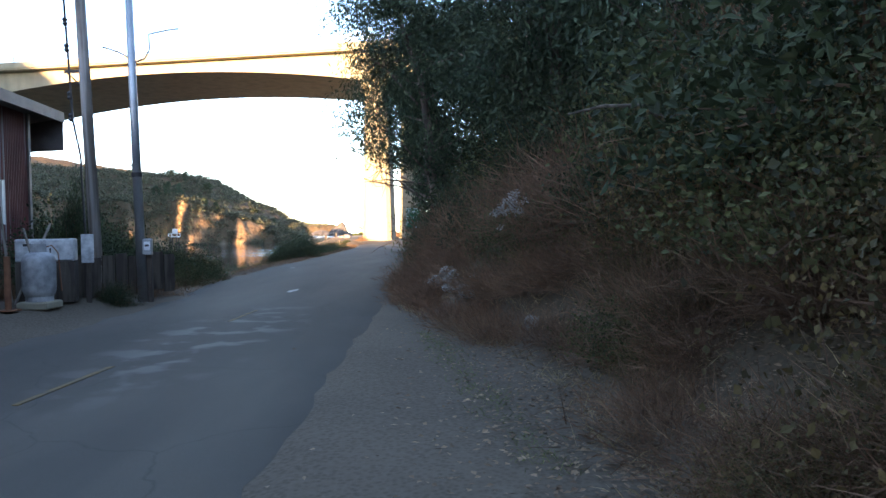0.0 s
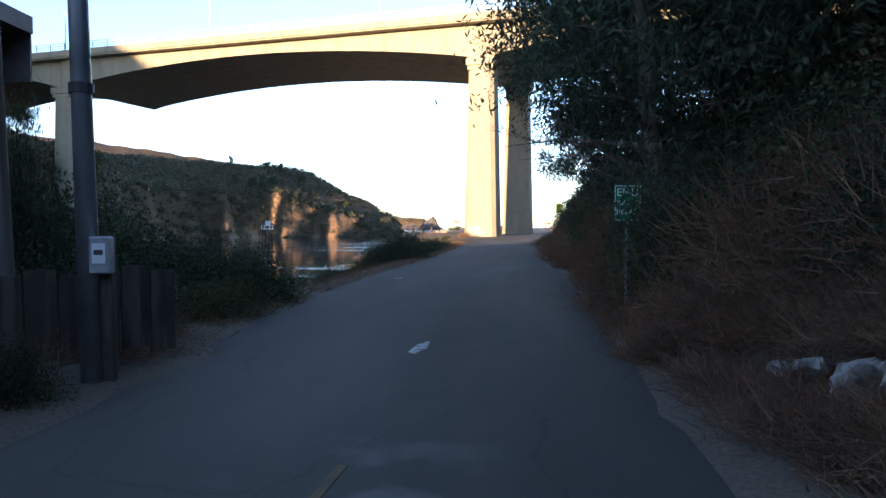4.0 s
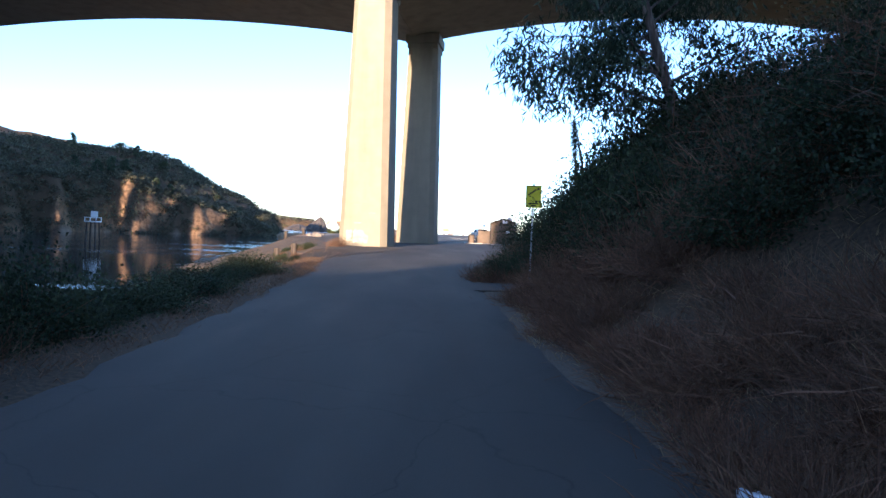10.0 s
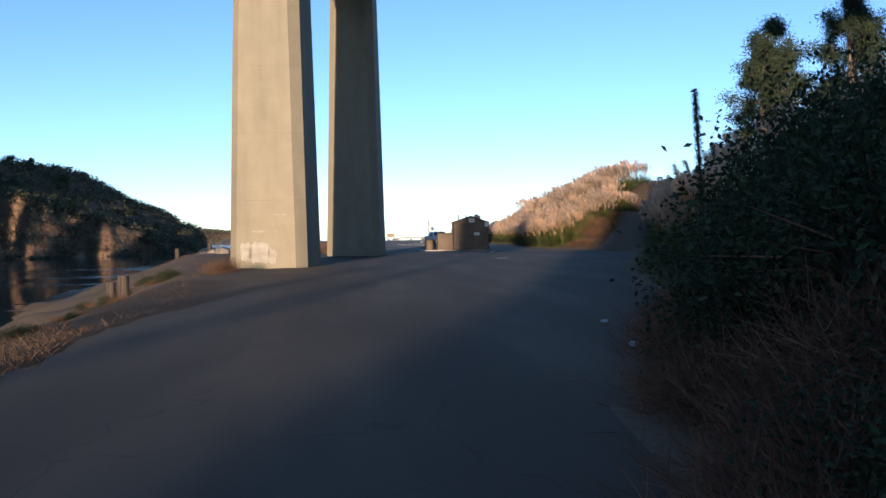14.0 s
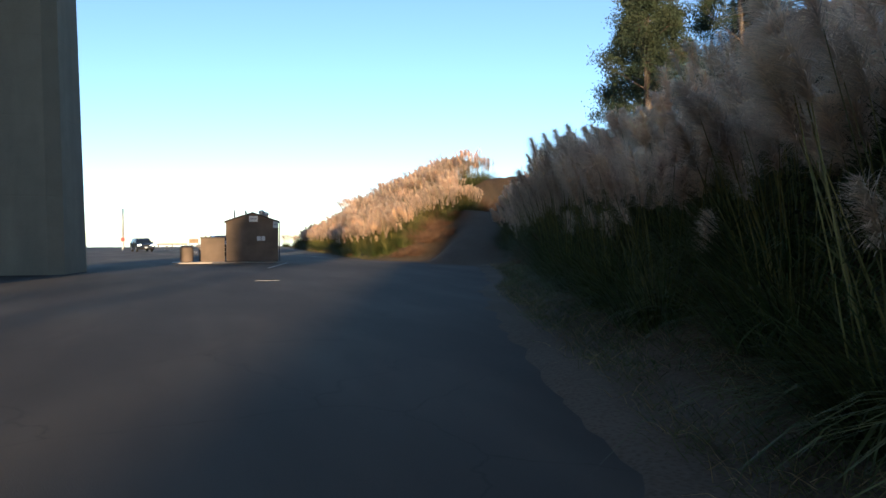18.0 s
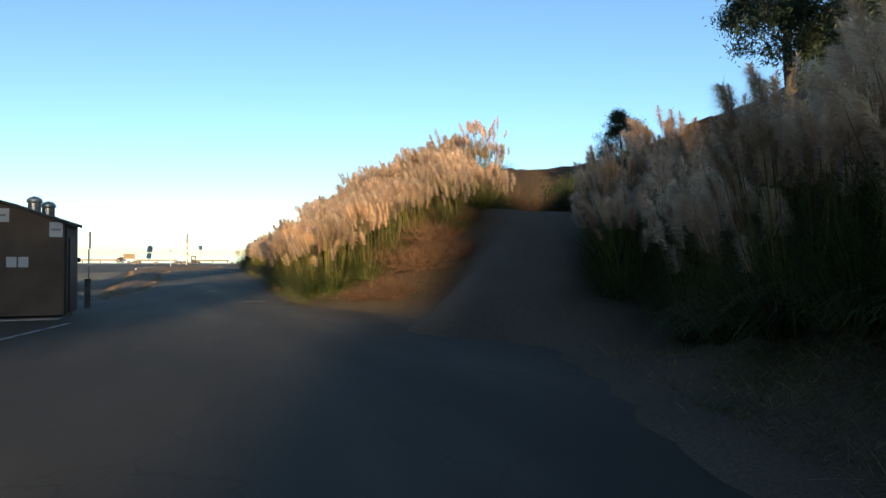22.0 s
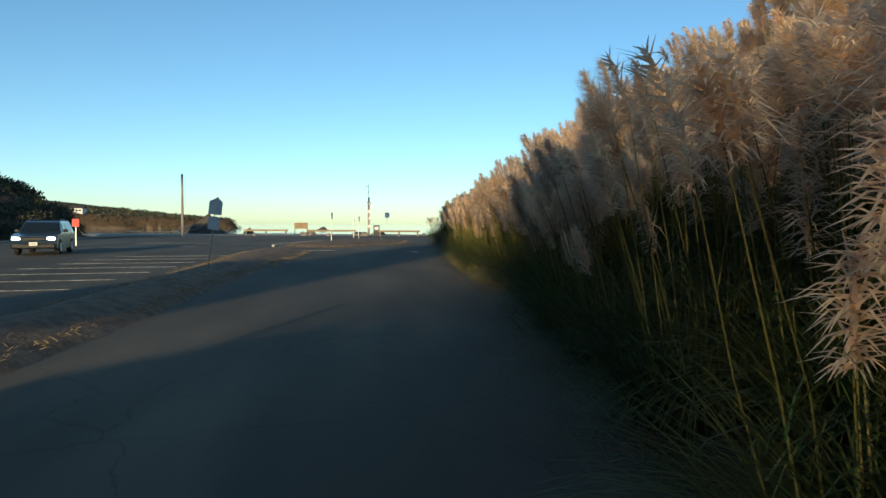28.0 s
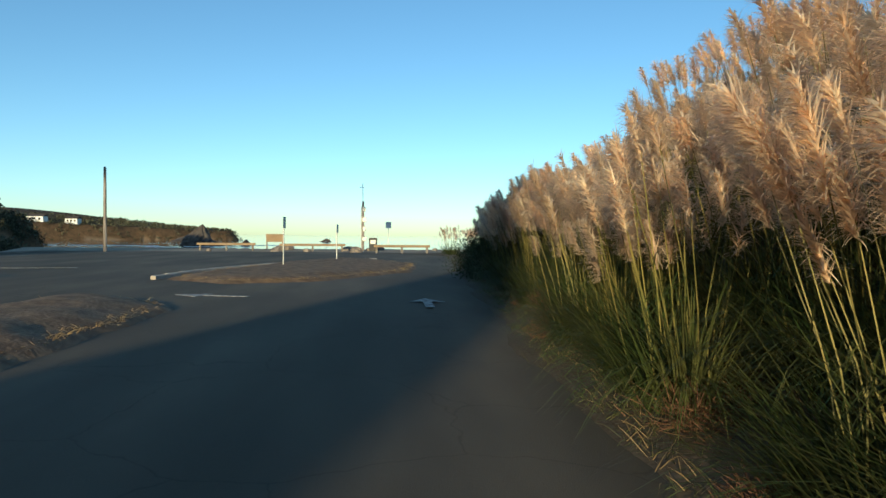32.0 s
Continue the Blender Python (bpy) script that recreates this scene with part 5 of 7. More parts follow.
# ---- parked pickups ----
def pickup(m, paint, label, lift=0.0):
    """A crew-cab pickup; its nose looks along -y, its wheels stand on z = 0."""
    t = thing("pickup_truck", m, label, "pickup truck")
    hw, z0 = 0.98, 0.55 + lift
    low = [(-2.95, z0 + 0.05), (-2.98, z0 + 0.35), (-2.95, z0 + 0.72), (-2.8, z0 + 0.82), (-1.5, z0 + 0.92), (-1.35, z0 + 0.95), (1.35, z0 + 0.95), (1.35, z0 + 0.05)]
    arch = lambda c: [(c + 0.52 * math.cos(a), 0.44 + lift * 0.5 + 0.5 * math.sin(a)) for a in np.linspace(0, math.pi, 9)]
    under = [(1.35, z0 - 0.1), (-1.35, z0 - 0.1)] + [p for p in arch(-1.95) if p[1] > z0 - 0.12] + [(-2.9, z0 - 0.1)]
    part("front_body", Build().side(low[:-1] + under, -hw, hw), paint, t)
    bed = [(1.38, z0 + 0.95), (2.95, z0 + 0.93), (2.98, z0 + 0.3), (2.9, z0 - 0.05)] + [p for p in arch(2.0) if p[1] > z0 - 0.12] + [(1.38, z0 - 0.1)]
    part("bed", Build().side(bed, -hw, hw), paint, t)
    part("tailgate", Build().box((0, 2.97, z0 + 0.55), (1.6, 0.04, 0.6)), paint, t)
    cabin = [(-1.35, z0 + 0.93), (-0.62, z0 + 1.48), (-0.4, z0 + 1.53), (0.9, z0 + 1.53), (1.15, z0 + 1.45), (1.33, z0 + 0.93)]
    b = Build()
    n = len(cabin)
    for sgn in (-1, 1):
        b.v += [(sgn * (hw - 0.02 - 0.2 * (z - z0 - 0.93) / 0.6), q, z) for q, z in cabin]
    b.f = [tuple(range(n)), tuple(range(2 * n - 1, n - 1, -1))] + [(k, n + k, n + (k + 1) % n, (k + 1) % n) for k in range(n)]
    part("cab", b, paint, t)
    part("windscreen", Build().add([(-0.85, -1.28, z0 + 1.0), (0.85, -1.28, z0 + 1.0), (0.7, -0.68, z0 + 1.45), (-0.7, -0.68, z0 + 1.45), (-0.85, -1.3, z0 + 1.02), (0.85, -1.3, z0 + 1.02), (0.7, -0.7, z0 + 1.47), (-0.7, -0.7, z0 + 1.47)], [(4, 5, 6, 7), (0, 1, 5, 4), (1, 2, 6, 5), (2, 3, 7, 6), (3, 0, 4, 7)]), GLASS, t)
    part("rear_window", Build().box((0, 1.26, z0 + 1.2), (1.3, 0.03, 0.36), pose(0, 0, 0, -18, 0, 0)), GLASS, t)
    for s in (-1, 1):
        for y0, y1 in ((-0.95, -0.05), (0.05, 0.95)):
            ya = y0 + 0.35 if y0 < -0.5 else y0
            q = [(s * (hw + 0.004), y0, z0 + 0.98), (s * (hw + 0.004), y1, z0 + 0.98), (s * (hw - 0.155), y1, z0 + 1.42), (s * (hw - 0.155), ya, z0 + 1.42)]
            part("side_window", Build().add(q + [(x + s * 0.012, yy, z) for x, yy, z in q], [(4, 5, 6, 7), (7, 6, 5, 4)]), GLASS, t)
            part("door_handle", Build().box((s * (hw + 0.015), y1 - 0.12, z0 + 0.78), (0.04, 0.16, 0.03)), DARK_STEEL, t)
        mirror = part("mirror", Build().box((s * (hw + 0.2), -0.95, z0 + 1.08), (0.2, 0.12, 0.26), bevel=0.03), BLACK, t)
        part("mirror_arm", Build().tube([(s * hw, -0.95, z0 + 1.0), (s * (hw + 0.16), -0.95, z0 + 1.05)], 0.02, 6), BLACK, mirror)
        part("headlight", Build().box((s * 0.82, -2.985, z0 + 0.5), (0.3, 0.06, 0.26), bevel=0.02), LENS, t)
        part("fog_light", Build().box((s * 0.78, -3.02, z0 + 0.05), (0.16, 0.04, 0.1)), LENS, t)
        part("tail_light", Build().box((s * 0.93, 2.98, z0 + 0.6), (0.12, 0.05, 0.4)), SIGN_RED, t)
        part("running_board", Build().box((s * (hw - 0.02), 0, z0 - 0.14), (0.14, 2.4, 0.06), bevel=0.02), BLACK, t)
        for c in (-1.95, 2.0):
            r = 0.41 + lift * 0.3
            part("wheel_flare", Build().tube([(s * (hw + 0.01), c + 0.53 * math.cos(a), 0.44 + lift * 0.5 + 0.51 * math.sin(a)) for a in np.linspace(0.1, math.pi - 0.1, 10)], 0.06, 6), BLACK, t)
            w = part("wheel", Build().lathe([(0.1, -0.13), (r - 0.05, -0.14), (r, -0.09), (r, 0.09), (r - 0.05, 0.14), (0.1, 0.13)], n=24), RUBBER, t)
            w.matrix_basis = pose(s * (hw - 0.14), c, r, 0, 90 * s, 0)
            part("rim", Build().lathe([(0.24, 0.08), (0.25, 0.145), (0.22, 0.15), (0.05, 0.12)], n=20), DARK_STEEL, w)
    part("grille", Build().box((0, -2.985, z0 + 0.5), (1.3, 0.05, 0.34), bevel=0.02), BLACK, t)
    for k in range(3):
        part("grille_bar", Build().box((0, -3.015, z0 + 0.4 + 0.1 * k), (1.26, 0.02, 0.025)), CHROME, t)
    part("front_bumper", Build().box((0, -3.0, z0 + 0.12), (1.94, 0.22, 0.34), bevel=0.05), BLACK, t)
    part("grille_badge_bar", Build().box((0, -3.02, z0 + 0.69), (1.42, 0.03, 0.09), bevel=0.01), paint, t)
    part("lower_grille", Build().box((0, -3.105, z0 + 0.02), (1.1, 0.04, 0.14)), BLACK, t)
    part("number_plate", Build().box((0, -3.13, z0 + 0.14), (0.32, 0.012, 0.16)), SIGN_WHITE, t)
    part("plate_print", Build().box((0, -3.139, z0 + 0.14), (0.22, 0.006, 0.05)), SIGN_BACK, t)
    part("rear_bumper", Build().box((0, 3.05, z0 + 0.02), (1.9, 0.16, 0.2), bevel=0.03), CHROME, t)
    part("hood_scoop", Build().box((0, -2.2, z0 + 0.9), (0.9, 0.7, 0.07), bevel=0.03), paint, t)
    part("hood_vent", Build().box((0, -2.56, z0 + 0.885), (0.7, 0.03, 0.05)), BLACK, t)
    part("undercarriage", Build().box((0, 0, z0 - 0.12), (1.5, 5.2, 0.2)), BLACK, t)
    for k in (-0.3, 0, 0.3):
        part("roof_marker", Build().box((k, -0.42, z0 + 1.555), (0.1, 0.06, 0.03)), SIGN_ORANGE, t)
    return t


pickup(pose(4.35, 129.4, 0.04, 0, 0, 10), TRUCK_WHITE, "white crew-cab pickup truck parked facing the road", lift=0.06).scale = (0.86, 0.86, 0.8)


def suv(m, label):
    """A dark estate-bodied car; its nose looks along -y, its wheels stand on z = 0."""
    t = thing("suv", m, label, "car")
    hw = 0.92
    arch = lambda c: [(c + 0.4 * math.cos(a), 0.34 + 0.4 * math.sin(a)) for a in np.linspace(0, math.pi, 9)]
    low = [(-2.3, 0.3), (-2.36, 0.62), (-2.26, 0.88), (-1.15, 1.02), (2.2, 1.04), (2.34, 0.85), (2.32, 0.35)]
    part("body", Build().side(low + [(1.85, 0.3)] + arch(1.42) + [(0.98, 0.26), (-0.98, 0.26)] + arch(-1.42) + [(-1.86, 0.3)], -hw, hw), TRUCK_BLUE, t)
    cabin = [(-1.15, 1.0), (-0.45, 1.5), (-0.2, 1.57), (1.7, 1.56), (1.95, 1.48), (2.22, 1.0)]
    b, n = Build(), len(cabin)
    for sgn in (-1, 1):
        b.v += [(sgn * (hw - 0.02 - 0.18 * (z - 1.0) / 0.56), q, z) for q, z in cabin]
    b.f = [tuple(range(n)), tuple(range(2 * n - 1, n - 1, -1))] + [(k, n + k, n + (k + 1) % n, (k + 1) % n) for k in range(n)]
    part("cabin", b, TRUCK_BLUE, t)
    part("windscreen", Build().add([(-0.8, -1.1, 1.05), (0.8, -1.1, 1.05), (0.66, -0.52, 1.47), (-0.66, -0.52, 1.47)], [(0, 1, 2, 3)]), GLASS, t).location = (0, -0.02, 0.012)
    for sgn in (-1, 1):
        for y0, y1 in ((-0.72, 0.2), (0.28, 1.12), (1.2, 1.85)):
            q = [(sgn * (hw - 0.03), y0, 1.07), (sgn * (hw - 0.03), y1, 1.07), (sgn * (hw - 0.155), y1 - 0.05, 1.46), (sgn * (hw - 0.155), y0 + (0.4 if y0 < 0 else 0.03), 1.46)]
            part("side_window", Build().add([(x + sgn * 0.012, yy, z) for x, yy, z in q], [(0, 1, 2, 3)]), GLASS, t)
        part("roof_rail", Build().tube([(sgn * 0.62, -0.1, 1.56), (sgn * 0.62, 0.05, 1.63), (sgn * 0.62, 1.4, 1.63), (sgn * 0.62, 1.55, 1.56)], 0.02, 6), DARK_STEEL, t)
        part("mirror", Build().box((sgn * (hw + 0.1), -0.7, 1.1), (0.2, 0.12, 0.15), bevel=0.03), BLACK, t)
        part("headlight", Build().box((sgn * 0.7, -2.33, 0.76), (0.34, 0.08, 0.14), bevel=0.03), LIT_LENS, t)
        part("fog_light", Build().box((sgn * 0.72, -2.36, 0.45), (0.16, 0.05, 0.09), bevel=0.02), LIT_LENS, t)
        part("tail_light", Build().box((sgn * 0.82, 2.33, 0.85), (0.16, 0.05, 0.24)), SIGN_RED, t)
        for c in (-1.42, 1.42):
            w = part("wheel", Build().lathe([(0.08, -0.1), (0.3, -0.11), (0.34, -0.07), (0.34, 0.07), (0.3, 0.11), (0.08, 0.1)], n=22), RUBBER, t)
            w.matrix_basis = pose(sgn * (hw - 0.1), c, 0.34, 0, 90 * sgn, 0)
            part("rim", Build().lathe([(0.2, 0.07), (0.21, 0.115), (0.18, 0.12), (0.04, 0.1)], n=18), STEEL, w)
    part("grille", Build().box((0, -2.35, 0.74), (0.9, 0.05, 0.16), bevel=0.02), BLACK, t)
    part("front_bumper", Build().box((0, -2.33, 0.42), (1.76, 0.16, 0.22), bevel=0.05), BLACK, t)
    part("number_plate", Build().box((0, -2.42, 0.52), (0.32, 0.012, 0.16)), SIGN_WHITE, t)
    part("plate_print", Build().box((0, -2.43, 0.52), (0.22, 0.006, 0.05)), SIGN_BACK, t)
    return t


suv(pose(-3.5, 159.5, 0.04, 0, 0, 14), "dark sport utility car with burning headlights in the car park")


# ---- car park furniture ----
def sign_on_post(x, y, h, w, ph, label, back=True, turn=0.0, lean=0.0, top=None):
    s = thing("parking_sign", pose(x, y, max(high(x, y), 0.05), 0, lean, turn), label, "sign")
    part("post", Build().box((0, 0, h / 2), (0.06, 0.04, h)), STEEL, s)
    part("panel", Build().box((0, -0.035, h - ph / 2), (w, 0.012, ph), bevel=0.004), top or SIGN_BACK, s)
    part("bolt", Build().lathe([(0.012, 0), (0.012, 0.01)], (0, -0.05, h - 0.1), 8), DARK_STEEL, s)
    return s


sign_on_post(6.72, 121.3, 2.45, 0.36, 0.62, "grey-backed parking sign on a steel post by the island", turn=86)
tilted = thing("parking_sign", pose(7.75, 144.6, 0.05, 0, 7, 12), "pale blue-white house-shaped sign tilted on a thin post", "sign")
tilted.scale = (0.85, 0.85, 1.0)
part("post", Build().tube([(0, 0, 0), (0, 0, 1.75)], 0.018, 8), STEEL, tilted)
for z, w in ((1.95, 0.42), (1.52, 0.36)):
    part("panel", Build().add([(x, y, q + z) for y in (-0.03, -0.018) for x, q in ((-w / 2, -0.2), (w / 2, -0.2), (w / 2, 0.16), (0.04, 0.3 if z > 1.8 else 0.16), (-w / 2, 0.16))], [(0, 1, 2, 3, 4), (9, 8, 7, 6, 5)] + [(k, k + 5, (k + 1) % 5 + 5, (k + 1) % 5) for k in range(5)]), SIGN_PALE, tilted)
sign_on_post(9.05, 176.5, 2.3, 0.3, 0.5, "narrow dark sign on a post in the dry island", turn=75)
sign_on_post(10.85, 184.0, 2.1, 0.3, 0.45, "narrow dark sign on a post in the dry island", turn=75)
sign_on_post(10.0, 196.0, 1.9, 0.2, 0.3, "small dark sign on a post near the beach", turn=75)
sign_on_post(13.9, 232, 3.2, 0.7, 0.8, "white beach notice on a tall post", top=SIGN_WHITE)
sign_on_post(-6.5, 170, 1.7, 0.45, 0.5, "red and white warning sign near the water", top=SIGN_RED)

p = thing("wooden_post", pose(-9.4, 204, 0), "tall bare wooden pole at the edge of the car park", "pole")
part("shaft", Build().tube([(0, 0, -0.3), (0, 0, 6.9)], [0.15, 0.11], 10), WOOD_POLE, p)
part("cap", Build().lathe([(0.12, 6.9), (0.05, 7.0)], n=10), WOOD_DARK, p)

u = thing("instrument_pole", pose(11.3, 214, 0), "wooden pole carrying boxes, pipes and a thin antenna", "utility pole")
part("shaft", Build().tube([(0, 0, -0.3), (0, 0, 4.9)], [0.14, 0.11], 10), WOOD_POLE, u)
part("antenna", Build().tube([(0.0, 0, 4.8), (-0.05, 0, 6.7)], 0.03, 6), STEEL, u)
part("antenna_head", Build().box((-0.12, 0, 6.3), (0.4, 0.06, 0.05)), STEEL, u)
for z, w in ((1.2, 0.4), (2.2, 0.3), (3.1, 0.36), (4.1, 0.3)):
    part("box", Build().box((0.12, -0.16, z), (w, 0.2, 0.42), bevel=0.02), STEEL, u)
part("conduit", Build().tube([(-0.15, -0.05, 0), (-0.15, -0.05, 4.4)], 0.03, 6), STEEL, u)
k = thing("pay_station", pose(12.3, 214.6, 0), "dark metal pay station cabinet near the beach", "cabinet")
part("body", Build().box((0, 0, 0.65), (0.8, 0.6, 1.3), bevel=0.03), DARK_STEEL, k)
part("panel", Build().box((0, -0.31, 0.9), (0.5, 0.02, 0.4)), STEEL, k)

bd = thing("notice_board", pose(2.4, 216, 0), "yellow-brown notice board on two posts near the sand", "notice board")
for x in (-0.8, 0.8):
    part("post", Build().box((x, 0, 0.8), (0.12, 0.12, 1.6)), WOOD_POLE, bd)
part("panel", Build().box((0, -0.08, 1.2), (1.7, 0.05, 0.8)), JETTY, bd)
for x, y, w, t in ((6.8, 210, 6.0, 4), (-1.5, 212, 5.5, -3), (15, 206, 5.0, 8)):
    f = thing("guard_rail", pose(x, y, 0, 0, 0, t), "low yellow timber guard rail at the end of the car park", "guard rail", "guard rails at the beach")
    part("beam", Build().box((0, 0, 0.62), (w, 0.16, 0.22), bevel=0.02), JETTY, f)
    for k in (-0.45, 0, 0.45):
        part("post", Build().box((k * w, 0.1, 0.35), (0.16, 0.16, 0.7)), WOOD_STEP, f)

gr = thing("drain_grate", pose(12.18, 118.17, 0.034, 0, 0, 2), "steel drain grate across the road edge", "drain grate")
gr.scale = (0.8, 0.8, 1)
for y in (-0.4, 0.4):
    part("frame", Build().box((0, y, 0), (1.5, 0.03, 0.02)), DARK_STEEL, gr)
slat = Build().box((0, 0, 0.0), (0.018, 0.8, 0.02)).mesh("slat", DARK_STEEL)
for k in range(28):
    s = part("slat", slat, STEEL, gr)
    s.matrix_basis = pose(-0.7 + 0.052 * k, 0, 0, 0, 0, -6)

kb = Build()
for k in range(14):
    t = k / 13
    kb.box((6.0 + 6.5 * t * t, 170 + 17.5 * t, 0.08), (0.2, 1.4, 0.18), pose(0, 0, 0, 0, 0, -14 - 24 * t), bevel=0.02)
solid("kerb", kb, CONCRETE_OLD, "low concrete kerb along the dry island", "kerb", kind="structure")

# pilings at the river's edge and loose stones
for x, y, h in ((-11.6, 77.5, 0.9), (-13.6, 82, 0.8), (-19, 112, 0.9), (-19.5, 126, 0.8)):
    solid("piling", Build().tube([(0, 0, -1.2), (0, 0, h)], [0.2, 0.17], 12), WOOD_DARK, "short dark timber piling at the river bank", "piling", "pilings on the bank", m=pose(x, y, high(x, y)))
random.seed(11)
for k in range(22):
    x, y = random.choice(((random.uniform(-3, 30), random.uniform(206, 222)), (random.uniform(-19, -16), random.uniform(115, 205))))
    b = Build()
    boulder(b, (0, 0, 0), random.uniform(0.25, 0.7), k, 0.65, n=5)
    solid("boulder", b, ROCK, "grey boulder at the edge of the beach", "boulder", "boulders at the beach", m=pose(x, y, high(x, y) + 0.1))
for k, (x, y, r) in enumerate(((0.5, 12.3, 0.2), (0.15, 13.2, 0.13), (-0.3, 15.7, 0.13), (-0.16, 15.4, 0.16), (-0.05, 14.8, 0.24), (0.15, 14.45, 0.26), (0.22, 13.95, 0.2), (0.3, 13.0, 0.1), (0.05, 14.2, 0.14), (1.3, 9.6, 0.12), (0.6, 12.6, 0.1))):
    b = Build()
    boulder(b, (0, 0, 0), r, 50 + k, 0.6, 0.5, n=6)
    solid("broken_stone", b, PALE_ROCK, "pale broken stone in the dry bank", "stone", "pale stones in the bank", m=pose(x, y, high(x, y) + 0.1, 10 * k, 15, 40 * k))
PLASTIC = mat("white litter", (0.6, 0.6, 0.6), (0.75, 0.75, 0.75), rough=0.6, bump=0.2)
for k, (x, y, s) in enumerate(((-1.8, 39.05, 0.1), (-0.3, 62.3, 0.06), (0.12, 64.5, 0.05), (-1.4, 47.5, 0.12))):
    b = Build()
    boulder(b, (0, 0, 0), s, 80 + k, 0.5, 0.9, n=5)
    solid("litter", b, PLASTIC, "crumpled white litter on the road edge", "litter", "litter along the road", m=pose(x, y, max(0.05, high(x, y)) + 0.06, 0, 0, 33 * k))


# ---- plants ----
class Leaves:
    """Fast builder of many small blades and leaves."""

    def __init__(self):
        self.v, self.f = [], []

    def blade(self, p, d, up, length, width, bend, n=2):
        """A strip from p along d that bends down by bend (radians), tapering to its tip."""
        side = d.cross(up)
        side = side.normalized() if side.length > 1e-4 else d.orthogonal().normalized()
        o = len(self.v)
        step, q, dd = length / n, Vector(p), d.copy()
        for k in range(n + 1):
            w = width * (1 - k / n) ** 0.7 * 0.5
            if k == n:
                self.v.append(tuple(q))
            else:
                self.v += [tuple(q - side * w), tuple(q + side * w)]
                dd = (dd - Vector((0, 0, 1)) * bend / n).normalized()
                q = q + dd * step
        for k in range(n - 1):
            a = o + 2 * k
            self.f.append((a, a + 1, a + 3, a + 2))
        a = o + 2 * (n - 1)
        self.f.append((a, a + 1, a + 2))

    def leaf(self, p, d, up, length, width):
        """A pointed leaf folded along its rib."""
        side = d.cross(up)
        side = side.normalized() if side.length > 1e-4 else d.orthogonal().normalized()
        o, m = len(self.v), Vector(p) + d * length * 0.5
        lift = side.cross(d) * width * 0.15
        self.v += [tuple(p), tuple(m - side * width / 2 + lift), tuple(Vector(p) + d * length), tuple(m + side * width / 2 + lift)]
        self.f += [(o, o + 1, o + 2), (o, o + 2, o + 3)]

    def mesh(self, name, material):
        me = bpy.data.meshes.new(name)
        me.from_pydata(self.v, [], self.f)
        me.materials.append(material)
        return me


def rnd_dir(z0=-1.0, z1=1.0):
    z, a = random.uniform(z0, z1), random.uniform(0, 2 * math.pi)
    r = math.sqrt(max(0, 1 - z * z))
    return Vector((r * math.cos(a), r * math.sin(a), z))


UP = Vector((0, 0, 1))


def plume(lv, base, d, length, lean_dir, thick, strands, wide):
    """A feathery plume: thin strands arching off a nodding axis."""
    n = strands
    p, ax = base.copy(), d.copy()
    pts = []
    for k in range(9):
        pts.append((p.copy(), ax.copy()))
        ax = (ax + lean_dir * 0.03 - UP * 0.006 * k).normalized()
        p = p + ax * length / 8
    for k in range(n):
        t = (k + random.random()) / n
        i = min(7, int(t * 8))
        q = pts[i][0].lerp(pts[i + 1][0], t * 8 - i)
        a = pts[i][1]
        out = (rnd_dir(-0.4, 0.6) + lean_dir * 0.6).normalized()
        dd = (a * random.uniform(0.35, 0.9) + out * 0.8).normalized()
        w = math.sin(math.pi * (0.12 + 0.85 * t)) ** 0.7
        lv.blade(q, dd, a, thick * random.uniform(0.6, 1.15) * (0.3 + w), wide, random.uniform(0.4, 1.3), 3 if strands > 200 else 2)


def pampas(seed, stalks, height, label, strands=150, wide=0.026):
    """A pampas tussock: arching leaves, upright stalks and plumes."""
    random.seed(seed)
    tops = []
    lv, st, pl = Leaves(), Build(), Leaves()
    for k in range(900):
        a, r = random.uniform(0, 2 * math.pi), random.uniform(0, 0.8)
        d = Vector((math.cos(a) * 0.45, math.sin(a) * 0.45, 1)).normalized()
        lv.blade(Vector((r * math.cos(a), r * math.sin(a), -0.15)), d, Vector((-math.sin(a), math.cos(a), 0)).cross(d), random.uniform(0.8, 2.3), 0.026, random.uniform(0.7, 2.2), 4)
    for k in range(stalks):
        a, r = random.uniform(0, 2 * math.pi), random.uniform(0, 0.68)
        b0 = Vector((r * math.cos(a), r * math.sin(a), -0.1))
        d = Vector((math.cos(a) * random.uniform(0.02, 0.26) - 0.05, math.sin(a) * random.uniform(0.02, 0.26), 1)).normalized()
        h = height * (random.uniform(0.72, 1.05) if random.random() < 0.9 else random.uniform(0.5, 0.7))
        mid, top = b0 + d * h * 0.5 + Vector((random.gauss(0, 0.05), random.gauss(0, 0.05), 0)), b0 + d * h + Vector((d.x - 0.25, d.y, 0)) * 0.35
        st.tube([b0, mid, top], [0.0095, 0.008, 0.005], 4, cap=False)
        lean = Vector((d.x - 0.55 + random.uniform(-0.3, 0.3), d.y + random.uniform(-0.4, 0.4), 0))
        lean = lean.normalized() if lean.length > 0.05 else Vector((-1, 0, 0))
        plume(pl, top - d * 0.12, (d + lean * 0.05).normalized(), random.uniform(0.48, 0.8), lean, random.uniform(0.2, 0.3), strands, wide)
        for q in range(9):
            lv.blade(b0.lerp(top, random.uniform(0.05, 0.55)), (d + rnd_dir(-0.2, 0.5) * 0.7).normalized(), UP, random.uniform(0.5, 1.0), 0.018, 1.4, 3)
    return lv.mesh("tussock", BLADE), st.mesh("stalk_cluster", STALK), pl.mesh("plume_cluster", PLUME), label


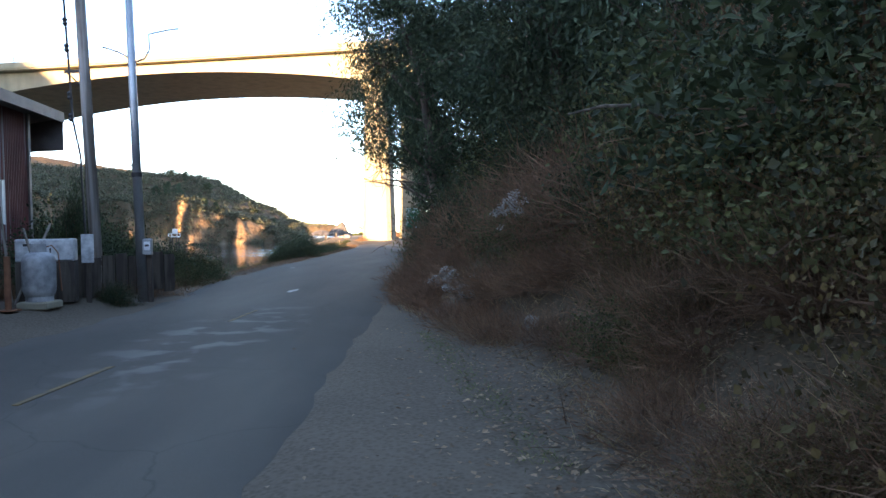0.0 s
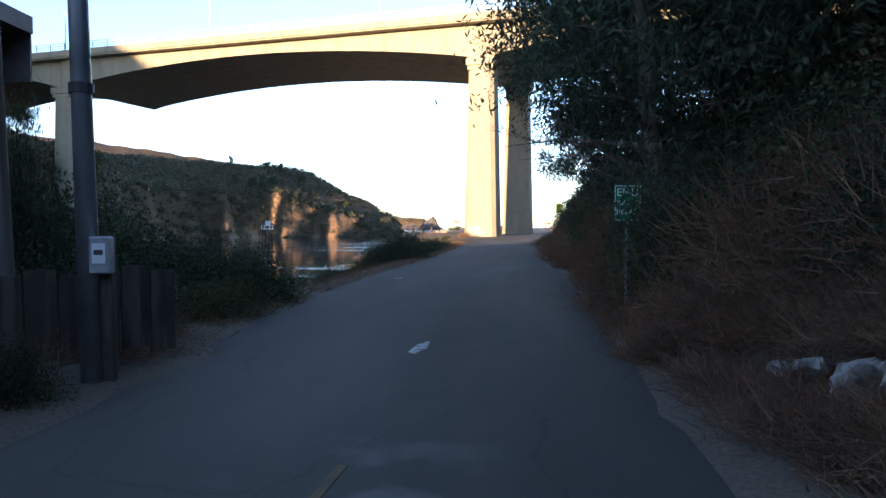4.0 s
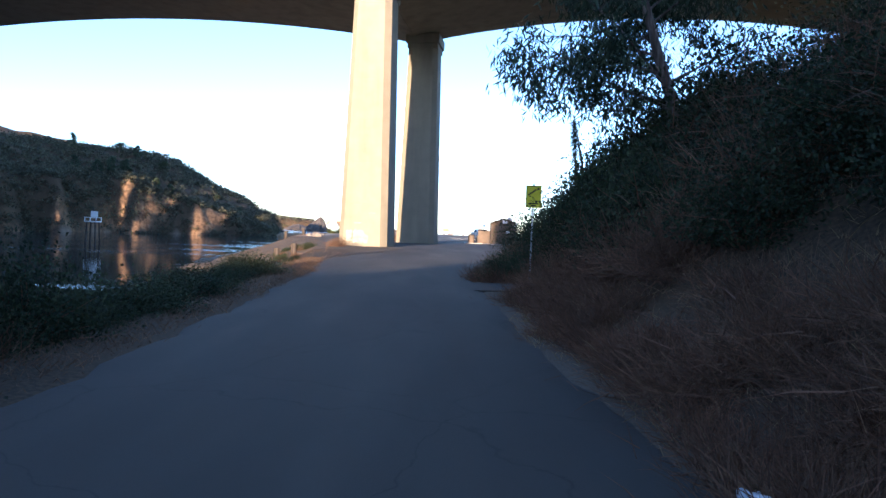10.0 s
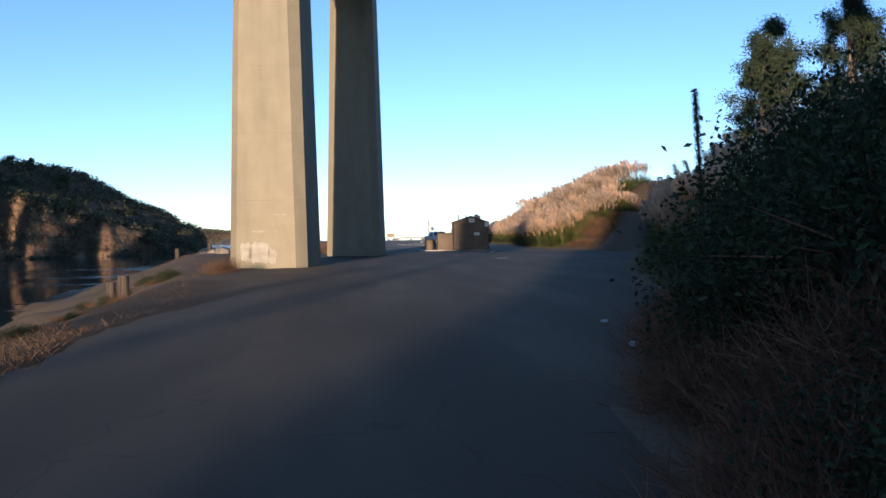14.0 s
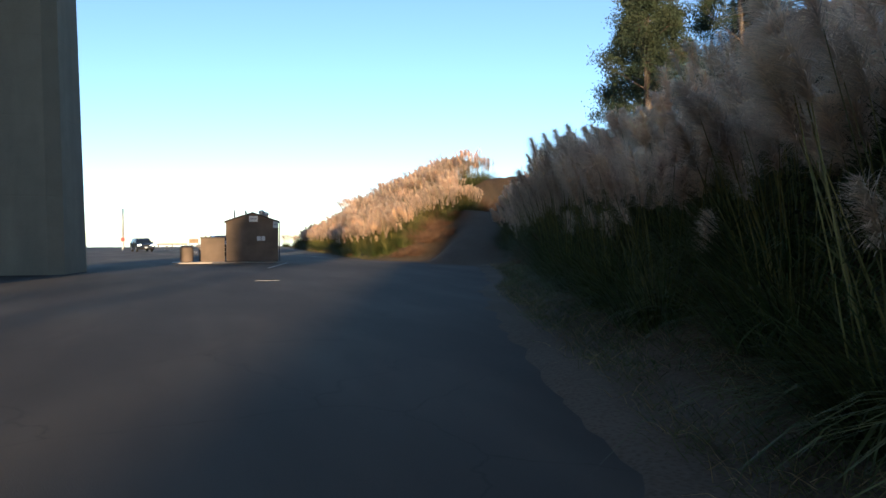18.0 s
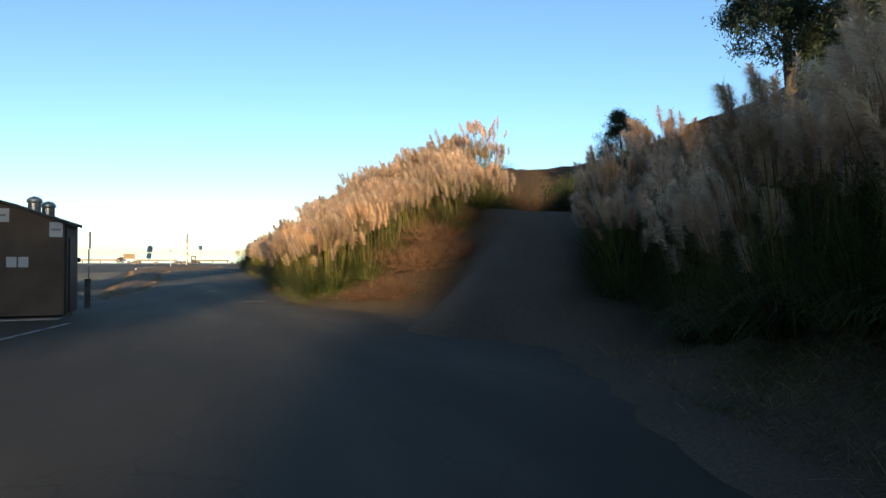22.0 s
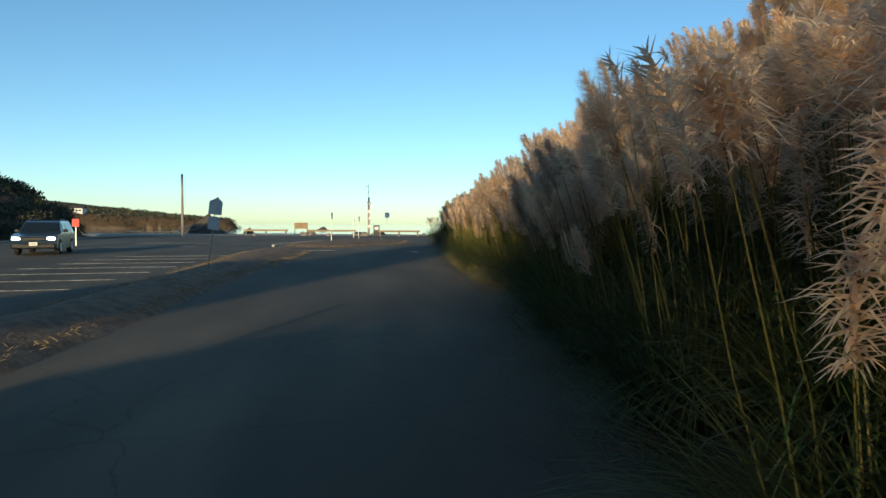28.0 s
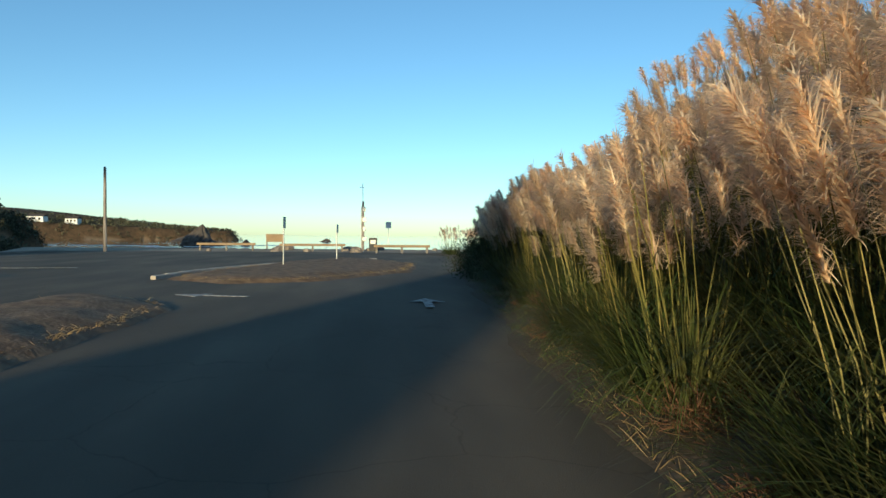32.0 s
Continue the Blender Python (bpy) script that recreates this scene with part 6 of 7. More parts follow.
PAMPAS = [pampas(s, n, h, l, *fine) for s, n, h, l, *fine in (
    (1, 24, 2.7, "tall pampas grass with pink-tan feathery plumes on the slope"), (2, 28, 3.0, "tall pampas grass with pink-tan feathery plumes on the slope"), (3, 22, 2.4, "pampas grass with nodding tan plumes on the slope"),
    (4, 27, 2.8, "dense pampas grass with yellow-green stalks and tan plumes"), (5, 18, 2.1, "low pampas grass with drooping tan plumes"), (6, 30, 3.2, "dense pampas grass with yellow-green stalks and tan plumes"),
    (7, 22, 2.8, "tall pampas grass with pink-tan feathery plumes by the road", 460, 0.016), (8, 26, 3.0, "dense pampas grass with nodding feathery plumes by the road", 460, 0.016))]
FIRST = {}


def plant_pampas(x, y, kind, scale, turn, group):
    z = high(x, y) - 0.05
    m = pose(x, y, z, random.uniform(-4, 4), random.uniform(-4, 4), (turn - 180) * 0.3)
    if kind not in FIRST:
        t = thing("pampas_grass", m, PAMPAS[kind][3], "pampas grass", group)
        for name, me in zip(("tussock", "stalk_cluster", "plume_cluster"), PAMPAS[kind][:3]):
            part(name, me, None, t, {"tussock": "arching green leaves", "stalk_cluster": "yellow-green stalks", "plume_cluster": "feathery tan plumes"}[name])
        FIRST[kind] = t
    else:
        t = copy_thing(FIRST[kind], m)
    t.scale = (scale, scale, scale * random.uniform(0.92, 1.08))
    t["group"] = group


def dirt_track(x, y):
    s, c = track(x, y)
    return abs(c) + 0.13 * min(max(s, 0), 13)


random.seed(21)
count, PLACED = 0, []
# the sunlit mound along the car park
for _ in range(9000):
    y = random.uniform(116.2, 176)
    d = random.uniform(0.6, 24) if random.random() < 0.55 else random.uniform(0.6, 6)
    x = float(col(FOOT, y)) + d
    if dirt_track(x, y) < 3.3 or x > 34.5 or track(x, y)[1] > 0 or (x > 24.5 and y < 131) or (x > 28 and y < 142) or count >= 310 or (d > 15 and y > 152) or (y > 160 and d > 10):
        continue
    if any((q[0] - x) ** 2 + (q[1] - y) ** 2 < (1.0 + 0.03 * d) ** 2 for q in PLACED):
        continue
    PLACED.append((x, y))
    plant_pampas(x, y, random.choice((6, 7, 3)) if d < 2.4 else random.randrange(6), random.uniform(0.64, 0.82) if d < 6 else random.uniform(0.6, 0.75) if x > 19.5 and y < 131 else random.uniform(0.8, 0.95) if y < 124 else random.uniform(0.95, 1.15), random.uniform(0, 360), "pampas grass on the mound")
    count += 1
# tall clumps at the mouth of the dirt track
for x, y in ((16.3, 96.0), (16.9, 97.3), (17.3, 98.7), (17.7, 100.1), (18.2, 101.4), (18.8, 102.8), (19.4, 104.2), (18.3, 97.2), (18.9, 99.0), (19.5, 100.8), (20.2, 102.6), (20.6, 105.4), (19.9, 98.2), (20.8, 100.9), (19.6, 106.4), (20.4, 107.9), (21.3, 109.3), (22.2, 110.6), (22.2, 107.4), (23.1, 109.0), (24.0, 110.8), (22.2, 104.6)):
    PLACED.append((x, y))
    plant_pampas(x, y, random.choice((3, 7, 1, 6)), random.uniform(0.8, 0.98), random.uniform(0, 360), "pampas grass on the shaded slope")
for x, y in ((11.0, 86.2), (11.6, 86.9), (12.2, 86.0), (11.4, 85.2), (12.6, 85.0)):
    PLACED.append((x, y))
    plant_pampas(x, y, random.choice((6, 7)), random.uniform(0.85, 0.98), random.uniform(0, 360), "pampas grass on the shaded slope")
# the shaded slope before it
count = 0
for _ in range(3000):
    y = random.uniform(69.5, 83)
    d = random.expovariate(1 / 3.0) + 1.0
    x = float(col(FOOT, y)) + d
    if d > 9 or dirt_track(x, y) < 3.4 or count >= 80 or any((q[0] - x) ** 2 + (q[1] - y) ** 2 < 1.2 for q in PLACED):
        continue
    PLACED.append((x, y))
    plant_pampas(x, y, random.choice((6, 7, 2)) if d < 3 else random.randrange(6), random.uniform(0.7, 0.9), random.uniform(0, 360), "pampas grass on the shaded slope")
    count += 1
for x, y in ((19, 203), (21.5, 207), (24, 204), (27, 209), (22, 212), (30, 206), (-17.4, 150), (-17.8, 153), (-18.4, 146), (-17, 168)):
    plant_pampas(x, y, random.randrange(6), random.uniform(0.6, 0.8), random.uniform(0, 360), "pampas grass at the beach")


def shrub(seed, size, leaves, length, width, material, twig, n_twigs=60, droop=0.0, flat=0.8, gaps=0.55):
    """An uneven bush: stems from the base, leaves round their ends."""
    random.seed(seed)
    lv, tw = Leaves(), Build()
    tips = []
    for k in range(n_twigs):
        d = rnd_dir(0.05, 1.0)
        r = size * random.uniform(0.55, 1.0) * (1 + 0.3 * noise.noise(d * 2 + Vector((seed, 0, 0))))
        p = Vector((d.x * r, d.y * r, d.z * r * flat))
        mid = p * 0.5 + Vector((random.uniform(-0.1, 0.1) * size, random.uniform(-0.1, 0.1) * size, 0.12 * size))
        tw.tube([Vector((d.x * 0.1, d.y * 0.1, -0.1)), mid, p], [0.012 * size + 0.004, 0.007 * size + 0.003, 0.002], 3, cap=False)
        tips += [(p, d), (mid, d), (mid.lerp(p, 0.6), d)]
    per = max(1, leaves // len(tips))
    for p, d in tips:
        s = size * gaps * 0.42
        for k in range(per):
            q = p + Vector([max(-1.25 * s, min(1.25 * s, random.gauss(0, s))) for _ in range(3)])
            if q.z < -0.05:
                q.z = random.uniform(0, 0.2)
            dd = (rnd_dir() + d * 0.6 - UP * droop).normalized()
            lv.leaf(q, dd, rnd_dir(0.2, 1), length * random.uniform(0.6, 1.3), width * random.uniform(0.7, 1.2))
    return tw.mesh("branchwork", twig), lv.mesh("foliage", material)


DRY_TIP = leafy("dry brush tip", (0.122, 0.072, 0.04), (0.21, 0.13, 0.07), 0.2, 0.4, 0.9)


def twiggy(seed, size, n=1800):
    """A dry brush clump, all thin stems."""
    random.seed(seed)
    lv, fine = Leaves(), Leaves()
    for k in range(n):
        d = rnd_dir(0.1, 1.0)
        p = Vector((random.gauss(0, 0.3), random.gauss(0, 0.3), 0)) * size
        p = p + d * random.uniform(0, 0.55) * size
        (lv if k % 2 else fine).blade(p, (d + rnd_dir() * 0.5).normalized(), rnd_dir(), random.uniform(0.2, 0.5) * size, 0.009 if k % 2 else 0.006, random.uniform(-0.3, 0.5), 2)
    return lv.mesh("brushwood", DRY_TWIG), fine.mesh("dry_foliage", DRY_TIP)


SHRUBS = {
    "bramble": [(shrub(s, 1.0, 8000, 0.042, 0.028, GREEN_LEAF, DRY_TWIG), "green bramble thicket on the bank") for s in (31, 32, 33)],
    "dark_bush": [(shrub(s, 1.0, 9500, 0.05, 0.03, DARK_LEAF, DRY_TWIG, flat=1.0), "dense dark green bush on the bank") for s in (41, 42, 43)],
    "dry_brush": [(twiggy(s, 1.0), "dry brown brush on the bank") for s in (51, 52, 53)],
    "vine_thicket": [(shrub(s, 1.0, 11000, 0.027, 0.022, IVY_LEAF, DRY_TWIG, droop=0.5), "yellowing vine thicket hanging over the bank") for s in (61, 62)],
}
MADE = {}


def plant_shrub(kind, x, y, size, lift=0.0, group="", tall=1.0, label=""):
    if abs(y - 36.9) < 1.0 and -1.6 < x < 0.1:      # room for the spiky plants
        x += 0.9
    n = random.randrange(len(SHRUBS[kind]))
    meshes, text = SHRUBS[kind][n]
    m = pose(x, y, high(x, y) - 0.12 * size + lift, random.uniform(-8, 8), random.uniform(-8, 8), random.uniform(0, 360))
    if (kind, n) not in MADE:
        t = thing(kind, m, text, "bush", group)
        for me in meshes:
            part(me.name.split(".")[0], me, None, t)
        MADE[kind, n] = t
    else:
        t = copy_thing(MADE[kind, n], m)
    t.scale = (size * random.uniform(0.85, 1.2), size * random.uniform(0.85, 1.2), size * tall * random.uniform(0.85, 1.15))
    if group:
        t["group"] = group
    if label:
        t["label"] = label
    return t


random.seed(71)
done = []
# bank at the right of the first stretch
for _ in range(6000):
    y = random.uniform(-2, 52.3)
    d = random.expovariate(1 / 3.2) + (0.35 if y < 9 else 0.05)
    x = float(col(FOOT, y)) + d
    s = 0.6 + min(d, 5) * 0.24 + random.uniform(0, 0.35)
    if d > 13 or len(done) >= 265 or any((q[0] - x) ** 2 + (q[1] - y) ** 2 < (0.42 * max(s, q[2])) ** 2 for q in done):
        continue
    done.append((x, y, s))
    if d < 1.6:
        kind = random.choice(("dry_brush", "dry_brush", "dry_brush", "bramble" if y < 8 else "dry_brush"))
        s *= 0.9
    elif y < 9:
        kind = random.choice(("vine_thicket", "bramble", "vine_thicket", "dry_brush", "dry_brush"))
    elif y < 32:
        kind = random.choice(("dry_brush", "dark_bush", "bramble", "dry_brush"))
    else:
        kind = random.choice(("dry_brush", "dry_brush", "dark_bush", "dry_brush"))
    plant_shrub(kind, x, y, s, group="thicket on the bank")
for k in range(34):
    x, y = random.uniform(1.7, 3.6), random.uniform(0.5, 9.5)
    plant_shrub("dry_brush" if k % 4 else "vine_thicket", x, y, random.uniform(0.45, 0.8), group="thicket on the bank", tall=0.8)
# tall leafy wall near the start and the hedge by the stairs
for x, y, s, k in ((2.9, 2.5, 1.5, "vine_thicket"), (3.4, 5.2, 1.6, "bramble"), (3.2, 8.3, 1.5, "vine_thicket"), (2.4, 11.4, 1.5, "dry_brush"), (3.6, 7.0, 1.7, "vine_thicket"), (3.0, 9.8, 1.6, "dry_brush"), (1.8, 13.4, 1.5, "dry_brush"), (1.2, 15.6, 1.5, "dry_brush"), (2.2, 16.4, 1.8, "bramble"), (0.8, 18.0, 1.5, "dry_brush"), (3.9, 3.9, 1.8, "bramble"), (0.4, 49.2, 1.4, "dark_bush"), (-0.4, 46.6, 0.8, "dry_brush"), (0.6, 50.8, 1.5, "dark_bush"), (0.0, 50.5, 1.0, "dark_bush"), (-0.3, 49.0, 0.8, "dry_brush"), (0.4, 46.4, 1.8, "dark_bush"), (-0.2, 44.4, 1.2, "dry_brush"), (4.6, 6.8, 2.6, "dark_bush"), (4.3, 10.6, 2.4, "bramble"), (3.4, 14.2, 2.1, "dark_bush"),
                   (1.3, 19.5, 1.7, "dark_bush"), (1.9, 22.5, 1.9, "dark_bush"), (2.6, 26, 1.8, "dark_bush"), (-0.2, 22.4, 0.7, "bramble"), (0.3, 47.0, 1.2, "dark_bush"), (0.9, 49.4, 1.3, "dark_bush"), (2.2, 48.6, 2.0, "dark_bush"), (2.6, 51.6, 1.5, "dark_bush"), (3.8, 50.5, 1.9, "dark_bush"), (4.4, 53.2, 1.8, "bramble")):
    plant_shrub(k, x, y, s, group="thicket on the bank", tall=1.15)
for x, y, s, k in ((-1.1, 56.2, 0.9, "dark_bush"), (-0.5, 57.0, 1.1, "dark_bush"), (-1.2, 57.4, 0.8, "dry_brush"), (0.3, 57.6, 1.2, "dark_bush"), (0.6, 58.8, 1.4, "dark_bush"), (0.0, 59.8, 1.1, "dark_bush"), (-0.2, 58.0, 1.0, "dry_brush"), (-0.6, 59.3, 0.9, "dry_brush"), (0.6, 60.4, 1.3, "dark_bush"), (0.9, 58.6, 1.2, "dry_brush"), (1.9, 62.4, 1.4, "dark_bush"), (0.9, 62.0, 0.8, "dry_brush"), (2.0, 60.2, 1.5, "dark_bush"), (2.6, 65.0, 1.0, "dry_brush"),
                   (3.9, 66.6, 1.2, "dark_bush"), (3.4, 63.8, 1.8, "dark_bush"), (5.4, 68.4, 1.6, "dark_bush"), (4.6, 69.6, 0.8, "dry_brush"), (6.4, 71.4, 1.5, "dark_bush"), (8.4, 74.2, 1.6, "dark_bush"), (5.0, 61.0, 2.0, "dark_bush"), (6.2, 66.0, 2.1, "dark_bush"), (7.6, 70.5, 2.0, "dark_bush")):
    plant_shrub(k, x, y, s, group="hedge after the stairs", tall=1.1)
# slope above the shaded pampas and beside the dirt track
for k in range(84):
    y = random.uniform(72, 112) if k % 3 else random.uniform(82, 95)
    x = float(col(FOOT, y)) + (random.uniform(5, 22) if k % 3 else random.uniform(0.7, 7))
    if dirt_track(x, y) < 3.4:
        continue
    plant_shrub(random.choice(("dry_brush", "dry_brush", "dark_bush", "bramble")), x, y, random.uniform(0.8, 1.7), group="brush on the slope")
for x, y, s in ((16.2, 113.9, 1.1), (17.4, 114.6, 1.3), (18.3, 115.8, 1.3), (17.0, 116.2, 1.2), (19.4, 118.2, 1.4), (20.6, 120.2, 1.3), (15.4, 115.0, 0.8), (18.6, 113.6, 0.8), (21.8, 122.6, 1.2), (23.2, 125, 1.2)):
    plant_shrub("dry_brush", x, y, s, group="brush beside the dirt track")
for x, y, s in ((24.6, 117.2, 1.0), (25.6, 116.6, 1.1), (26.4, 118.0, 1.1), (24.4, 114.8, 0.8), (25.4, 113.6, 1.0), (26.8, 115.4, 1.2), (28.2, 118.4, 1.2)):
    plant_shrub("dark_bush", x, y, s, group="brush beside the dirt track")
# dark bushes on the level ground past the crest of the track
for k in range(26):
    q, o = random.uniform(15, 27), random.uniform(-3.2, 4.5)
    o += 0.25 * (q - 12)
    x, y = 16.0 + 0.508 * q + 0.862 * o, 105.0 + 0.862 * q - 0.508 * o
    plant_shrub("dark_bush" if k % 4 else "dry_brush", x, y, random.uniform(1.4, 2.0), group="brush beside the dirt track", tall=1.3)
for x, y, s in ((17.5, 171.0, 1.4), (18.4, 174.0, 1.6), (18.0, 177.0, 1.3), (17.6, 167.0, 1.2), (19.6, 179.4, 1.3)):
    plant_shrub("dark_bush", x, y, s, group="bushes among the pampas", tall=1.3)
for k in range(26):
    q, o = random.uniform(2, 12), random.uniform(2.6, 4.4)
    if k % 3 == 0:
        q, o = random.uniform(9, 13), -random.uniform(2.4, 3.6)
    plant_shrub("dry_brush", 16.0 + 0.508 * q + 0.862 * o, 105.0 + 0.862 * q - 0.508 * o, random.uniform(0.4, 0.9), group="brush beside the dirt track")
# dark tangle among the clutter by the shed
for x, y, s in ((-10.6, 11.4, 0.9), (-10.7, 12.5, 1.0), (-10.4, 13.5, 1.1), (-10.2, 14.5, 1.15), (-9.8, 15.6, 1.2), (-9.5, 14.3, 0.8), (-8.9, 14.7, 0.75), (-8.3, 15.0, 0.7), (-7.1, 14.9, 0.5), (-7.6, 15.3, 0.7), (-7.3, 16.6, 0.7), (-7.5, 17.6, 0.8), (-8.3, 16.6, 1.0)):
    plant_shrub(random.choice(("dark_bush", "dark_bush", "dry_brush")), x, y, s, group="bushes by the shed")
for x, y, s, k in ((0.45, 50.5, 1.25, 2.0), (0.9, 51.4, 1.3, 2.0), (1.1, 50.2, 1.3, 2.2), (-0.5, 50.8, 0.8, 2.3), (-0.3, 20.5, 1.1, 1.75), (-0.05, 22.0, 0.9, 1.6)):
    plant_shrub("dark_bush", x, y, s, group="thicket on the bank", tall=k)
plant_shrub("dark_bush", -10.0, 18.2, 0.62, group="bushes by the shed", tall=5.2, label="slender dark drooping evergreen beside the shed")
for x, y, s in ((-9.9, 18.6, 1.6), (-10.6, 20.4, 1.9), (-11.4, 22.2, 1.9), (-9.4, 20.5, 1.2), (-12.5, 19.5, 2.2), (-9.2, 22.5, 1.0), (-13.0, 23.5, 2.0)):
    plant_shrub("dark_bush", x, y, s, group="bushes by the shed", tall=1.2)
# river bank
for k in range(120):
    y = random.triangular(37.5, 62, 42)
    e = random.uniform(0.4, 5.5) if k % 3 == 0 else random.uniform(0.3, 2.4)
    x = float(col(SHORE, y)) - e
    if k % 8 == 0:
        x, y = random.uniform(-16, -11.5), random.uniform(22, 31)
    plant_shrub(random.choice(("dark_bush", "dark_bush", "dry_brush")), x, y, random.uniform(0.8, 1.4), group="bushes on the river bank", tall=1.05 if y < 44 else 0.65)
for k in range(44):
    y = random.uniform(58, 88)
    plant_shrub(random.choice(("dark_bush", "dry_brush")), float(col(SHORE, y)) - random.uniform(0.2, 5.5), y, random.uniform(0.35, 0.6), group="low scrub on the river bank", tall=0.7)
for x, y, s in ((-8.0, 18.2, 0.8), (-8.6, 19.8, 1.1), (-7.7, 20.6, 0.9), (-9.4, 21.6, 1.3), (-8.2, 22.8, 1.0), (-10.4, 19.4, 1.2), (-9.2, 24.4, 1.1), (-9.0, 17.4, 0.9), (-10.6, 23.5, 1.4), (-12, 21.5, 1.5), (-9.2, 38.6, 0.8), (-9.9, 48.5, 1.0), (-10.4, 51, 1.0)):
    plant_shrub(random.choice(("dark_bush", "bramble")), x, y, s, group="bushes on the river bank")


for x, y, s in [(-7.25, 108.75, 1.1), (-7.18, 115.32, 1.2), (-9.63, 84.09, 0.8), (-9.68, 82.64, 0.7)]:
    plant_shrub("dry_brush", x, y, s, group="bushes at the foot of the columns", tall=1.5)


def yucca(x, y, s, label):
    random.seed(int(x * 31 + y * 7))
    lv = Leaves()
    for k in range(46):
        d = rnd_dir(-0.15, 1)
        lv.blade(Vector((0, 0, random.uniform(0.5, 0.85))) + d * 0.05, d, UP, random.uniform(0.45, 0.65), 0.05, 1.0, 4)
    t = thing("spiky_plant", pose(x, y, high(x, y) + 0.03, 0, 0, 0), label, "plant", "spiky plants on the bank")
    t.scale = (s, s, s)
    part("stem", Build().tube([(0, 0, -0.4), (0, 0, 0.85)], [0.07, 0.05], 8), BARK, t)
    part("foliage", lv.mesh("foliage", YUCCA), None, t)


yucca(-0.98, 36.9, 1.0, "green spiky plant with long narrow leaves on the bank")
yucca(-0.5, 37.6, 0.8, "green spiky plant with long narrow leaves on the bank")


def spire(x, y, h, tilt, label, fat=0.17):
    """A tall dead flower spike, bristling with seed heads."""
    random.seed(int(x * 13 + y))
    lv = Leaves()
    for k in range(2600):
        z = h * (0.25 + 0.75 * random.random())
        d = rnd_dir(-0.1, 0.5)
        lv.blade(Vector((0, 0, z)), d, UP, random.uniform(0.7, 1.1) * fat * (1.2 - 0.4 * z / h), 0.045, 0.5, 2)
    t = thing("flower_spike", pose(x, y, high(x, y), 0, tilt, 0), label, "plant", "flower spikes on the bank")
    part("stem", Build().tube([(0, 0, -0.1), (0, 0, h)], [0.05, 0.01], 6), DRY_TWIG, t)
    part("seed_head", lv.mesh("seed_head", DARK_LEAF), None, t)


for x, y, top, tilt, fat in ((1.4, 57.05, 5.2, -5, 0.27), (2.25, 57.6, 5.6, -13, 0.07), (3.3, 57.6, 5.1, -4, 0.2), (3.9, 60.4, 5.4, -12, 0.08), (4.8, 70.1, 5.05, -4, 0.17)):
    spire(x, y, max(1.2, top - high(x, y)), tilt, "tall dark seed spike on the overgrown bank", fat)


def tree(name, seed, height, spread, leaves, material, leaf, hang, label, conical=False, bare=0.25, lean=(0, 0), low=0.0, clump=0.115):
    """A tapered trunk with limbs and twigs, and a crown of hanging clumps of leaves. Returns its meshes."""
    random.seed(seed)
    wood, lv, tips = Build(), Leaves(), []
    trunk = [Vector((lean[0] * (k / 6) ** 1.4 + 0.12 * math.sin(k * 1.7 + seed), lean[1] * (k / 6) ** 1.4 + 0.12 * math.cos(k * 1.3), height * k / 6 - 0.4)) for k in range(7)]
    wood.tube(trunk, [0.045 * height * (1 - 0.82 * k / 6) * 0.55 for k in range(7)], 9, cap=False)
    for k in range(26):
        t = bare + (1 - bare) * (k + random.random()) / 26
        i = min(5, int(t * 6))
        p = trunk[i].lerp(trunk[i + 1], t * 6 - i)
        reach = spread * ((1.05 - t) * 1.2 + 0.12 if conical else math.sin(math.pi * min(1, (t - bare) / (1 - bare) * 0.8 + 0.22)) * 0.9 + 0.15) * random.uniform(0.7, 1.1)
        d = rnd_dir(0.05, 0.75)
        mid = p + d * reach * 0.55
        end = p + d * reach - UP * 0.1 * reach * hang
        wood.tube([p, mid, end], [0.02 + 0.006 * height * (1 - t), 0.02, 0.006], 5, cap=False)
        for q in range(7):
            s = mid.lerp(end, random.uniform(0.0, 1.0)) + rnd_dir() * reach * 0.28
            wood.tube([mid.lerp(end, 0.4), s], [0.012, 0.003], 3, cap=False)
            tips.append(s)
    tips.append(trunk[-1])
    per = leaves // len(tips)
    for s in tips:
        c = spread * clump
        for k in range(per):
            q = s + Vector((random.gauss(0, c), random.gauss(0, c), random.gauss(-0.15 * hang, c * 0.9)))
            if low and (q.x < -0.9 or name == "gum") and q.z < low:
                continue
            d = (rnd_dir() - UP * hang).normalized()
            lv.leaf(q, d, rnd_dir(), leaf[0] * random.uniform(0.7, 1.3), leaf[1])
    return wood.mesh("trunk", BARK), lv.mesh("crown", material), label


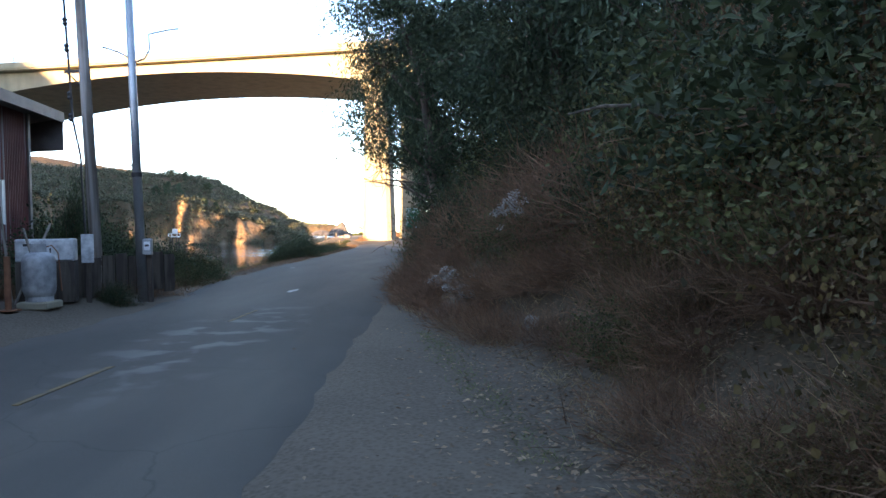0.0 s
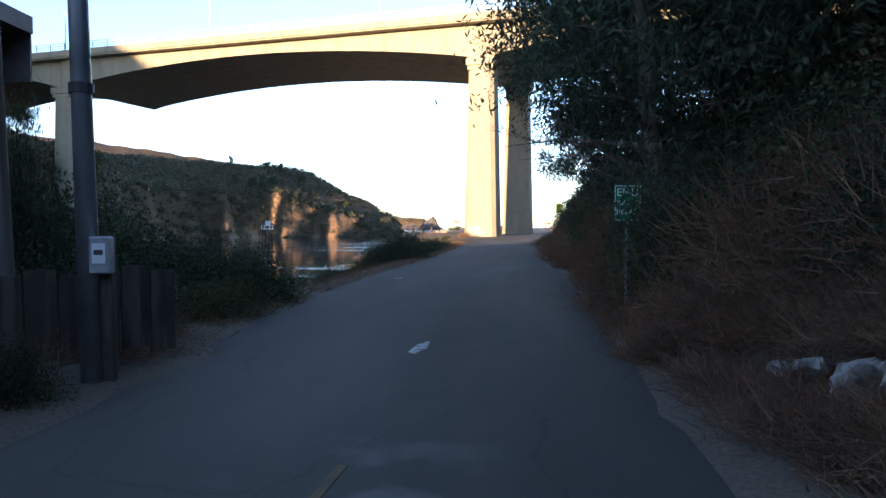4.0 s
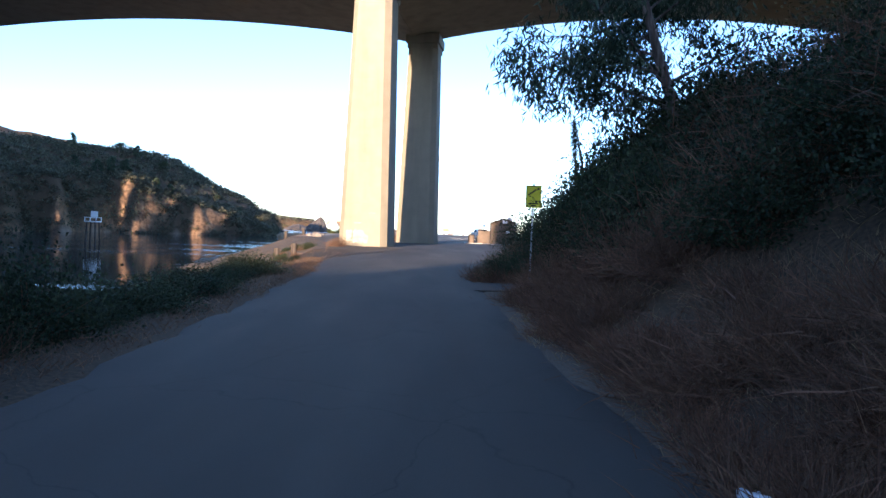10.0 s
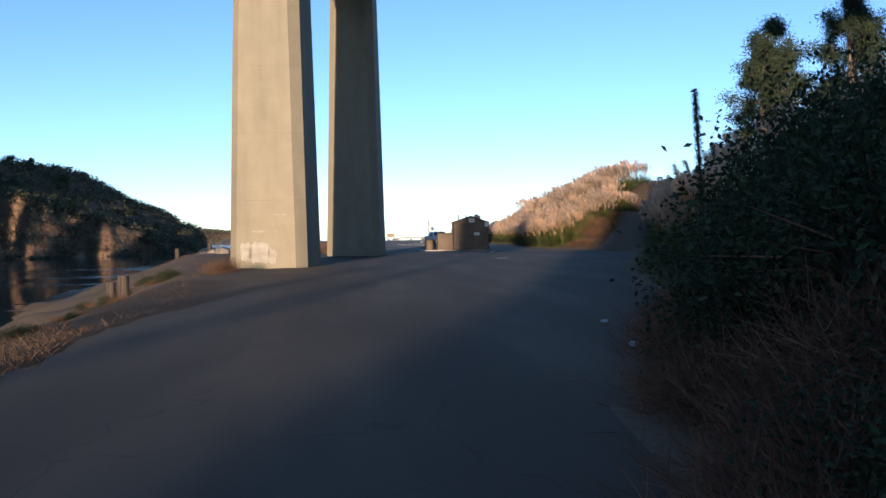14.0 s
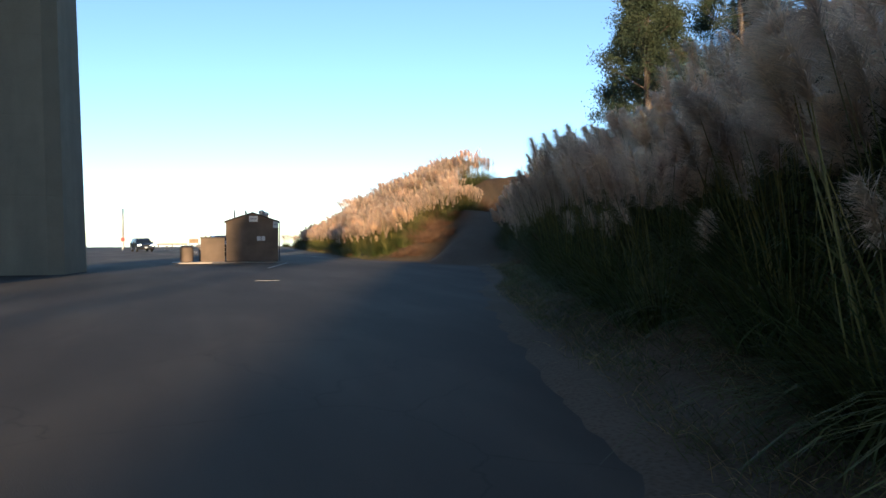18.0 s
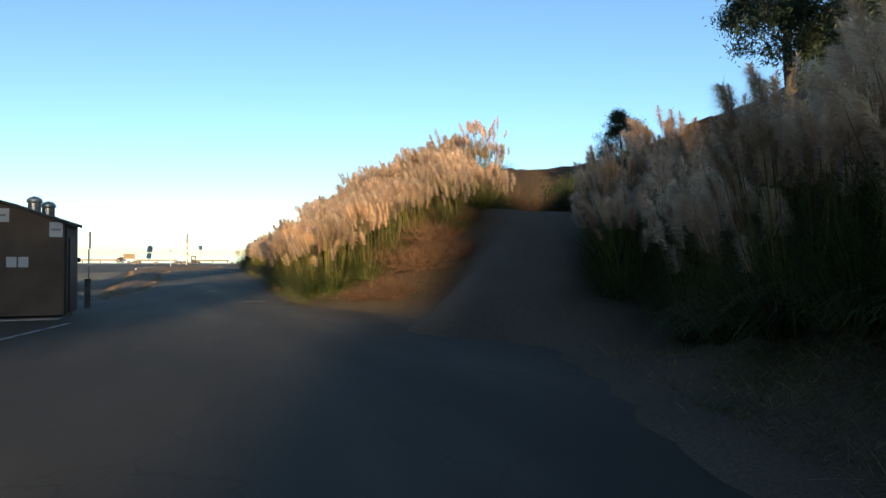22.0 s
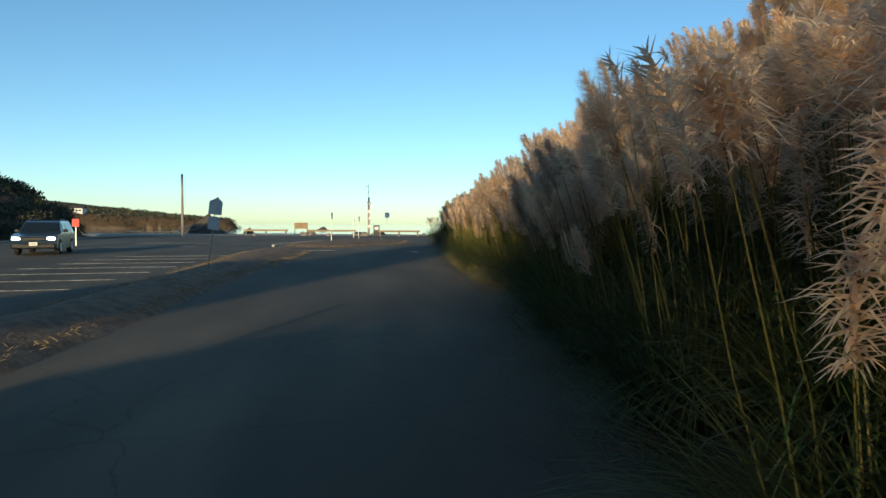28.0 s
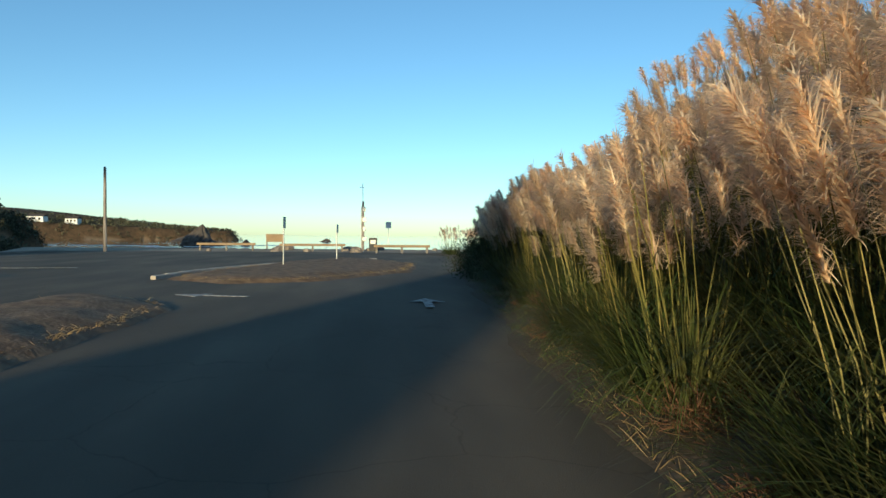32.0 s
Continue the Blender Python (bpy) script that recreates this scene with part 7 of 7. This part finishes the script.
TREES = {
    "gum": tree("gum", 5, 8.0, 3.2, 20000, GUM_LEAF, (0.26, 0.05), 1.1, "gum tree with long hanging leaves over the road", bare=0.12, lean=(-1.8, 0), low=2.0, clump=0.09),
    "gum_low": tree("gum_low", 8, 8.5, 3.2, 34000, GUM_LEAF, (0.16, 0.042), 0.9, "leafy gum tree leaning over the bank", bare=0.1, lean=(-1.4, -0.4), low=2.9),
    "gum_bank": tree("gum_bank", 9, 8.5, 3.4, 24000, GUM_LEAF, (0.19, 0.055), 0.7, "dense leafy gum tree on the bank", bare=0.05, lean=(-0.8, 0.3)),
    "tall": tree("tall", 11, 12.0, 3.3, 30000, GUM_LEAF, (0.2, 0.06), 0.6, "tall gum tree on the hill", bare=0.12, clump=0.09),
    "cone": tree("cone", 14, 8.0, 2.7, 26000, GUM_LEAF, (0.16, 0.07), 0.1, "rounded dark evergreen tree on the hill", bare=0.12),
    "pine": tree("pine", 17, 8.0, 4.2, 9000, DARK_LEAF, (0.32, 0.09), 0.0, "wind-swept pine on the far bank", bare=0.55, lean=(1.5, 0)),
}
STOOD = {}


def plant_tree(kind, x, y, s, turn, group, z=None):
    m = pose(x, y, (high(x, y) if z is None else z) - 0.2, 0, 0, turn)
    if kind not in STOOD:
        t = thing("tree", m, TREES[kind][2], "tree", group)
        part("trunk", TREES[kind][0], None, t)
        part("crown", TREES[kind][1], None, t)
        STOOD[kind] = t
    else:
        t = copy_thing(STOOD[kind], m)
    t.scale = (s, s, s)
    t["group"] = group


for x, y, s, turn, k in ((0.15, 23.0, 1.12, 0, "gum_low"), (0.5, 28.0, 1.1, 8, "gum_low"), (3.4, 18.5, 1.15, 350, "gum_bank"), (2.2, 33.0, 1.2, 30, "gum_bank"), (2.9, 21.5, 1.2, 130, "gum_bank"), (3.2, 25.0, 1.2, 220, "gum_bank"), (5.2, 14.5, 1.2, 340, "gum_bank"), (4.5, 20.0, 1.2, 140, "gum_low"), (1.5, 49.2, 0.84, 0, "gum"), (6.4, 42.0, 1.1, 200, "gum"), (8.5, 47.0, 1.2, 110, "gum"), (9, 33, 1.3, 20, "gum"), (8, 14, 1.3, 300, "gum_low"), (11, 24, 1.4, 70, "gum")):
    plant_tree(k, x, y, s, turn, "gum trees on the bank")
for x, y, s, turn, k in ((27.5, 104.5, 1.0, 0, "tall"), (31.5, 110, 1.15, 80, "tall"), (35.5, 116, 0.95, 170, "tall"), (36, 106, 1.1, 30, "tall"), (40.8, 136.0, 0.74, 0, "cone"), (41, 112, 1.1, 120, "tall"), (45, 120, 1.0, 60, "cone")):
    plant_tree(k, x, y, s, turn, "trees on the hill", high(x, y) - 1.8 if k == "cone" else None)
for x, y, s, turn, k in ((-70, 104, 0.9, 0, "pine"), (-76, 112, 0.8, 120, "pine"), (-74, 99, 0.7, 200, "pine"), (-102, 229.5, 0.55, 20, "cone"), (-97, 232.5, 0.6, 80, "cone"), (-94, 235, 0.66, 140, "cone"), (-91, 237, 0.56, 200, "cone"), (-84, 242, 0.46, 260, "cone"), (-81, 245, 0.5, 300, "cone"), (-109, 242, 0.55, 0, "cone"), (-99, 250, 0.5, 50, "pine"), (-94, 252, 0.55, 130, "cone"), (-88, 256, 0.5, 10, "pine"), (-72, 264, 0.35, 90, "pine"), (-66, 268, 0.3, 40, "cone")):
    plant_tree(k, x, y, s, turn, "trees on the far bank")



def shade_tree(x, y, r, low, top, seed):
    """A tall bare-stemmed tree with a dense narrow crown, unseen, added to block sun."""
    random.seed(seed)
    base = high(x, y)
    t = thing("tree", pose(x, y, base - 0.2), "unseen tall evergreen added behind the road to block the sun", "tree", "trees on the ridge")
    part("trunk", Build().tube([(0, 0, 0), (0.1, 0, (low - base) * 0.5), (0, 0, top - base - 1)], [0.35, 0.28, 0.06], 9), BARK, t)
    lv = Leaves()
    for k in range(5200):
        u = random.random()
        d = rnd_dir(-0.3, 0.3) * r * math.sqrt(random.random()) * min(1, 0.75 + 2 * u, 2.4 * (1.04 - u))
        lv.leaf(Vector((d.x, d.y, low - base + (top - low) * u)), rnd_dir(), rnd_dir(), random.uniform(0.35, 0.6), 0.3)
    part("crown", lv.mesh("crown", GUM_LEAF), None, t)


# crowns set where they throw the car park's shadow bands
shade_tree(-44.8, -48.0, 1.05, 23.2, 27.5, 401)
shade_tree(-42.0, -48.0, 1.8, 23.2, 31.0, 402)

# ---- stuff: scrub on the far cliffs, leaf litter, dry grass ----
random.seed(91)
rng = np.random.default_rng(91)
lv = Leaves()
sx, sy, sw = rng.uniform(-150, -44, 26000), rng.uniform(60, 300, 26000), rng.random(26000)
sf, sq, sz = inside(sx, sy, FAR_BANK), 0.955 * sx - 0.297 * sy, land(sx, sy)[0]
# scrub thinned along the sun slots to keep the cliff patches lit
gap = np.minimum(np.minimum(np.abs(sq + 139) - 0.4, np.abs(sq + 148.2)), np.abs(sq + 152.6))
keep = (sf > 0.3) & (sf < 45) & ((sf < 11) | (sw > 0.6)) & ~((gap < np.where(sy < 203, 2.6, 1.5)) & ((sy < 203) | (sf < 7)) & ((sy < 203) | (sw > 0.1)) & (np.abs(sq + 139) < 2.2)) & ~((gap < 1.2) & (sw > 0.55))
for x, y, z in zip(sx[keep], sy[keep], sz[keep]):
    r = random.uniform(0.7, 1.9)
    for k in range(30):
        d = rnd_dir(-0.1, 1)
        lv.leaf(Vector((x, y, z)) + d * r * random.uniform(0.4, 1.1), (rnd_dir() + d * 0.5).normalized(), rnd_dir(), random.uniform(0.35, 0.75), 0.4)
ob = new("cliff_scrub", lv.mesh("cliff_scrub", SCRUB))
tagged(ob, "dark coastal scrub covering the far cliffs", "scrub", kind="stuff")

# leaf clumps spread to darken the headland, standing in for shade and haze
lv = Leaves()
hx, hy, hw = rng.uniform(-420, -95, 9000), rng.uniform(540, 800, 9000), rng.uniform(0.8, 1.7, 9000)
hg, hz = inside(hx, hy, HEADLAND), land(hx, hy)[0]
for x, y, z, r in zip(*(v[(hg > 0.5) & (hg < 70)] for v in (hx, hy, hz, hw))):
    for k in range(7):
        d = rnd_dir(-0.1, 1)
        lv.leaf(Vector((x, y, z)) + d * r * 0.7, (rnd_dir() + d * 0.5).normalized(), rnd_dir(), r, r * 0.6)
tagged(new("headland_scrub", lv.mesh("headland_scrub", SCRUB)), "dark low scrub added to shade the distant headland", "scrub", kind="stuff")

# dry brush along the very edge of the road, under the hedge and at the foot of the mound
lv = Leaves()
clumps = [(0.1, 0.8, 10.5 + 0.285 * k, 0.34, 0.6) for k in range(148)] + [(0.1, 0.8, 57.0 + 0.18 * k, 0.45, 0.8) for k in range(72)] + [(0.35, 0.9, 124 + 1.35 * k, 0.3, 0.5) for k in range(34)]
clumps = [(float(col(FOOT, y)) + random.uniform(a, c), y, random.uniform(e, f)) for a, c, y, e, f in clumps]
clumps += [(random.uniform(-1.8, 0.5), random.uniform(55.1, 57.6), random.uniform(0.5, 0.85)) for _ in range(26)]
for x, y, r in clumps:
    z = high(x, y)
    for k in range(620):
        d = rnd_dir(0.1, 1.0)
        p = Vector((x + random.gauss(0, 0.3) * r, y + random.gauss(0, 0.3) * r, z - 0.08)) + d * random.uniform(0, 0.6) * r
        lv.blade(p, (d + rnd_dir() * 0.5).normalized(), rnd_dir(), random.uniform(0.25, 0.6) * r, 0.01, random.uniform(-0.3, 0.5), 2)
tagged(new("dry_fringe", lv.mesh("dry_fringe", DRY_TWIG)), "low dry brown brush along the edge of the road", "brush", kind="stuff")

lv = Leaves()
for k in range(11000):
    y = random.triangular(1, 45, 4) if k < 6000 else random.uniform(1, 9)
    x = float(col(FOOT, y)) + (random.gauss(0.35, 0.85) if y < 11 else random.gauss(0.5, 0.35))
    z = max(high(x, y), 0.05 if x < float(col(ROAD_R, y)) else -1)
    d = rnd_dir(-0.1, 0.25)
    lv.leaf(Vector((x, y, z + random.uniform(0.012, 0.05))), d, (UP + rnd_dir() * 0.5).normalized(), random.uniform(0.03, 0.08), random.uniform(0.02, 0.045))
tagged(new("leaf_litter", lv.mesh("leaf_litter", LITTER_LEAF)), "dry fallen leaves along the foot of the bank", "leaf litter", kind="stuff")


def grass(name, spots, material, label, h0, h1, spread, per=7, wide=0.009):
    lv = Leaves()
    flat = np.array(spots)
    for (x, y), z in zip(spots, np.maximum(land(flat[:, 0], flat[:, 1])[0], -3.4)):
        for k in range(per):
            px, py = x + random.gauss(0, spread), y + random.gauss(0, spread)
            d = (UP + rnd_dir(-0.2, 0.4) * 0.8).normalized()
            lv.blade(Vector((px, py, z - 0.02)), d, rnd_dir(), random.uniform(h0, h1), wide, random.uniform(0.2, 1.2), 2)
    tagged(new(name, lv.mesh(name, material)), label, "grass", kind="stuff")


def edge_spots(n, y0, y1, lo, hi):
    out = []
    for k in range(n):
        y = random.uniform(y0, y1)
        out.append((float(col(FOOT, y)) + random.uniform(lo, hi), y))
    return out


grass("verge_grass", [(-0.2 + 0.9 * (10.8 - y) / 5.6 + random.gauss(0, 0.12), y) for y in [random.uniform(4.4, 11.0) for _ in range(420)]], BLADE, "green tufts of grass between two dirt tracks", 0.04, 0.14, 0.06, 6, 0.006)
grass("bank_grass", [(float(col(ROAD_L, y)) - random.expovariate(1 / 0.7) - 0.05, y) for y in [random.uniform(17, 66) for _ in range(2600)]], DRY_TIP, "dry brown grass between the road and the river", 0.05, 0.24, 0.12)
grass("dry_grass", edge_spots(2600, -2, 52, -0.2, 3.0) + edge_spots(1500, 57, 104, -0.1, 2.0) + edge_spots(900, 116, 180, 0.0, 1.6), DRY_BLADE, "dry brown grass along the foot of the bank", 0.12, 0.4, 0.1)
spots = []
for poly in (ISLAND_A, ISLAND_B):
    qx, qy = (rng.uniform(min(p[k] for p in poly), max(p[k] for p in poly), 4200) for k in (0, 1))
    ok = inside(qx, qy, poly) > 0.2
    spots += list(zip(qx[ok].tolist(), qy[ok].tolist()))
lv = Leaves()
for x, y in spots:
    for k in range(9):
        px, py = x + random.gauss(0, 0.1), y + random.gauss(0, 0.1)
        lv.blade(Vector((px, py, 0.12)), (UP + rnd_dir(-0.2, 0.4) * 0.9).normalized(), rnd_dir(), random.uniform(0.06, 0.2), 0.012, random.uniform(0.5, 1.5), 2)
tagged(new("island_grass", lv.mesh("island_grass", DRY_BLADE)), "dry straw-coloured grass on the car park islands", "grass", kind="stuff")
spots = []
for k in range(1500):
    y = random.uniform(20, 130)
    spots.append((float(col(SHORE, y)) + random.uniform(-5, 1.6), y))
weeds = edge_spots(3400, 116, 172, 0.05, 2.0) + edge_spots(2200, 68, 100, 0.0, 1.8)
grass("weeds", weeds, BLADE, "green weeds and low grass at the foot of the pampas", 0.08, 0.36, 0.14, 18, 0.006)
grass("straw", weeds[::9], DRY_BLADE, "straw-coloured dry grass at the foot of the pampas", 0.08, 0.26, 0.14, 6)
grass("bank_grass", spots, DRY_TIP, "dry weeds on the river bank", 0.12, 0.4, 0.12, 5)
lv = Leaves()
for k in range(70):
    y = random.uniform(69, 150)
    x = float(col(FOOT, y)) + random.gauss(-0.2, 0.35)
    a = random.uniform(0, 6.28)
    lv.blade(Vector((x, y, max(0.08, high(x, y) + 0.04))), Vector((math.cos(a), math.sin(a), 0.1)), UP, random.uniform(0.2, 0.7), 0.008, 0.15, 3)
tagged(new("fallen_stalks", lv.mesh("fallen_stalks", DRY_BLADE)), "broken straw-coloured pampas stalks on the road edge", "plant debris", kind="stuff")

# pale seed heads and a bare branch in the thicket by the start
lv = Leaves()
random.seed(301)
for k in range(30):
    c = Vector((1.05 + random.gauss(0, 0.12), 10.4 + random.gauss(0, 0.12), 2.0 + random.gauss(0, 0.1)))
    for q in range(16):
        lv.leaf(c + rnd_dir() * 0.04, rnd_dir(), rnd_dir(), random.uniform(0.03, 0.06), 0.025)
PALE_HEAD = leafy("pale dead flower", (0.26, 0.22, 0.19), (0.38, 0.34, 0.3), 0.2, 0.3, 0.9)
t = thing("dead_flower_head", pose(0, 0, 0), "cluster of pale dead flowers hanging in the thicket", "dead flowers")
part("flower_cluster", lv.mesh("flower_cluster", PALE_HEAD), None, t)
part("stem", Build().tube([(1.5, 10.7, 0.4), (1.3, 10.6, 1.3), (1.08, 10.4, 1.95)], [0.02, 0.014, 0.006], 5), DRY_TWIG, t)
solid("dead_branch", Build().tube([(2.9, 8.7, 3.0), (2.5, 8.45, 3.14), (2.1, 8.6, 3.17), (1.7, 8.9, 3.12)], [0.035, 0.03, 0.022, 0.01], 7), BARK, "bare grey dead branch lying across the thicket", "branch")
